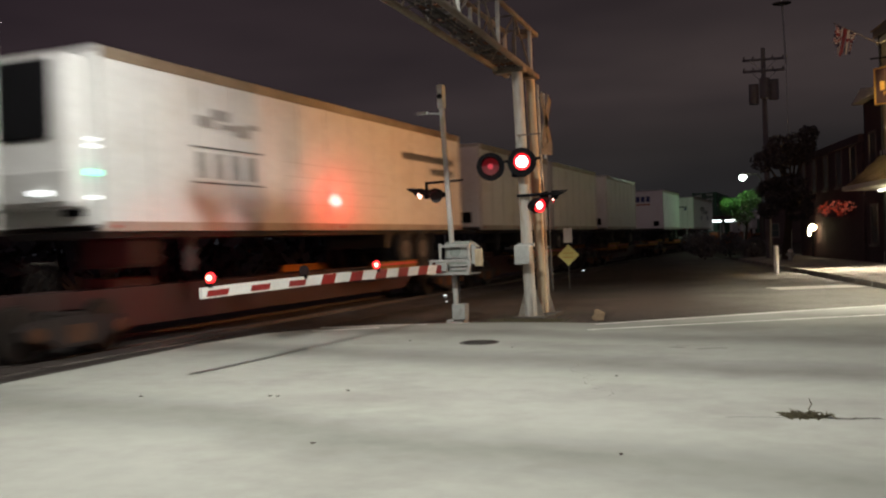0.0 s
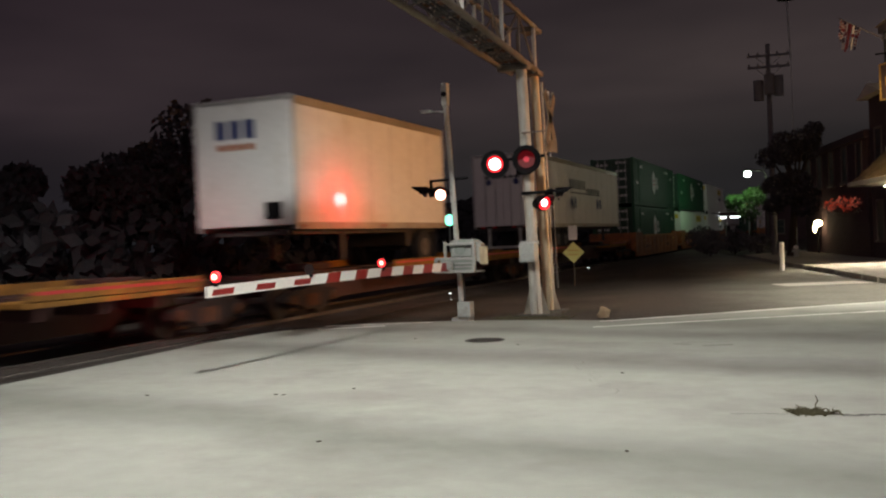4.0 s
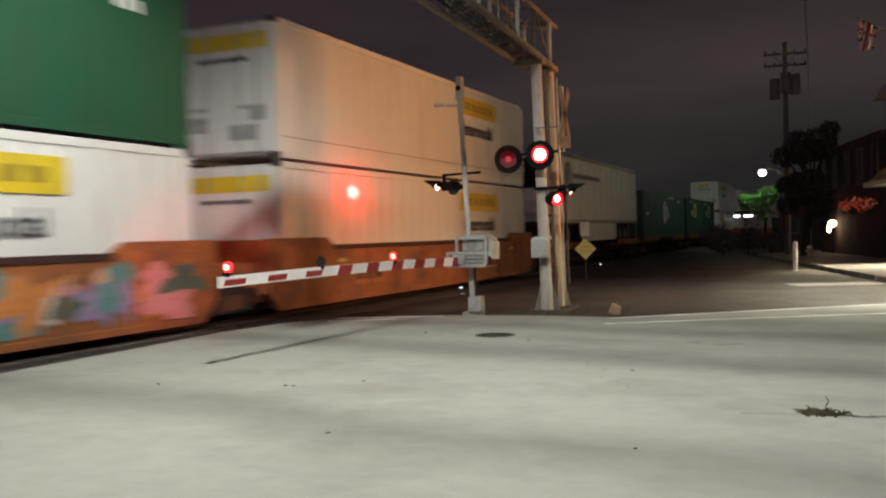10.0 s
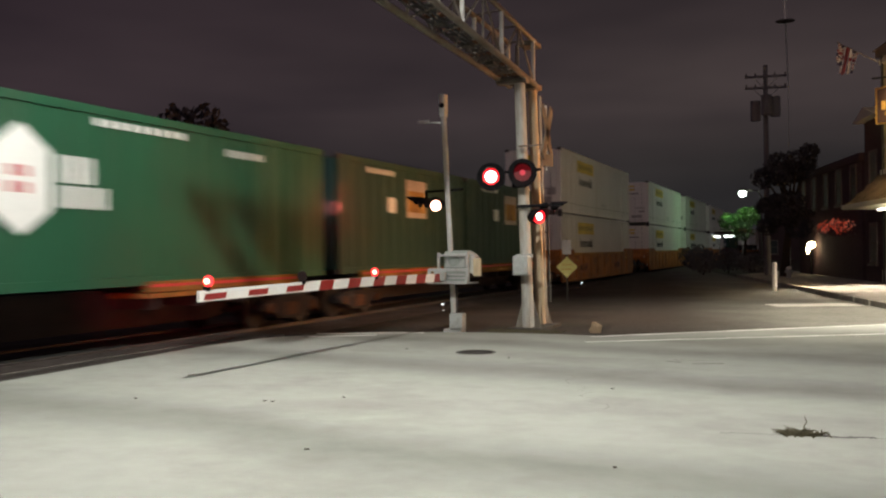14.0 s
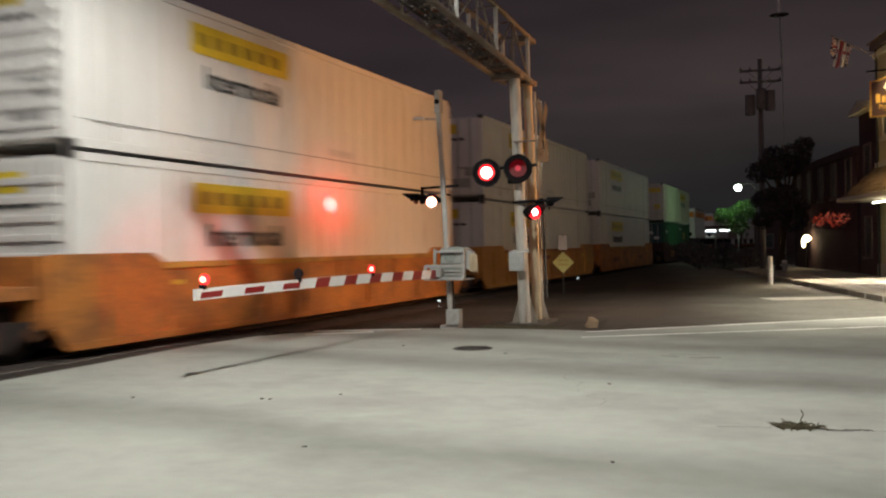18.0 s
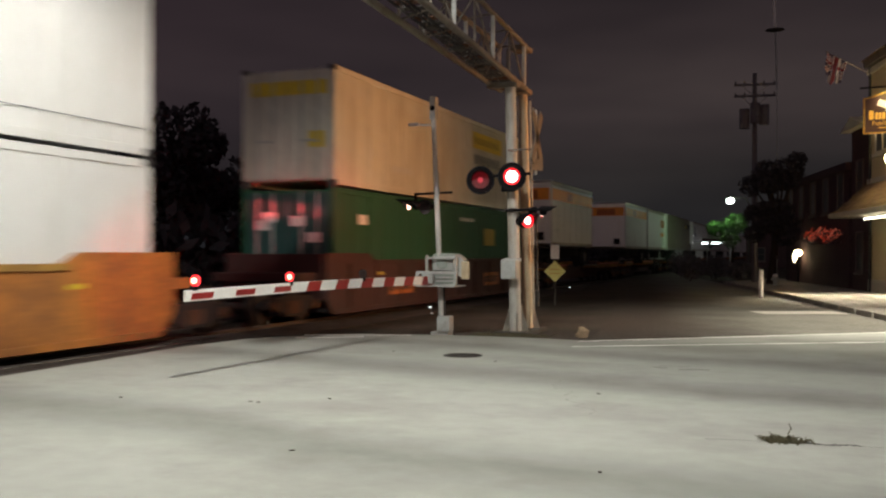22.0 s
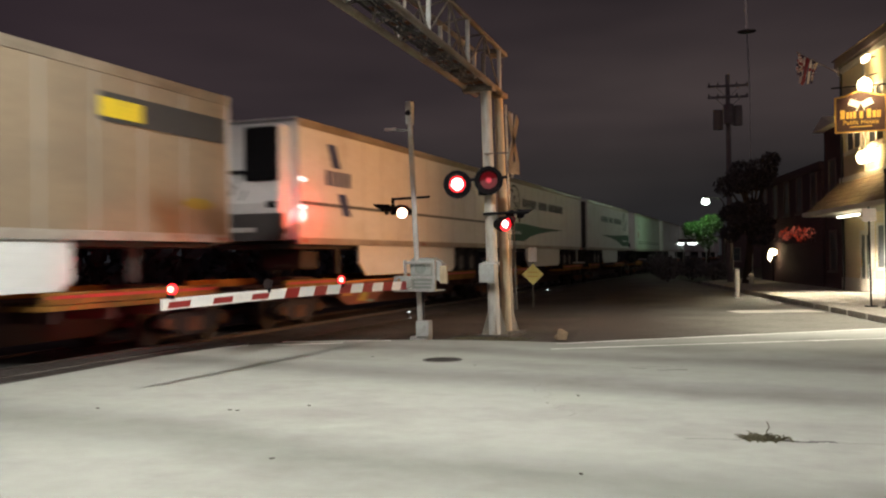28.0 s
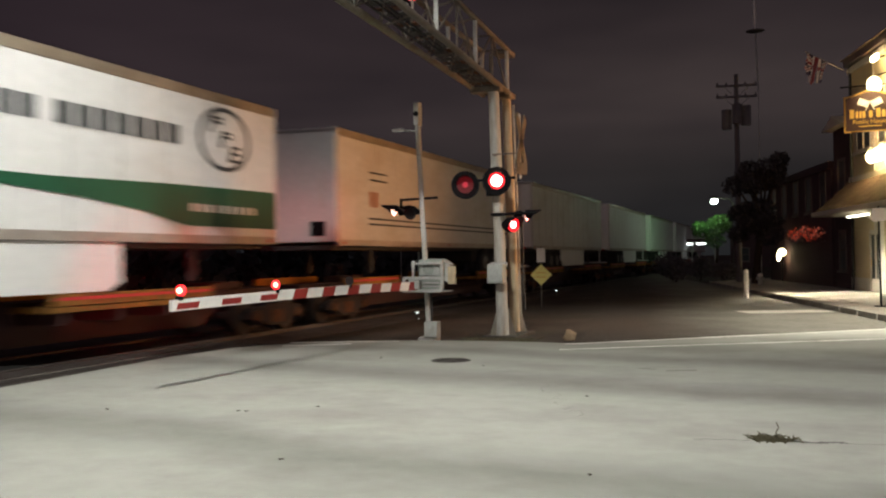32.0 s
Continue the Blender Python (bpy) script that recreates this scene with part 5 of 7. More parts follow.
def neighbour(place, size, turn, wall_m, label, cols, rows, roof, first=1.6, roof_m="shingle"):
    """A plain old street building with brick front windows and a roof."""
    b = thing("street_building", place, label, "building", "dark buildings along the street", turn=turn)
    w, d, h = size
    part("wall", boxes((0, w, -d, 0, 0, h)), wall_m, b)
    if roof:
        bm = bmesh.new()
        side_prism(bm, [(-d - 0.4, h), (0.4, h), (-d / 2, h + roof)], -0.4, w + 0.4)
        part("roof", bm, roof_m, b)
    else:
        part("parapet", boxes((-0.15, w + 0.1, -d - 0.1, 0.1, h, h + 0.35), bevel=0.03), wall_m, b)
    for i in range(cols):
        for j in range(rows):
            y, z = -d + (i + 0.5) * d / cols, first + j * 3.0
            win = new("window")
            win.parent = b
            win.location = (0, y, z)
            part("pane", boxes((-0.012, 0, -0.42, 0.42, -0.75, 0.75)), "glass", win)
            part("window_frame", boxes((-0.05, 0, -0.52, -0.42, -0.85, 0.85), (-0.05, 0, 0.42, 0.52, -0.85, 0.85), (-0.05, 0, -0.52, 0.52, 0.75, 0.85),
                                       (-0.05, 0, -0.52, 0.52, -0.85, -0.75), (-0.04, 0, -0.42, 0.42, -0.03, 0.03)), "dark_trim", win)
            part("window_sill", boxes((-0.12, 0, -0.6, 0.6, -0.95, -0.85), bevel=0.01), "dark_trim", win)
    return b


# the narrow house's roof is pale to paint in the lamplight on its eave
neighbour((1.95, 43.35, 0.13), (9, 2.5, 6.75), FAC, "dark_wall", "narrow dim brick house beside the pub", 1, 2, 0.5, 1.6, "pub_trim")
neighbour((-0.90, 56.4, 0.10), (10, 12.9, 5.2), FAC, "dark_wall", "unlit low brick building down the street", 5, 1, 0, 4.3)
neighbour((-6.5, 118.0, 0.0), (14, 14.0, 4.2), FAC + 70, "dark_wall", "low dark building far down the street", 4, 1, 0)


def sign_stand():
    s = thing("street_sign", (2.39, 27.84, 0.13), "thin black sign post with a small pale board", "sign")
    part("post", rods(((0, 0, 0), (-0.03, 0, 2.75), 0.028), n=8), "black", s)
    part("board", boxes((-0.20, 0.16, -0.045, -0.03, 2.34, 2.70), bevel=0.02), "galv", s)
    part("foot", boxes((-0.16, 0.16, -0.16, 0.16, 0.0, 0.03), bevel=0.01), "black", s)
    p = thing("awning_post", (2.71, 27.14, 0.13), "thin black iron post on the pavement edge", "post")
    part("shaft", rods(((0, 0, 0), (0.02, 0, 3.6), 0.035), n=8), "black", p)
    part("foot", boxes((-0.12, 0.12, -0.12, 0.12, 0.0, 0.04), bevel=0.01), "black", p)
    part("finial", rods(((0.02, 0, 3.6), (0.02, 0, 3.72), 0.05), n=8), "black", p)


sign_stand()


# ---- poles, wires, lamps, trees ----
def utility_pole(place, h, label, arms=2, lean=0):
    u = thing("utility_pole", place, label, "utility pole", "poles along the street", turn=8)
    bm = bmesh.new()
    rod(bm, (0, 0, -0.2), (lean, 0, h), 0.17, 0.11, n=12)
    part("pole", bm, "pole_wood", u)
    for k in range(arms):
        z = h - 0.62 - k * 0.60
        part("crossarm", boxes((lean - 1.05, lean + 1.05, -0.16, -0.05, z - 0.06, z + 0.06), bevel=0.01), "pole_wood", u)
        for s in (-1, 1):
            part("arm_brace", rods(((lean, -0.08, z - 0.65), (lean + s * 0.7, -0.1, z), 0.02), n=6), "galv", u)
        for x in (-0.98, -0.52, 0.46, 0.98):
            bm = bmesh.new()
            rod(bm, (lean + x, -0.1, z + 0.06), (lean + x, -0.1, z + 0.19), 0.05, 0.03, n=8)
            part("insulator", bm, "iron", u)
    for k, (x, z) in enumerate(((-0.52, h - 2.95), (0.48, h - 2.75), (0.0, h - 2.7))):
        bm = bmesh.new()
        rod(bm, (lean + x, -0.32 if k == 2 else 0, z), (lean + x, -0.32 if k == 2 else 0, z + 1.05), 0.26, n=16)
        part("transformer", bm, "pole_wood", u, "dull dark cylindrical transformer")
    return u


# its crossarm stands high against the sky
utility_pole((-2.42, 52.0, 0), 11.3, "tall dark wooden utility pole with crossarms and transformers", 2)


def guy_mast():
    g = thing("lamp_pole", (-1.39, 56.0, 0.0), "slender grey mast standing behind the utility pole", "mast")
    part("shaft", rods(((0, 0, -0.05), (0, 0, 11.0), 0.022), n=8), "grey_box", g)
    part("shaft", rods(((0, 0, 11.0), (-0.1, 0, 14.3), 0.05), n=8), "grey_box", g)
    bm = bmesh.new()
    ball(bm, (-0.12, 0, 14.46), 0.55, 2, (1.0, 0.6, 0.22))
    part("drum", bm, "iron", g, "flat dark drum on the mast", True)
    part("tip", rods(((-0.12, 0, 14.5), (-0.3, 0, 22.0), 0.075), n=8), "white_paint", g, "pale upper length of the mast")


guy_mast()


def street_lamp_far():
    s = thing("street_lamp", (-3.75, 72.0, 0), "lit street lamp on a curved pole beside a small tree", "street lamp")
    bm = rods(((0, 0, -0.05), (0, 0, 5.4), 0.06), ((0, 0, 5.4), (-0.25, 0, 5.8), 0.04), ((-0.25, 0, 5.8), (-1.2, 0, 5.9), 0.04), n=10)
    part("pole", bm, "iron", s)
    bm = bmesh.new()
    ball(bm, (-1.3, 0, 5.86), 0.32, 2, (1, 1, 0.5))
    part("hood", bm, "iron", s)
    bm = bmesh.new()
    ball(bm, (-1.3, -0.1, 5.62), 0.26, 2, (1, 0.9, 0.95))
    part("globe", bm, "lamp_white", s, "bright white glass globe", True)


street_lamp_far()


def leaf_cloud(bm, centre, radius, n, size, squash=0.8):
    for i in range(n):
        d = Vector((random.gauss(0, 1), random.gauss(0, 1), random.gauss(0, 1))).normalized() * radius * random.uniform(0.35, 1.0) ** 0.6
        p = Vector(centre) + Vector((d.x, d.y, d.z * squash))
        a = Vector((random.gauss(0, 1), random.gauss(0, 1), random.gauss(0, 1))).normalized() * size * random.uniform(0.6, 1.3)
        b = a.cross(Vector((random.gauss(0, 1), random.gauss(0, 1), random.gauss(0, 1)))).normalized() * size * 0.55
        bm.faces.new([bm.verts.new(p - a), bm.verts.new(p + b), bm.verts.new(p + a), bm.verts.new(p - b)])


def tree(place, h, spread, n, size, leaf, label, blobs=7):
    t = thing("tree", place, label, "tree", "trees along the track")
    bm = bmesh.new()
    rod(bm, (0, 0, -0.1), (0.05 * h, 0, h * 0.45), h * 0.028, h * 0.018, n=9)
    part("trunk", bm, "bark", t)
    lv = bmesh.new()
    random.seed(int(abs(place[0]) * 10 + place[1] * 7))
    for k in range(blobs):
        a = k * 2.4
        c = Vector((math.cos(a) * spread * random.uniform(0.2, 0.75), math.sin(a) * spread * random.uniform(0.2, 0.75), h * random.uniform(0.32 if blobs > 10 else 0.5, 0.88)))
        bm = bmesh.new()
        rod(bm, (0.05 * h, 0, h * 0.4), c, h * 0.012, h * 0.004, n=6)
        part("limb", bm, "bark", t)
        leaf_cloud(lv, c, spread * (random.uniform(0.3, 0.55) if blobs < 20 else random.uniform(0.28, 0.42)), n // blobs, size)
    part("crown", lv, leaf, t)
    return t


tree((-5.2, 73.6, 0), 4.9, 1.8, 1900, 0.11, "leaf", "small green tree lit by a street lamp")
tree((-1.55, 49.3, 0.1), 7.5, 1.8, 6600, 0.11, "leaf_black", "dark narrow tree standing before the utility pole", 22)
rng = random.Random(4)
for i in range(34):
    y = 4 + i * 3.4
    x = -21.0 - rng.uniform(0, 6)
    h = rng.uniform(4.4, 5.6) if y < 27 else rng.uniform(5.6, 7.2) if y < 41 else rng.uniform(4.0, 5.2)
    tree((x, y, 0), h, h * 0.42, 3600, 0.19, "leaf_black", "tall dark tree standing beyond the track", 9)
bm = bmesh.new()
for i in range(110):
    leaf_cloud(bm, (-19.5 - rng.uniform(0, 4), 2 + i * 1.2, 1.5), rng.uniform(1.5, 2.4), 110, 0.36, 0.95)
solid("undergrowth", bm, "leaf_black", "dense dark undergrowth beyond the railway track", "undergrowth", "stuff")


def bush(place, r, leaf, label, n=500, size=0.08):
    b = thing("bush", place, label, "bush", "shrubs along the street")
    for k in range(4):
        bm = bmesh.new()
        rod(bm, (0, 0, -0.05), (random.uniform(-r, r) * 0.5, random.uniform(-r, r) * 0.5, r * 0.9), 0.03, 0.01, n=5)
        part("stem", bm, "bark", b)
    bm = bmesh.new()
    leaf_cloud(bm, (0, 0, r * 0.85), r, n, size, 0.75)
    part("leaves", bm, leaf, b)
    return b


def lit_vine():
    """Red foliage along the wall over the doorway; its light is painted as leaf glow."""
    v = thing("lit_vine", (0, 0, 0), "ragged vine on the dark wall with its red light painted as leaf glow", "vine")
    part("stem", rods(((1.45, 44.8, 2.35), (0.40, 49.6, 2.45), 0.03), n=6), "bark", v)
    rv = random.Random(11)
    for k in range(11):
        y = 44.9 + 4.6 * k / 10
        bm = bmesh.new()
        random.seed(k + 50)
        leaf_cloud(bm, (11.4 - 0.218 * y - 0.35 + rv.uniform(-0.1, 0.1), y, 2.50 + rv.uniform(-0.20, 0.22)), rv.uniform(0.20, 0.40), 34, 0.06, 0.8)
        part("leaf_clump", bm, "leaf_red" if k % 4 else "leaf_pink", v)["kind"] = "stuff"
        bm = bmesh.new()
        leaf_cloud(bm, (11.4 - 0.218 * y - 0.25, y, 2.45), 0.5, 60, 0.07, 0.8)
        part("leaf_clump", bm, "leaf_dark", v)["kind"] = "stuff"


lit_vine()
for x, y, r in ((-6.3, 57, 0.9), (-5.2, 61, 1.0), (-7.2, 63, 1.1), (-3.4, 55.5, 0.8), (-8.3, 70, 1.2)):
    bush((x, y, 0), r, "leaf_dark", "low dark shrub at the street edge", 420, 0.12)


def small_lights():
    """Lit windows and lamps far off."""
    for place, size, m, label in (((-0.25, 52.0, 1.70), (0.44, 0.36), "lamp_warm", "bright warm doorway lamp far down the street"),
                                  ((-2.02, 78.0, 2.21), (0.22, 0.24), "lamp_far", "tiny distant white lamp"),):
        t = thing("wall_lamp", place, label, "lamp", "lamps down the street")
        bm = bmesh.new()
        ball(bm, (0, 0, 0), 1.0, 2, (size[0] / 2, 0.15, size[1] / 2))
        if size[0] > 0.3:
            ball(bm, (-0.16, 0.02, -0.24), 1.0, 2, (0.10, 0.12, 0.24))
        part("globe", bm, m, t, "", True)
        part("bracket", rods(((0, 0.1, 0), (0, 0.5, 0), 0.03), n=6), "black", t)
        part("post", rods(((0, 0.5, -place[2]), (0, 0.5, 0.2), 0.04), n=8), "black", t)
    f = thing("station_canopy", (-10.6, 108, 0), "low lit canopy with white tube lamps in the distance", "canopy")
    part("roof", boxes((-2.2, 3.2, -1.5, 1.5, 3.1, 3.4), bevel=0.05), "dark_wall", f)
    for x in (-2.0, 0.5, 3.0):
        part("post", rods(((x, 0, -0.1), (x, 0, 3.1), 0.07), n=8), "galv", f)
    for x in (-1.5, 0.1, 1.6):
        part("tube_lamp", boxes((x - 0.5, x + 0.6, -1.45, -1.3, 2.75, 2.95), bevel=0.02), "lamp_far", f)


small_lights()


# ---- the train ----
SPEED = 13.06
ROLLING = []                     # things of the train with their place along it


def rolling(name, u, label, category, group):
    """A thing of the train; u is where its leading end stands on the track at the start."""
    ob = new(name)
    ob.matrix_world = pose(TX, u, 0)
    tagged(ob, label, category, group)
    ROLLING.append((ob, u))
    return ob


def panel(parent, name, y0, y1, z0, z1, material, x=1.302, label=""):
    """A flat graphic on the side that faces the street."""
    return part(name, boxes((x, x + 0.004, y0, y1, z0, z1)), material, parent, label)


def letters(parent, y0, y1, z, h, n, material, x=1.302, fill=0.60):
    """Unreadable lettering as plain bars."""
    step = (y1 - y0) / n
    me = mesh_of(boxes((0, 0.004, 0, step * fill, -h / 2, h / 2)), "letter_bar", material)
    for i in range(n):
        ob = new("letter_bar", me)
        ob.parent = parent
        ob.location = (x, y0 + i * step, z)


def ring(parent, name, y, z, r, w, material, x=1.302, tall=1.0):
    bm = bmesh.new()
    n = 28
    a = [bm.verts.new((x, y + math.cos(6.2832 * i / n) * r, z + math.sin(6.2832 * i / n) * r * tall)) for i in range(n)]
    b = [bm.verts.new((x, y + math.cos(6.2832 * i / n) * (r - w), z + math.sin(6.2832 * i / n) * (r - w) * tall)) for i in range(n)]
    for i in range(n):
        bm.faces.new((a[i], a[(i + 1) % n], b[(i + 1) % n], b[i]))
    bmesh.ops.solidify(bm, geom=bm.faces[:], thickness=0.004)
    return part(name, bm, material, parent)


def tyre_pair(parent, y, x, z=1.45, r=0.50):
    """Twin tyres with their hub on one end of an axle."""
    w = new("wheel")
    w.parent = parent
    w.location = (x, y, z)
    s = 1 if x > 0 else -1
    bm = bmesh.new()
    for d in (0.0, -0.33):
        rod(bm, (s * (d + 0.05), 0, 0), (s * (d - 0.20), 0, 0), r, n=26)
    bmesh.ops.bevel(bm, geom=[e for e in bm.edges if len(e.link_faces) == 2 and abs(e.calc_face_angle(0)) > 1.2], offset=0.05, segments=2, affect="EDGES")
    part("tyre", bm, "tyre", w)
    bm = bmesh.new()
    rod(bm, (s * 0.0, 0, 0), (s * 0.06, 0, 0), r * 0.56, r * 0.50, n=20)
    rod(bm, (s * 0.05, 0, 0), (s * 0.11, 0, 0), r * 0.2, r * 0.16, n=12)
    part("rim", bm, "hub", w, "pale steel wheel hub")


def van(u, length, body, label, rear_leads, wheels, skirt=None, reefer=None, z0=1.98, z1=4.98, ends="trailer_white"):
    """A road semi-trailer riding on the train. wheels and skirt: metres from the leading end."""
    z1 = z1 if length > 10 else z1 - 0.05
    t = rolling("semi_trailer", u, label, "semi-trailer", "trailers on the train")
    part("body", boxes((-1.28, 1.28, 0.03, length - 0.03, z0 + 0.14, z1 - 0.10), bevel=0.02), body, t)
    part("roof", boxes((-1.27, 1.27, 0.02, length - 0.02, z1 - 0.05, z1), bevel=0.015), "trailer_grey", t)
    for s in (-1, 1):
        part("top_rail", boxes((s * 1.27, s * 1.30, 0, length, z1 - 0.20, z1 - 0.01), bevel=0.008), "roof_rail", t, "dull brownish aluminium top rail")
        part("bottom_rail", boxes((s * 1.26, s * 1.30, 0, length, z0, z0 + 0.16), bevel=0.008), "lower_rail", t)
    for y in (0.0, length):
        y0, y1 = (y, y + 0.06) if y == 0 else (y - 0.06, y)
        part("corner_post", boxes((1.22, 1.305, y0, y1, z0, z1), bevel=0.008), "trailer_grey", t)
        part("corner_post", boxes((-1.305, -1.22, y0, y1, z0, z1), bevel=0.008), "trailer_grey", t)
    # seams of the side sheets
    sm = bmesh.new()
    k = 1.22
    while k < length - 0.4:
        box(sm, 1.28, 1.288, k - 0.012, k + 0.012, z0 + 0.16, z1 - 0.2)
        k += 1.22
    part("sheet_seams", sm, "trailer_grey", t)
    # marker lamps and reflective tape
    for y in (0.3, length / 2, length - 0.3):
        part("marker_lamp", boxes((1.30, 1.32, y - 0.05, y + 0.05, z0 + 0.05, z0 + 0.10)), "marker_red", t)
    # underframe
    part("floor_frame", boxes((-1.0, 1.0, 0.2, length - 0.2, z0 - 0.10, z0 + 0.02)), "steel_frame", t)
    for wy in wheels:
        for x in (1.12, -1.12):
            tyre_pair(t, wy, x)
        part("axle", rods(((-1.0, wy, 1.45), (1.0, wy, 1.45), 0.07), n=8), "steel_frame", t)
    if wheels:
        part("suspension", boxes((-0.9, 0.9, min(wheels) - 0.7, max(wheels) + 0.7, 1.5, z0 - 0.05), bevel=0.03), "steel_frame", t)
        my = wheels[0] - 0.75 if rear_leads else wheels[-1] + 0.75
        for x in (-0.9, 0.9):
            part("mud_flap", boxes((x - 0.3, x + 0.3, my, my + 0.02, 1.05, 1.9)), "tyre", t)
    # landing legs
    ly = 2.6 if not rear_leads else length - 2.6
    for x in (0.95, -0.95):
        part("landing_leg", boxes((x - 0.07, x + 0.07, ly - 0.07, ly + 0.07, 1.25, z0), bevel=0.01), "steel_frame", t)
    if skirt:
        bm = bmesh.new()
        a, b = skirt
        side_prism(bm, [(a, z0), (b, z0), (b, 1.30), (b - 0.3, 1.16), (a + 0.5, 1.16), (a, 1.5)], 1.20, 1.24)
        part("side_skirt", bm, "trailer_white", t, "pale aerodynamic side skirt")
    # leading end
    if rear_leads:
        for x0, x1 in ((-1.20, -0.01), (0.01, 1.20)):
            part("rear_door", boxes((x0, x1, -0.02, 0.04, z0 + 0.1, z1 - 0.12), bevel=0.01), ends, t)
        for x in (-0.75, -0.32, 0.32, 0.75):
            part("lock_rod", rods(((x, -0.05, z0 + 0.1), (x, -0.05, z1 - 0.15), 0.018), n=6), "galv", t)
        for x in (-0.9, -0.4, 0.4, 0.9):
            part("tail_lamp", boxes((x - 0.08, x + 0.08, -0.03, -0.01, z0 + 0.02, z0 + 0.10)), "marker_red", t)
        part("bumper_bar", boxes((-1.1, 1.1, -0.03, 0.05, 1.18, 1.28), (-0.7, -0.6, -0.02, 0.04, 1.2, 2.0), (0.6, 0.7, -0.02, 0.04, 1.2, 2.0)), "galv", t)
    else:
        part("front_wall", boxes((-1.24, 1.24, -0.03, 0.05, z0 + 0.1, z1 - 0.1), bevel=0.03), ends, t)
        part("air_coupling", boxes((0.55, 0.95, -0.09, -0.02, z0 + 0.25, z0 + 0.62), bevel=0.02), "black", t)
        part("nose_lamp", boxes((-0.9, -0.8, -0.05, -0.02, z0 + 0.3, z0 + 0.36), (0.2, 0.3, -0.05, -0.02, z0 + 0.7, z0 + 0.76)), "white_ink", t)
        if reefer:
            r = new("cooling_unit")
            r.parent = t
            part("casing", boxes((-1.10, 1.10, -0.48, -0.03, 2.35, 4.80), bevel=0.10), "trailer_white", r, "white refrigeration unit on the nose")
            part("grille", boxes((reefer[0], reefer[1], -0.53, -0.46, 3.45, 4.72), bevel=0.06), "black", r, "black air grille")
            part("lower_panel", boxes((-1.05, 1.05, -0.51, -0.47, 2.45, 2.95), bevel=0.02), "trailer_grey", r)
            part("fuel_tank", boxes((-0.6, 0.6, 1.4, 2.3, 1.35, z0 - 0.08), bevel=0.08), "steel_frame", r)
    # the trailing end
    part("end_wall", boxes((-1.24, 1.24, length - 0.05, length + 0.02, z0 + 0.1, z1 - 0.1), bevel=0.02), ends, t)
    return t


def box_container(u, length, body, z0, label, ends=None, height=2.9, name_group="containers on the train"):
    """A steel freight container with ribbed sides, corner posts and door gear on its leading end."""
    c = rolling("freight_container", u, label, "container", name_group)
    z1 = z0 + height
    part("body", boxes((-1.27, 1.27, 0.05, length - 0.05, z0 + 0.10, z1 - 0.06), bevel=0.01), body, c)
    rb = bmesh.new()
    k = 0.42
    while k < length - 0.3:
        side_prism(rb, [(k, z0 + 0.18), (k + 0.16, z0 + 0.18), (k + 0.16, z1 - 0.16), (k, z1 - 0.16)], 1.268, 1.283)
        k += 0.61
    part("side_ribs", rb, body, c)
    for s in (-1, 1):
        part("top_rail", boxes((s * 1.24, s * 1.30, 0, length, z1 - 0.14, z1), bevel=0.01), body, c)
        part("bottom_rail", boxes((s * 1.24, s * 1.30, 0, length, z0, z0 + 0.15), bevel=0.01), body, c)
        for y in (0.0, length):
            y0, y1 = (y, y + 0.14) if y == 0 else (y - 0.14, y)
            part("corner_post", boxes((s * 1.16, s * 1.303, y0, y1, z0, z1), bevel=0.012), body, c)
            for z in (z0, z1):
                zz = (z - (0.07 if z0 > 3 else 0), z + 0.12) if z == z0 else (z - 0.12, z)
                part("corner_casting", boxes((s * 1.13, s * 1.308, y0 - 0.004, y1 + 0.004, zz[0], zz[1] + 0.004), bevel=0.01), "steel_frame" if body != "green" else body, c)
    # lifting posts at the 40-foot marks
    if length > 14:
        for y in (1.95, length - 2.25):
            part("lift_post", boxes((1.255, 1.303, y, y + 0.30, z0, z1), bevel=0.008), body, c)
    e = ends or body
    part("door", boxes((-1.15, -0.01, -0.01, 0.06, z0 + 0.14, z1 - 0.12), bevel=0.01), e, c)
    part("door", boxes((0.01, 1.15, -0.01, 0.06, z0 + 0.14, z1 - 0.12), bevel=0.01), e, c)
    for x in (-0.85, -0.40, 0.40, 0.85):
        part("lock_rod", rods(((x, -0.03, z0 + 0.1), (x, -0.03, z1 - 0.1), 0.02), n=6), "galv", c)
    for x in (-0.62, 0.62):
        part("lock_handle", boxes((x - 0.25, x + 0.25, -0.06, -0.035, z0 + 1.05, z0 + 1.10)), "galv", c)
    part("end_wall", boxes((-1.15, 1.15, length - 0.06, length + 0.01, z0 + 0.14, z1 - 0.12), bevel=0.01), e, c)
    return c


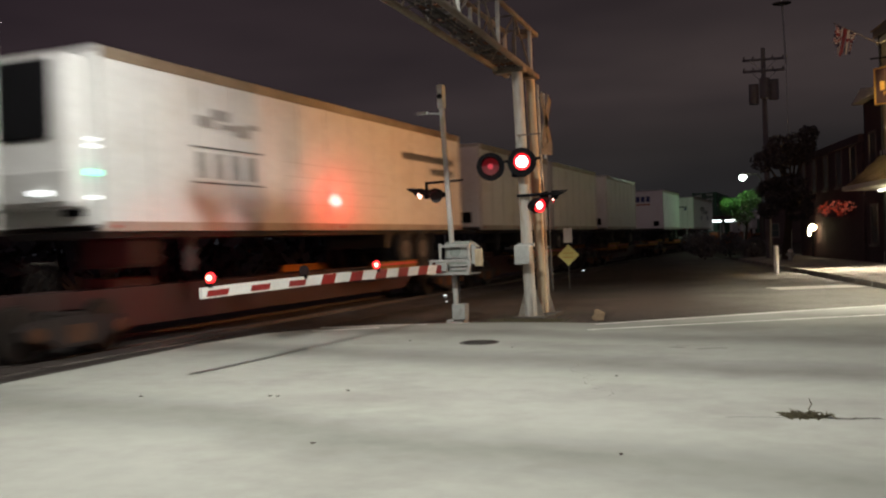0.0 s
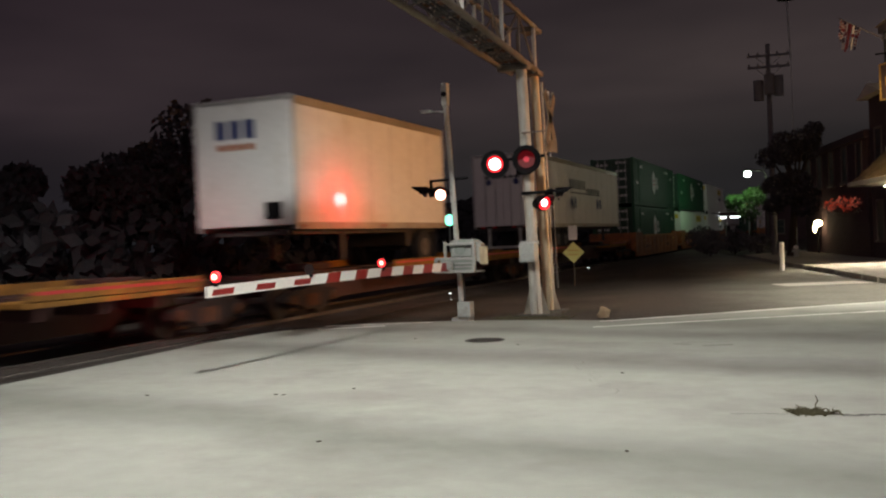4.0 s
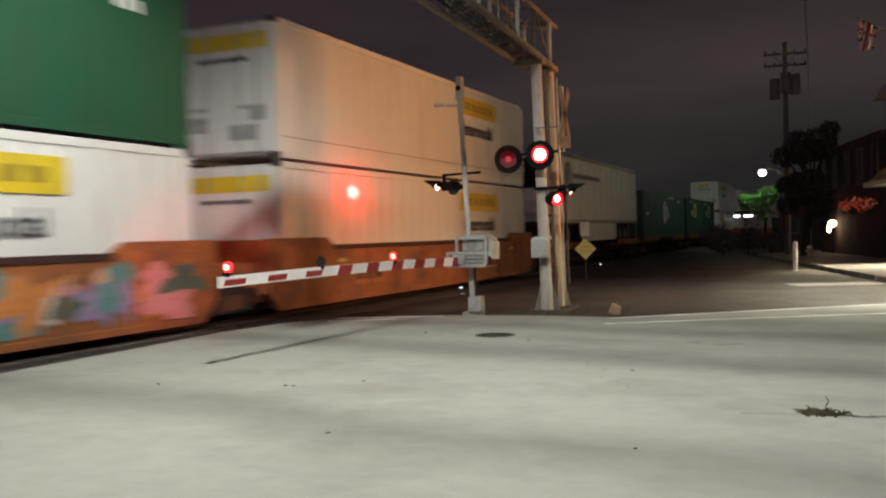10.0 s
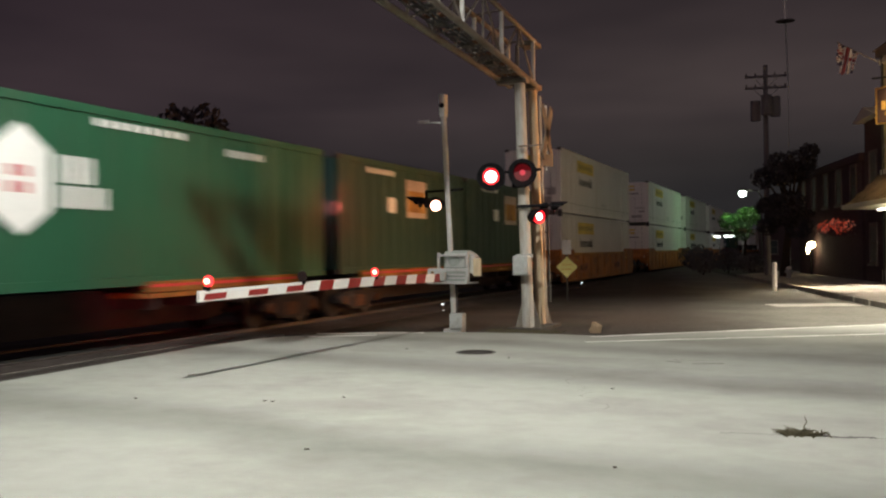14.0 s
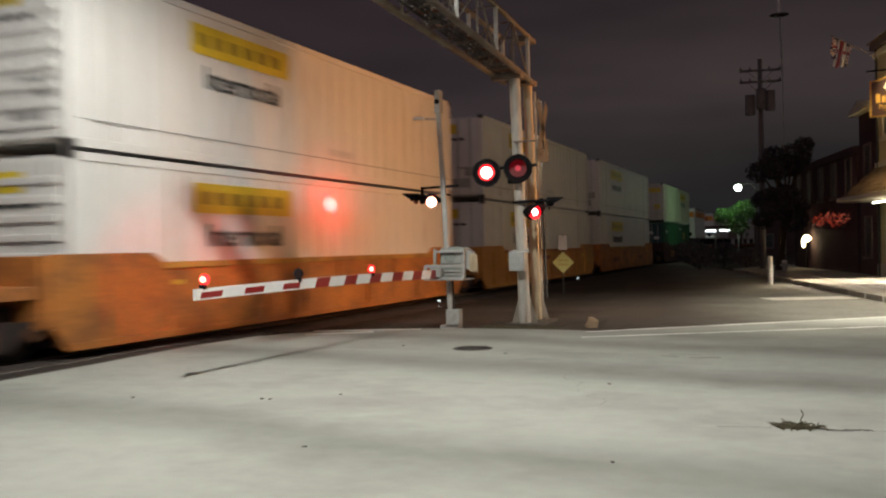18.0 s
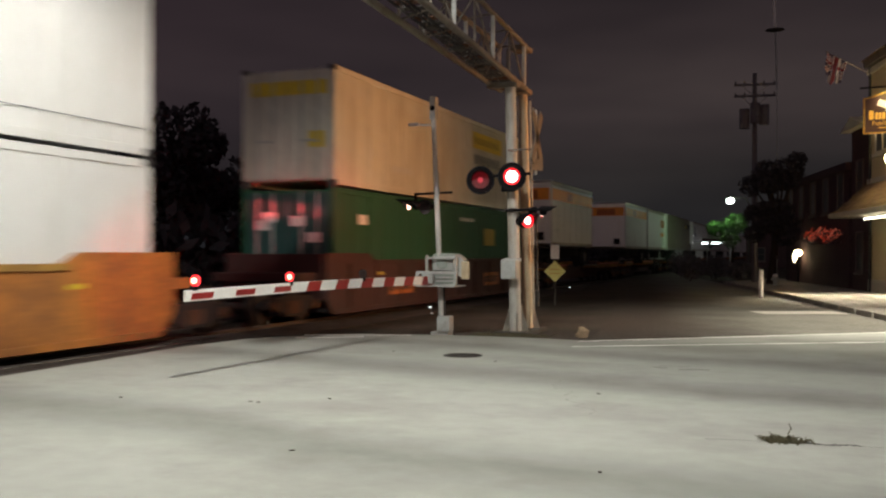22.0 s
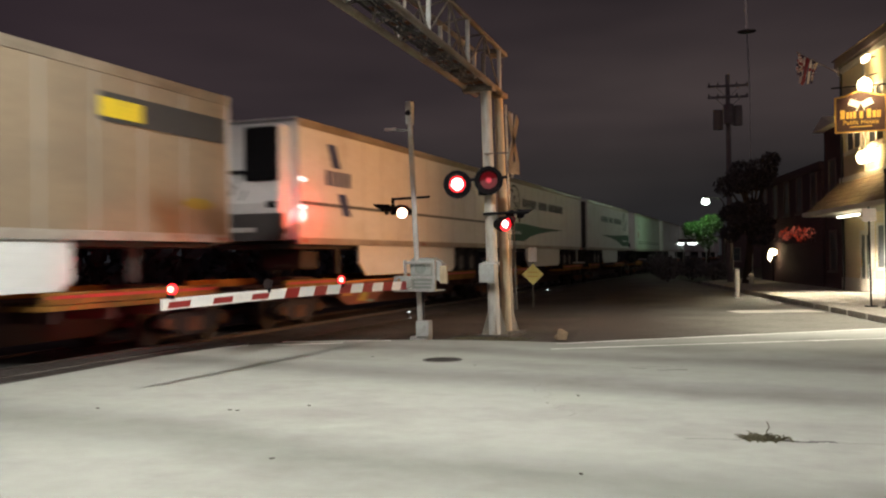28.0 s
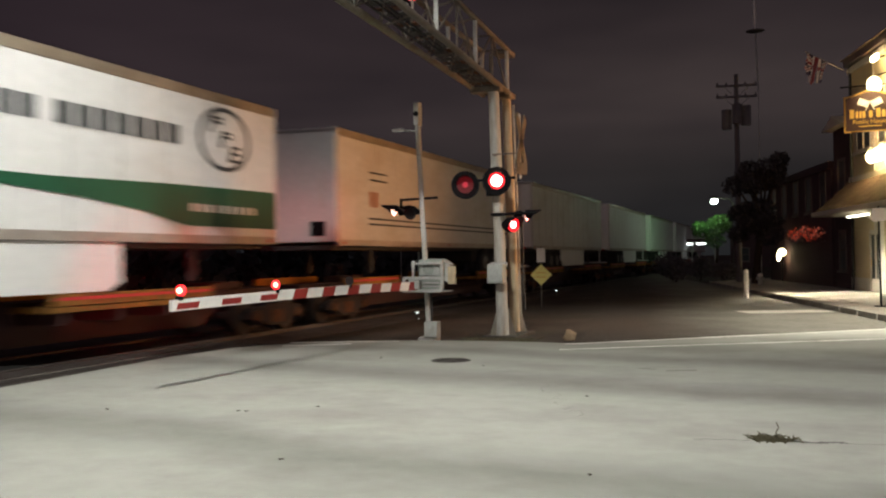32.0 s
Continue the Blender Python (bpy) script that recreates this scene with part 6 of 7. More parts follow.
def bogie(parent, y):
    """A two-axle truck: side frames, bolster, springs, axles with wheels."""
    b = new("bogie")
    b.parent = parent
    b.location = (0, y, 0)
    for s in (-1, 1):
        bm = bmesh.new()
        side_prism(bm, [(-1.15, 0.52), (-0.95, 0.62), (-0.35, 0.66), (0.35, 0.66), (0.95, 0.62), (1.15, 0.52), (1.1, 0.38), (0.7, 0.36), (0.42, 0.20), (-0.42, 0.20), (-0.7, 0.36), (-1.1, 0.38)],
                   s * 0.98, s * 1.12)
        part("side_frame", bm, "truck", b)
        bm = bmesh.new()
        for k in (-0.18, 0.0, 0.18):
            rod(bm, (s * 1.08, k, 0.26), (s * 1.08, k, 0.54), 0.07, n=10)
        part("spring", bm, "rust", b)
    for ay in (-0.89, 0.89):
        part("axle", rods(((-1.1, ay, 0.44), (1.1, ay, 0.44), 0.08), n=10), "truck", b)
        for s in (-1, 1):
            bm = bmesh.new()
            rod(bm, (s * 0.68, ay, 0.44), (s * 0.80, ay, 0.44), 0.415, n=28)
            rod(bm, (s * 0.64, ay, 0.44), (s * 0.68, ay, 0.44), 0.45, n=28)
            part("wheel", bm, "wheel_steel", b)
            bm = bmesh.new()
            rod(bm, (s * 1.10, ay, 0.44), (s * 1.20, ay, 0.44), 0.11, n=14)
            part("bearing_cap", bm, "rust", b)
    part("bolster", boxes((-1.0, 1.0, -0.2, 0.2, 0.42, 0.72), bevel=0.03), "truck", b)
    return b


def well_car(u, length, paint, label, marks="", lip="car_orange"):
    """One well unit under a container stack; u and length are those of its container."""
    w = rolling("well_car", u, label, "rail car", "rail cars of the train")
    lead, tail = -0.55, length + 0.55
    for s in (-1, 1):
        bm = bmesh.new()
        side_prism(bm, [(lead, 0.55), (lead + 0.35, 0.16), (tail - 0.35, 0.16), (tail, 0.55), (tail, 1.62), (tail - 2.3, 1.62), (tail - 2.7, 1.42), (lead + 2.7, 1.42), (lead + 2.3, 1.62), (lead, 1.62)],
                   s * 1.31, s * 1.40)
        part("side_sill", bm, paint, w, "tall worn side sill")
        part("top_chord", boxes((s * 1.30, s * 1.44, lead + 2.6, tail - 2.6, 1.34, 1.45), bevel=0.01), lip, w)
        part("bottom_chord", boxes((s * 1.29, s * 1.43, lead + 0.4, tail - 0.4, 0.14, 0.26), bevel=0.01), paint, w)
    k = lead + 1.2
    while k < tail - 1:
        part("sill_rib", boxes((1.40, 1.43, k - 0.04, k + 0.04, 0.25, 1.36)), paint, w)
        k += 1.55
    part("floor", boxes((-1.28, 1.28, lead + 0.3, tail - 0.3, 0.20, 0.29)), "truck", w)
    for y, d in ((lead, -1), (tail, 1)):
        part("end_platform", boxes((-1.15, 1.15, y - (0.9 if d < 0 else 0), y + (0.9 if d > 0 else 0), 0.95, 1.15), bevel=0.02), paint, w)
        part("drawbar", boxes((-0.2, 0.2, min(y, y + d * 1.5), max(y, y + d * 1.5), 0.60, 0.92), bevel=0.03), "truck", w)
        part("bulkhead", boxes((-1.3, 1.3, y - 0.06, y + 0.06, 0.5, 1.6), bevel=0.02), paint, w)
        part("grab_iron", rods(((1.36, y - d * 0.3, 0.7), (1.36, y - d * 0.3, 1.5), 0.015), n=6), "galv", w)
        bogie(w, y + d * 1.0)
    if "spray" in marks:
        rng = random.Random(u)
        for k in range(62):
            y = lead + 3.2 + k * 0.215 + rng.uniform(-0.3, 0.3)
            bm = bmesh.new()
            r = rng.uniform(0.45, 0.85)
            tall, wide = rng.uniform(0.5, 1.2), rng.uniform(0.4, 1.3)
            n = 22
            z = rng.uniform(0.52, 1.02)
            phase, lobes = rng.uniform(0, 6), rng.choice((2, 3, 5))
            pts = []
            for i in range(n):
                a = 6.2832 * i / n
                d = r * (0.72 + 0.28 * math.sin(lobes * a + phase) + 0.12 * math.sin(7 * a + 2 * phase))
                pts.append((y + math.cos(a) * d * wide, min(1.32, max(0.28, z + math.sin(a) * d * tall * 0.7))))
            side_prism(bm, pts, 1.401, 1.4035 + 0.0004 * k)
            part("paint_blot", bm, ("spray_violet", "spray_peach", "spray_green", "spray_pink", "spray_pale", "spray_orange", "spray_teal", "spray_violet", "spray_green", "spray_pink", "spray_orange")[(k * 5) % 11], w)
    if "stencil" in marks:
        for y0, y1 in ((3.0, 4.6), (length - 5.2, length - 3.6)):
            panel(w, "stencil_panel", y0, y1, 0.50, 0.95, "ink_orange", 1.405)
            letters(w, y0 + 0.1, y1 - 0.1, 0.72, 0.24, 3, "spray_black", 1.412)
    if "emblem" in marks:
        panel(w, "emblem_bar", 6.9, 8.25, 1.03, 1.18, "rust_ink", 1.405)
        for y0, y1 in ((6.95, 7.18), (7.42, 7.62), (7.85, 8.05), (8.42, 8.62)):
            panel(w, "emblem_post", y0, y1, 0.66, 1.03 if y0 < 8.2 else 1.16, "brown_ink", 1.405)
        panel(w, "emblem_foot", 8.30, 8.80, 0.64, 0.72, "brown_ink", 1.411)
    for y in (2.2, length - 2.0):
        panel(w, "reflector", y, y + 0.35, 1.05, 1.13, "yellow", 1.405)
    return w


def spine_car(u0, u1, label, decks, paint="car_red"):
    """One spine unit: a deep centre beam on two trucks with yellow side decks for the trailer wheels."""
    w = rolling("spine_car", u0, label, "rail car", "rail cars of the train")
    n = u1 - u0
    bm = bmesh.new()
    side_prism(bm, [(0.3, 0.78), (2.6, 0.70), (3.4, 0.30), (n - 3.4, 0.30), (n - 2.6, 0.70), (n - 0.3, 0.78), (n - 0.3, 1.0), (0.3, 1.0)], -0.38, 0.38)
    part("centre_beam", bm, paint, w, "deep rusty red centre beam")
    for a in (-0.25, n - 0.4):
        part("draft_gear", boxes((-0.22, 0.22, a, a + 0.65, 0.62, 0.92), bevel=0.02), "truck", w)
    for a, b in decks:
        for s in (-1, 1):
            part("wheel_deck", boxes((s * 0.55, s * 1.34, a, b, 0.86, 0.95), bevel=0.01), "deck_yellow", w)
            part("deck_edge", boxes((s * 1.30, s * 1.36, a, b, 0.96, 1.15), bevel=0.012), "deck_yellow", w, "worn yellow deck edge")
            part("edge_stripe", boxes((s * 1.36, s * 1.364, a + 0.1, b - 0.1, 1.05, 1.10)), "ink_red", w)
        k = a + 0.3
        while k < b:
            part("outrigger", boxes((-1.3, 1.3, k - 0.06, k + 0.06, 0.66, 0.86)), paint, w)
            k += 1.3
    for y in (1.6, n - 1.6):
        bogie(w, y)
    for y in (n * 0.5 - 6.2, n * 0.5 + 6.2):
        part("hitch_stand", boxes((-0.32, 0.32, y, y + 1.2, 1.0, 1.18), bevel=0.04), paint, w, "folded trailer hitch")
    bm = bmesh.new()
    for x in (0.9, 1.25):
        rod(bm, (x, 0.9, 0.5), (x, 0.9, 1.5), 0.018, n=6)
    rod(bm, (0.9, 0.9, 1.5), (1.25, 0.9, 1.5), 0.018, n=6)
    part("hand_rail", bm, "iron", w)
    return w


def stack_graphics(c, z0, y, ribbed=False, wide=False):
    """The yellow and grey panels of a white container, from y on its side, and those of its end."""
    panel(c, "yellow_panel", y, y + 3.4, z0 + 2.02, z0 + 2.58, "yellow")
    letters(c, y + 0.2, y + 3.2, z0 + 2.30, 0.24, 6, "ink_olive", 1.308)
    words("Intermodal", c, (1.304, y + 1.7, z0 + 1.58), 0.60, "ink_black", 90, 0.010)
    letters(c, y + 5.2, y + 6.4, z0 + 0.62, 0.16, 8, "trailer_grey", 1.303)
    panel(c, "pressed_line", 0.2, 16.0, z0 + 0.44, z0 + 0.455, "ink", 1.301)
    x0, x1 = (-1.12, 1.12) if wide else (-0.55, 0.35)
    part("end_panel", boxes((x0, x1, -0.022, -0.014, z0 + 2.28, z0 + 2.62)), "yellow", c)
    letters_end(c, -0.6, 0.7, z0 + 2.08, 0.09, 5, "ink_black")
    for x, z, w in ((-0.7, 0.75, 0.3), (0.5, 0.55, 0.35), (0.85, 0.95, 0.2)):
        part("grime_patch", boxes((x - w, x + w, -0.020, -0.012, z0 + z - 0.16, z0 + z + 0.16)), "ink_faded", c)
    if ribbed:
        for k in range(8):
            part("end_rib", boxes((-1.1, 1.1, -0.05, 0.0, z0 + 0.3 + k * 0.30, z0 + 0.42 + k * 0.30), bevel=0.012), "container_white", c)


def letters_end(parent, x0, x1, z, h, n, material):
    step = (x1 - x0) / n
    me = mesh_of(boxes((0, step * 0.75, -0.004, 0, -h / 2, h / 2)), "letter_bar", material)
    for i in range(n):
        ob = new("letter_bar", me)
        ob.parent = parent
        ob.location = (x0 + i * step, -0.03, z)


def hex_logo(c, y, z, s):
    """The white hexagon badge with pale lettering bars beside it."""
    bm = bmesh.new()
    pts = [(y - 0.55 * s, z - 0.45 * s), (y, z - 0.82 * s), (y + 0.55 * s, z - 0.45 * s), (y + 0.55 * s, z + 0.45 * s), (y, z + 0.82 * s), (y - 0.55 * s, z + 0.45 * s)]
    side_prism(bm, pts, 1.303, 1.308)
    part("badge", bm, "white_ink", c, "white hexagonal badge")
    letters(c, y - 0.22 * s, y + 0.22 * s, z + 0.12 * s, 0.16 * s, 2, "ink_red", 1.310)
    letters(c, y - 0.22 * s, y + 0.22 * s, z - 0.12 * s, 0.16 * s, 2, "ink_red", 1.310)
    letters(c, y + 0.72 * s, y + 1.5 * s, z + 0.2 * s, 0.42 * s, 4, "white_ink", 1.303)
    letters(c, y + 0.72 * s, y + 1.8 * s, z - 0.22 * s, 0.34 * s, 6, "white_ink", 1.303)


def build_train():
    W = 16.15
    # 1 white reefer trailer with a grey emblem
    t = van(11.6, 16.0, "trailer_white", "long white refrigerated trailer with faded grey lettering bars", False, (11.9, 13.1), None, (-1.06, 0.75))
    for k, (y0, y1, z0, z1) in enumerate(((2.50, 3.0, 3.92, 4.12), (2.9, 3.5, 4.08, 4.28), (3.2, 3.9, 3.92, 4.02), (3.7, 4.2, 3.82, 4.05), (4.1, 4.5, 4.0, 4.1))):
        panel(t, "emblem_stroke", y0, y1, z0, z1, "ink_faded", 1.303 + 0.0006 * k)
    panel(t, "emblem_bar", 2.3, 4.65, 3.52, 3.55, "ink", 1.303)
    letters(t, 2.45, 4.6, 3.20, 0.48, 4, "ink_faded")
    panel(t, "emblem_bar", 2.3, 4.65, 2.86, 2.89, "ink", 1.303)
    for z0, z1, m in ((2.88, 2.96, "green_glow"), (3.32, 3.36, "tail_glow"), (3.44, 3.47, "tail_glow"), (2.50, 2.54, "tail_glow")):
        part("clearance_lamp", boxes((1.08, 1.28, -0.07, -0.04, z0, z1)), m, t, "lit clearance lamp")
    part("clearance_lamp", boxes((0.35, 0.75, -0.56, -0.53, 2.56, 2.64)), "tail_glow", t, "lit clearance lamp")
    letters(t, 11.6, 15.4, 4.05, 0.20, 22, "ink")
    letters(t, 13.6, 15.4, 3.70, 0.20, 10, "ink")
    for z in (2.55, 2.85, 3.15, 3.45):
        panel(t, "pressed_line", 5.4, 10.6, z, z + 0.012, "trailer_grey", 1.300)
    spine_car(9.6, 28.4, "dark spine car with yellow wheel decks", ((11.4, 14.2),))
    # 2 pair of short trailers
    t = van(29.5, 8.55, "trailer_white", "short white trailer with an orange badge on its nose", False, (7.3,))
    part("badge", boxes((-0.55, 0.35, -0.045, -0.035, 3.95, 4.25)), "ink_orange", t)
    t = van(38.7, 8.5, "trailer_white", "short plain white trailer with streaks of dirt", True, (1.25,))
    letters(t, 0.9, 1.3, 3.6, 0.12, 3, "trailer_grey")
    spine_car(28.9, 48.0, "dark spine car with yellow wheel decks", ((5.8, 10.4), (9.2, 13.0)))
    # 3 lone short trailer
    t = van(49.75, 8.55, "trailer_white", "short white trailer with an orange badge on its nose", False, (7.3,))
    part("badge", boxes((-0.55, 0.35, -0.045, -0.035, 3.95, 4.25)), "ink_orange", t)
    spine_car(48.6, 68.2, "dark spine car with yellow wheel decks", ((1.0, 3.0), (3.4, 6.6), (13.5, 17.5)))
    # 4 short trailer with blue and orange nose lettering
    t = van(69.55, 8.5, "trailer_white", "short white trailer with blue and orange bars on its nose", False, (7.2,))
    letters_end(t, -0.72, 0.42, 4.25, 0.42, 3, "ink_blue")
    letters_end(t, -0.66, 0.36, 3.86, 0.14, 4, "ink_orange")
    spine_car(68.8, 86.6, "dark spine car with yellow wheel decks", ((5.4, 9.4), (12.4, 16.6)))
    # 5 trailer with black lettering bars and blue wheels of colour
    t = van(87.5, W, "trailer_white", "long white trailer with bold black lettering bars and blue dots", True, (3.8, 5.0))
    letters(t, 5.6, 8.6, 3.95, 0.42, 7, "ink_black")
    letters(t, 8.7, 11.6, 3.72, 0.22, 10, "ink_black")
    panel(t, "rule", 5.6, 11.7, 3.52, 3.58, "ink_black", 1.303)
    for y in (5.9, 6.5, 11.0, 11.6):
        bm = bmesh.new()
        ball(bm, (1.303, y, 3.10), 0.24, 2, (0.02, 1, 1.15))
        part("blue_dot", bm, "ink_blue", t)
    letters(t, 0.4, 2.6, 2.62, 0.10, 9, "trailer_grey")
    letters_end(t, -0.75, 0.75, 4.05, 0.12, 6, "ink_black")
    for x in (-0.6, 0.55):
        bm = bmesh.new()
        ball(bm, (x, -0.03, 3.85), 0.13, 2, (1, 0.05, 1))
        part("blue_dot", bm, "ink_blue", t)
    spine_car(86.7, 106.2, "dark spine car with yellow wheel decks", ((0.6, 7.4), (14.4, 18.6)))
    # 6-8 double stacks
    for u, top, low, marks, lip in ((108.4, "green", "green", "stencil", "car_orange"), (127.75, "green", "container_white", "spray", "car_red"),
                                    (146.7, "container_white", "container_white", "stencil", "car_red")):
        for body, z0 in ((low, 0.32), (top, 3.29)):
            if body == "green":
                c = box_container(u, W, "green", z0, "dark green freight container with a white hexagon badge", "dark_green")
                hex_logo(c, 7.3, z0 + 1.62, 1.0)
                letters(c, 0.9, 1.7, z0 + 1.4, 0.20, 3, "white_ink", 1.303)
                letters(c, 2.4, 3.2, z0 + 2.45, 0.16, 4, "white_ink", 1.303)
                letters(c, 12.0, 13.6, z0 + 2.55, 0.16, 9, "white_ink", 1.303)
                letters(c, 14.4, 15.1, z0 + 2.2, 0.20, 3, "white_ink", 1.303)
                for z in (0.5, 1.0, 1.5, 2.0, 2.5):
                    letters_end(c, -0.95, -0.2, z0 + z, 0.14, 3, "trailer_grey")
                    letters_end(c, 0.25, 0.95, z0 + z + 0.1, 0.13, 3, "trailer_grey")
            else:
                c = box_container(u, W, "container_white", z0, "white freight container with yellow and grey panels", "container_white")
                stack_graphics(c, z0, 9.9, False, True)
        well_car(u, W, "car_rust_orange", "orange well car carrying two stacked containers", marks, lip)
    # 9 white reefer trailer with a round emblem
    t = van(167.5, 15.95, "trailer_white", "long white refrigerated trailer with a round grey emblem", False, (12.0, 13.2), (3.6, 10.9), (-1.0, 0.85))
    ring(t, "round_emblem", 1.45, 4.02, 0.56, 0.14, "ink")
    letters(t, 1.15, 1.75, 4.05, 0.62, 2, "ink")
    letters(t, 2.25, 7.2, 4.05, 0.22, 24, "ink")
    letters(t, 0.7, 2.2, 3.25, 0.08, 8, "ink")
    spine_car(166.0, 184.2, "dark spine car with yellow wheel decks", ((2.0, 5.0), (12.2, 17.4)))
    # 10-12 green containers on flats
    c = box_container(185.4, W, "green", 1.08, "dark green freight container with a white hexagon badge", "dark_green")
    hex_logo(c, 7.4, 2.72, 1.0)
    letters(c, 8.9, 11.2, 3.72, 0.12, 9, "white_ink", 1.303)
    letters(c, 1.0, 1.8, 2.6, 0.20, 3, "white_ink", 1.303)
    letters(c, 12.4, 13.7, 3.55, 0.14, 8, "white_ink", 1.303)
    spine_car(184.4, 202.0, "dark flat spine car with yellow side rails", ((1.0, 6.0), (11.0, 16.0)), "truck")
    for u, ln in ((202.3, 8.4), (211.0, 8.4)):
        c = box_container(u, ln, "dark_green", 1.08, "dirty green short container with old stickers", "teal")
        panel(c, "sticker", 3.9, 5.3, 2.55, 3.6, "spray_pale", 1.304)
        panel(c, "sticker", 4.0, 5.2, 2.7, 3.3, "car_yellow", 1.309)
        letters(c, 1.5, 3.2, 3.70, 0.14, 8, "white_ink", 1.304)
        panel(c, "sticker", 2.7, 3.2, 2.65, 3.05, "white_ink", 1.304)
    spine_car(202.1, 221.0, "dark flat spine car with yellow side rails", ((1.2, 7.4), (9.0, 17.0)), "truck")
    # 13-16 white double stacks
    for u, marks, paint in ((223.0, "stencil", "car_orange"), (246.1, "", "car_orange"), (265.3, "emblem", "car_ochre"), (284.2, "stencil", "car_orange")):
        for z0 in (0.32, 3.29):
            c = box_container(u, W, "container_white", z0, "white freight container with yellow and grey panels", "container_white")
            stack_graphics(c, z0, 3.05, u == 246.1)
        well_car(u, W, paint, "worn orange well car carrying two stacked containers", marks, "car_yellow" if paint == "car_orange" else "car_orange")
    # 17 cream over green
    c = box_container(307.1, W, "container_cream", 3.29, "cream freight container with a yellow end panel", "container_cream")
    panel(c, "yellow_panel", 10.0, 13.2, 5.25, 5.82, "yellow", 1.304)
    letters(c, 10.2, 13.1, 4.88, 0.34, 8, "ink", 1.304)
    letters(c, 10.2, 13.0, 5.53, 0.24, 6, "ink_olive", 1.309)
    letters(c, 3.4, 4.8, 3.95, 0.16, 6, "trailer_grey", 1.304)
    part("end_panel", boxes((-1.05, 1.1, -0.022, -0.014, 5.5, 5.85)), "yellow", c)
    part("end_panel", boxes((0.6, 1.05, -0.022, -0.014, 4.2, 4.6)), "yellow", c)
    c = box_container(307.1, W, "green", 0.32, "green freight container with pale marks", "teal")
    panel(c, "sticker", 11.2, 12.4, 1.9, 2.5, "ink_olive", 1.304)
    panel(c, "sticker", 1.3, 1.8, 2.35, 2.6, "white_ink", 1.304)
    letters(c, 8.8, 10.2, 2.75, 0.12, 8, "white_ink", 1.304)
    for x, z in ((-0.7, 2.3), (-0.5, 2.5), (0.3, 2.4), (0.75, 2.0)):
        part("end_panel", boxes((x - 0.2, x + 0.2, -0.03, -0.024, z - 0.12, z + 0.12)), "trailer_grey", c)
    well_car(307.1, W, "car_red", "dark red well car carrying two stacked containers", "stencil", "car_red")
    # 18-20 short trailers with an orange band
    for u, rear, wheel in ((327.8, False, 7.3), (346.3, False, 7.3)):
        t = van(u, 8.55, "trailer_white", "short white trailer with an orange band round its top", rear, (wheel,))
        panel(t, "orange_band", 0.05, 8.5, 4.06, 4.60, "orange", 1.304)
        panel(t, "band_badge", 2.9, 3.9, 4.12, 4.52, "ink_orange", 1.310)
        part("orange_band", boxes((-1.2, 1.2, -0.044, -0.034, 4.06, 4.60)), "orange", t)
        part("band_badge", boxes((-0.55, 0.65, -0.052, -0.046, 4.1, 4.5)), "ink_orange", t)
        letters(t, 0.6, 1.4, 2.7, 0.1, 5, "trailer_grey")
    t = van(355.5, 8.5, "trailer_white", "short white trailer with an orange badge near its end", True, (1.25,))
    panel(t, "band_badge", 6.4, 8.3, 3.7, 4.3, "ink_orange", 1.304)
    panel(t, "band_badge", 6.3, 7.9, 3.0, 3.3, "orange", 1.304)
    spine_car(326.6, 345.2, "dark spine car with yellow wheel decks", ((0.8, 4.0), (11.0, 17.0)))
    spine_car(345.4, 364.6, "dark spine car with yellow wheel decks", ((0.6, 3.4), (7.6, 12.0)))
    # 21 plain grey trailer with a dark badge panel
    t = van(365.8, W, "trailer_alu", "long dull aluminium trailer with side skirts and a dark badge panel", True, (3.9, 5.0), (5.6, 11.7))
    panel(t, "dark_panel", 12.3, 16.0, 3.98, 4.48, "ink_black", 1.304)
    panel(t, "badge", 12.3, 13.4, 4.06, 4.38, "yellow", 1.309)
    bm = bmesh.new()
    side_prism(bm, [(15.06 + 0.5 * math.cos(0.3927 * i), 2.72 + 0.11 * math.sin(0.3927 * i)) for i in range(16)], 1.303, 1.307)
    part("oval_mark", bm, "ink_olive", t)
    spine_car(365.0, 382.6, "dark red spine car with yellow wheel decks", ((1.2, 6.8), (11.8, 16.4)))
    # 22 white reefer trailer with blue lettering bars
    t = van(384.85, W, "trailer_white", "long white refrigerated trailer with blue-grey lettering bars", False, (12.1, 13.3), (3.4, 11.2), (0.16, 1.04))
    for y, z0, z1 in ((1.48, 3.92, 4.50), (2.06, 2.72, 3.28)):
        bm = bmesh.new()
        side_prism(bm, [(y + 0.30, z0), (y + 0.76, z0), (y + 0.44, z1), (y, z1)], 1.303, 1.308)
        part("slant_mark", bm, "ink_blue", t)
    # its nose: a dividing band, a dark sill with a bar, a hatch, a small window and sprayed strokes
    part("nose_band", boxes((-0.95, 1.05, -0.535, -0.50, 3.62, 3.72), bevel=0.01), "black", t)
    part("nose_sill", boxes((-1.15, 1.15, -0.535, -0.45, 2.06, 2.70), bevel=0.02), "steel_frame", t, "dark grimy sill under the cooling unit")
    part("sill_bar", boxes((-0.95, 0.45, -0.575, -0.535, 2.26, 2.37), bevel=0.015), "galv", t)
    part("hatch", boxes((0.73, 0.99, -0.52, -0.47, 2.82, 2.98), bevel=0.01), "black", t)
    part("window", boxes((-0.52, -0.31, -0.50, -0.475, 4.16, 4.37), bevel=0.01), "black", t)
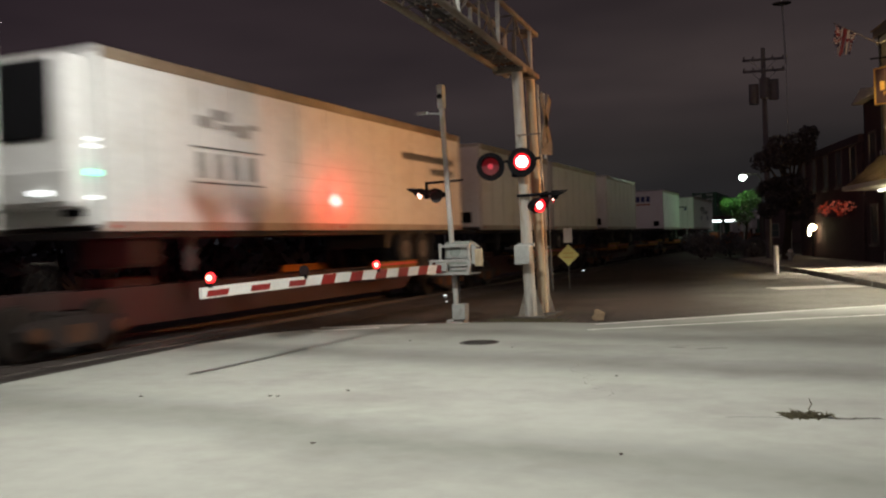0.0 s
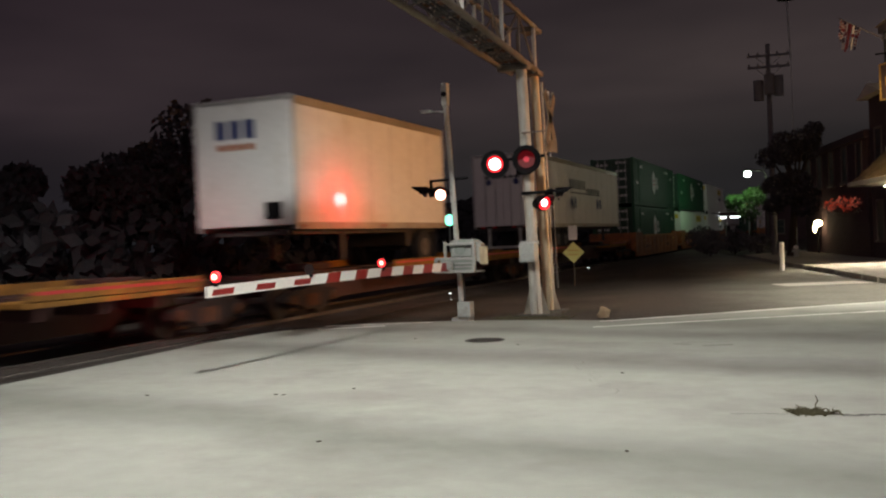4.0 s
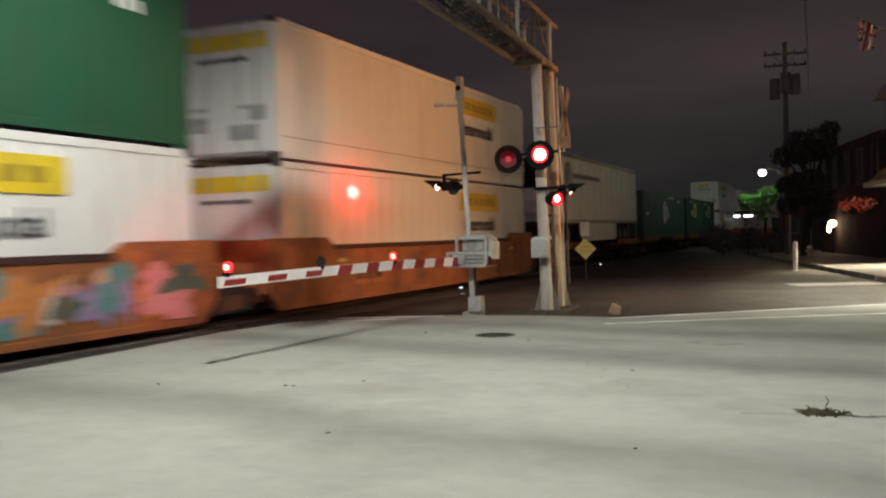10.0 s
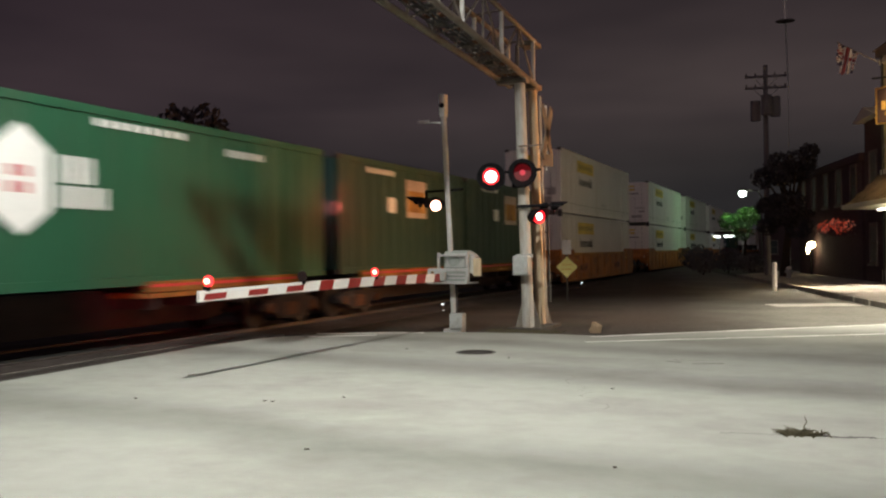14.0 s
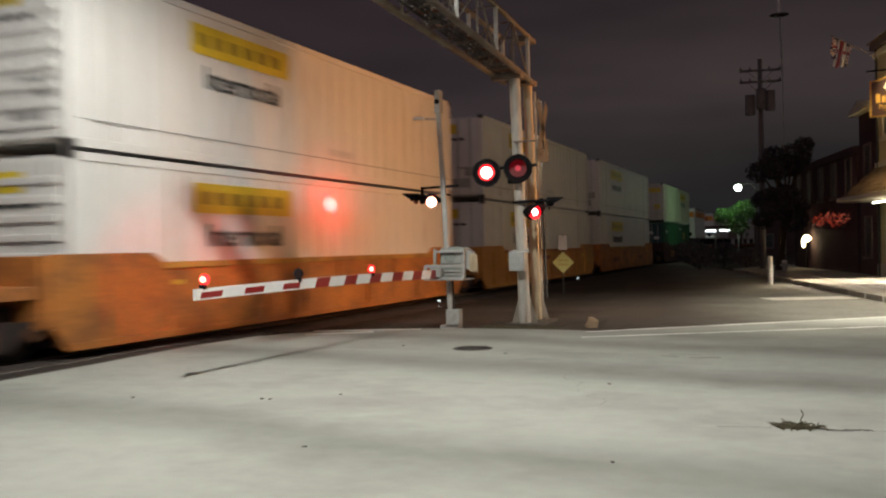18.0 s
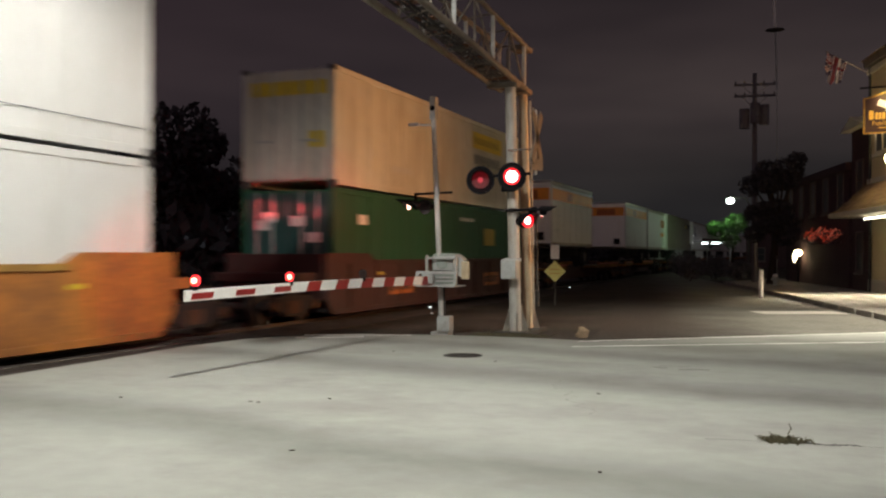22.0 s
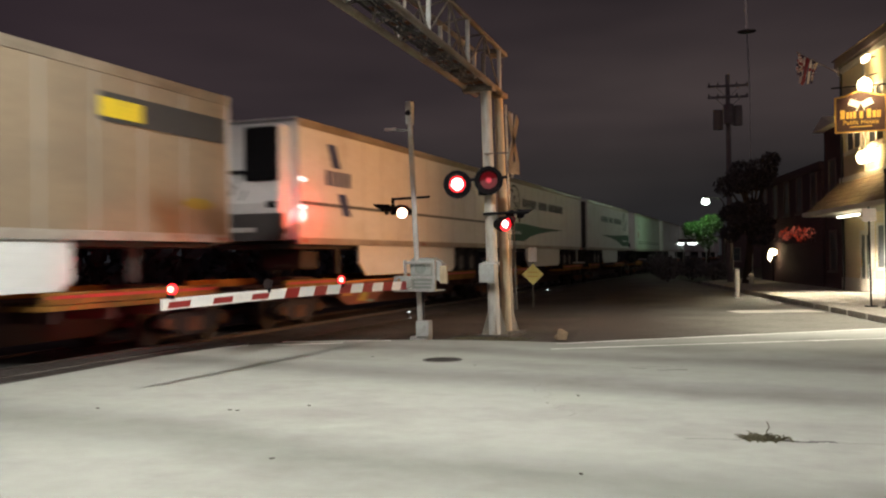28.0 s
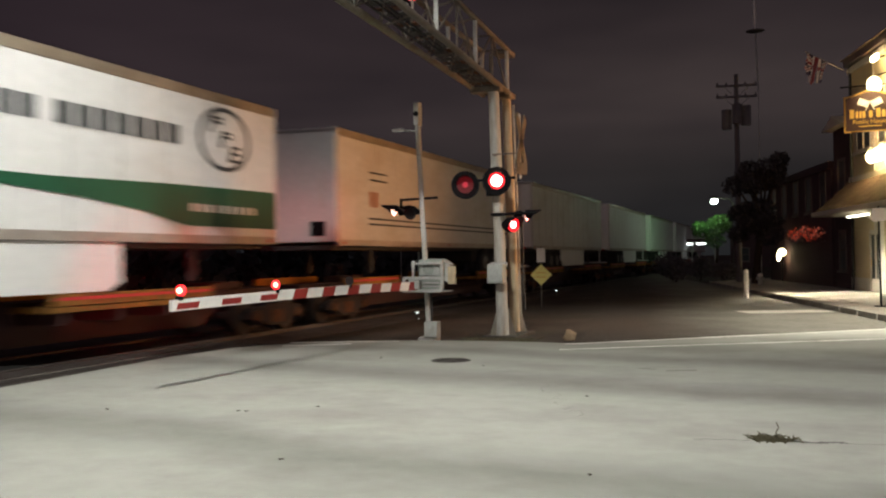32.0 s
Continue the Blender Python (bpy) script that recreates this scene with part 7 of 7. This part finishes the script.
    for k in range(9):
        x, z, lean = -0.70 + 0.09 * k, 3.02 + 0.13 * (k % 4), (-0.12, 0.10, 0.16)[k % 3]
        part("paint_stroke", rods(((x, -0.482 - 0.033 * (z < 3.02), z), (x + lean, -0.482, z + 0.22), 0.022), n=6), "ink", t)
    for z in (2.82, 3.48):
        part("clearance_lamp", boxes((1.306, 1.325, 0.04, 0.30, z, z + 0.08), bevel=0.01), "tail_glow", t, "lit clearance lamp")
    letters(t, 1.4, 2.9, 3.65, 0.38, 5, "ink_blue")
    panel(t, "rule", 0.1, 16.0, 2.93, 3.01, "ink", 1.303)
    for y, z in ((5.0, 3.4), (5.6, 3.1), (6.4, 2.75)):
        panel(t, "reflector", y, y + 0.2, z, z + 0.08, "white_ink", 1.304)
    w = spine_car(383.6, 401.4, "dark spine car with yellow wheel decks and rust-red side plates", ((0.5, 3.6), (7.4, 14.4)))
    # the bent side plates between its decks, with olive and ochre patches
    bm = bmesh.new()
    side_prism(bm, [(2.6, 0.98), (7.3, 0.98), (7.3, 0.80), (6.4, 0.74), (5.6, 0.42), (3.9, 0.42), (3.2, 0.74), (2.6, 0.80)], 1.16, 1.24)
    part("side_plate", bm, "plate_rust", w, "rust-red side plate")
    for y0, y1, z0, z1, m in ((3.3, 4.3, 0.68, 0.86, "car_ochre"), (4.5, 5.2, 0.50, 0.74, "ink_olive"), (5.4, 6.4, 0.76, 0.90, "car_ochre"), (5.0, 5.6, 0.46, 0.52, "spray_teal")):
        bm = bmesh.new()
        side_prism(bm, [(y0, z0), (y1 - 0.15, z0 - 0.03), (y1, z1 - 0.05), (y0 + 0.3, z1)], 1.241, 1.246)
        part("paint_blot", bm, m, w)
    part("top_rail", boxes((1.15, 1.27, 3.5, 7.5, 0.985, 1.05), bevel=0.01), "car_orange", w)
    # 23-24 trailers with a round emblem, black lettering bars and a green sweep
    for u, rear, wheels, skirt in ((401.9, False, (12.1, 13.3), (3.9, 10.6)), (419.7, True, (2.9, 4.1), (5.3, 11.0))):
        t = van(u, 16.0, "trailer_white", "long white trailer with a round black emblem and a green sweep", rear, wheels, skirt, False, ends="trailer_white" if not rear else "door_dark")
        y = 1.75 if not rear else 14.04
        ring(t, "round_emblem", y, 4.06, 0.92, 0.13, "ink_black", tall=0.70)
        # three slanting strokes with short arms inside the ring
        for k, (dy, dz) in enumerate(((-0.34, 0.27), (0.0, 0.0), (0.32, -0.27))):
            bm = bmesh.new()
            side_prism(bm, [(y + dy - 0.22, 4.06 + dz - 0.17), (y + dy - 0.10, 4.06 + dz - 0.17), (y + dy + 0.02, 4.06 + dz + 0.17), (y + dy - 0.10, 4.06 + dz + 0.17)], 1.302, 1.307)
            part("emblem_stroke", bm, "ink_black", t)
            for z0 in (0.02, 0.11) if k < 2 else (-0.17, -0.02, 0.11):
                panel(t, "emblem_arm", y + dy - 0.08, y + dy + 0.24, 4.06 + dz + z0, 4.06 + dz + z0 + 0.06, "ink_black", 1.304)
        a = 3.13 if not rear else 4.57
        for y0, y1, n in ((a, a + 2.55, 6), (a + 2.94, a + 4.58, 4), (a + 4.88, a + 8.08, 7)):
            letters(t, y0, y1, 3.99, 0.36, n, "ink_black", fill=0.76)
        bm = bmesh.new()
        edge = [(0.05, 3.11), (1.8, 3.09), (3.8, 3.06), (6.7, 2.98), (11.5, 2.95), (8.4, 2.84), (6.0, 2.69), (4.5, 2.53), (3.3, 2.31), (0.05, 2.31)]
        side_prism(bm, edge if not rear else [(16.0 - p, q) for p, q in edge], 1.302, 1.306)
        part("green_sweep", bm, "ink_green", t, "dark green sweeping band")
        letters(t, 0.9 if not rear else 12.9, 2.9 if not rear else 15.2, 2.66, 0.15, 9, "white_ink", 1.308)
    spine_car(401.6, 419.0, "dark spine car with yellow wheel decks", ((1.0, 4.4), (11.4, 16.2)))
    spine_car(419.2, 437.6, "dark spine car with yellow wheel decks", ((0.8, 4.0), (9.8, 14.0)))
    # 25 onwards: trailers that follow
    t = van(438.7, W, "trailer_grey", "long grey-white trailer with thin dark stripes", False, (12.4, 13.6))
    for z in (2.55, 2.70):
        panel(t, "stripe", 1.8, 15.6, z, z + 0.05, "ink_black", 1.304)
    for z in (3.95, 3.75):
        panel(t, "stripe", 1.9, 3.0, z, z + 0.05, "ink_black", 1.304)
    letters(t, 1.9, 2.5, 3.25, 0.42, 2, "ink_orange")
    letters(t, 3.6, 7.6, 3.15, 0.14, 14, "trailer_grey")
    spine_car(438.0, 456.2, "dark spine car with yellow wheel decks", ((1.0, 4.4), (11.6, 16.4)))
    for u, body in ((457.6, "trailer_grey"), (476.4, "trailer_white"), (495.2, "trailer_white"), (514.0, "trailer_grey"), (532.8, "trailer_white")):
        van(u, W, body, "long plain pale trailer far down the train", True, (3.9, 5.1), (5.6, 11.2))
        spine_car(u - 0.7, u + 17.6, "dark spine car with yellow wheel decks", ((1.0, 6.4), (11.6, 16.4)))
    # the trailer that has just passed
    van(-6.6, W, "trailer_white", "long plain white trailer near the head of the train", True, (3.9, 5.1))
    spine_car(-9.2, 9.4, "dark spine car with yellow wheel decks", ((1.0, 6.4), (11.6, 16.4)))


build_train()


def motions():
    """The train rolls past at an even speed; the crossing lamps beat in turn."""
    for ob, u in ROLLING:
        walk(ob, [(t, pose(TX, u - SPEED * t, 0)) for t in (-0.2, 0.0, 8.0, 16.0, 24.0, 32.0, 32.2)])
    for ob, place, first, late in FLASHERS:
        walk(ob, flash_rows(place, first, late))


motions()
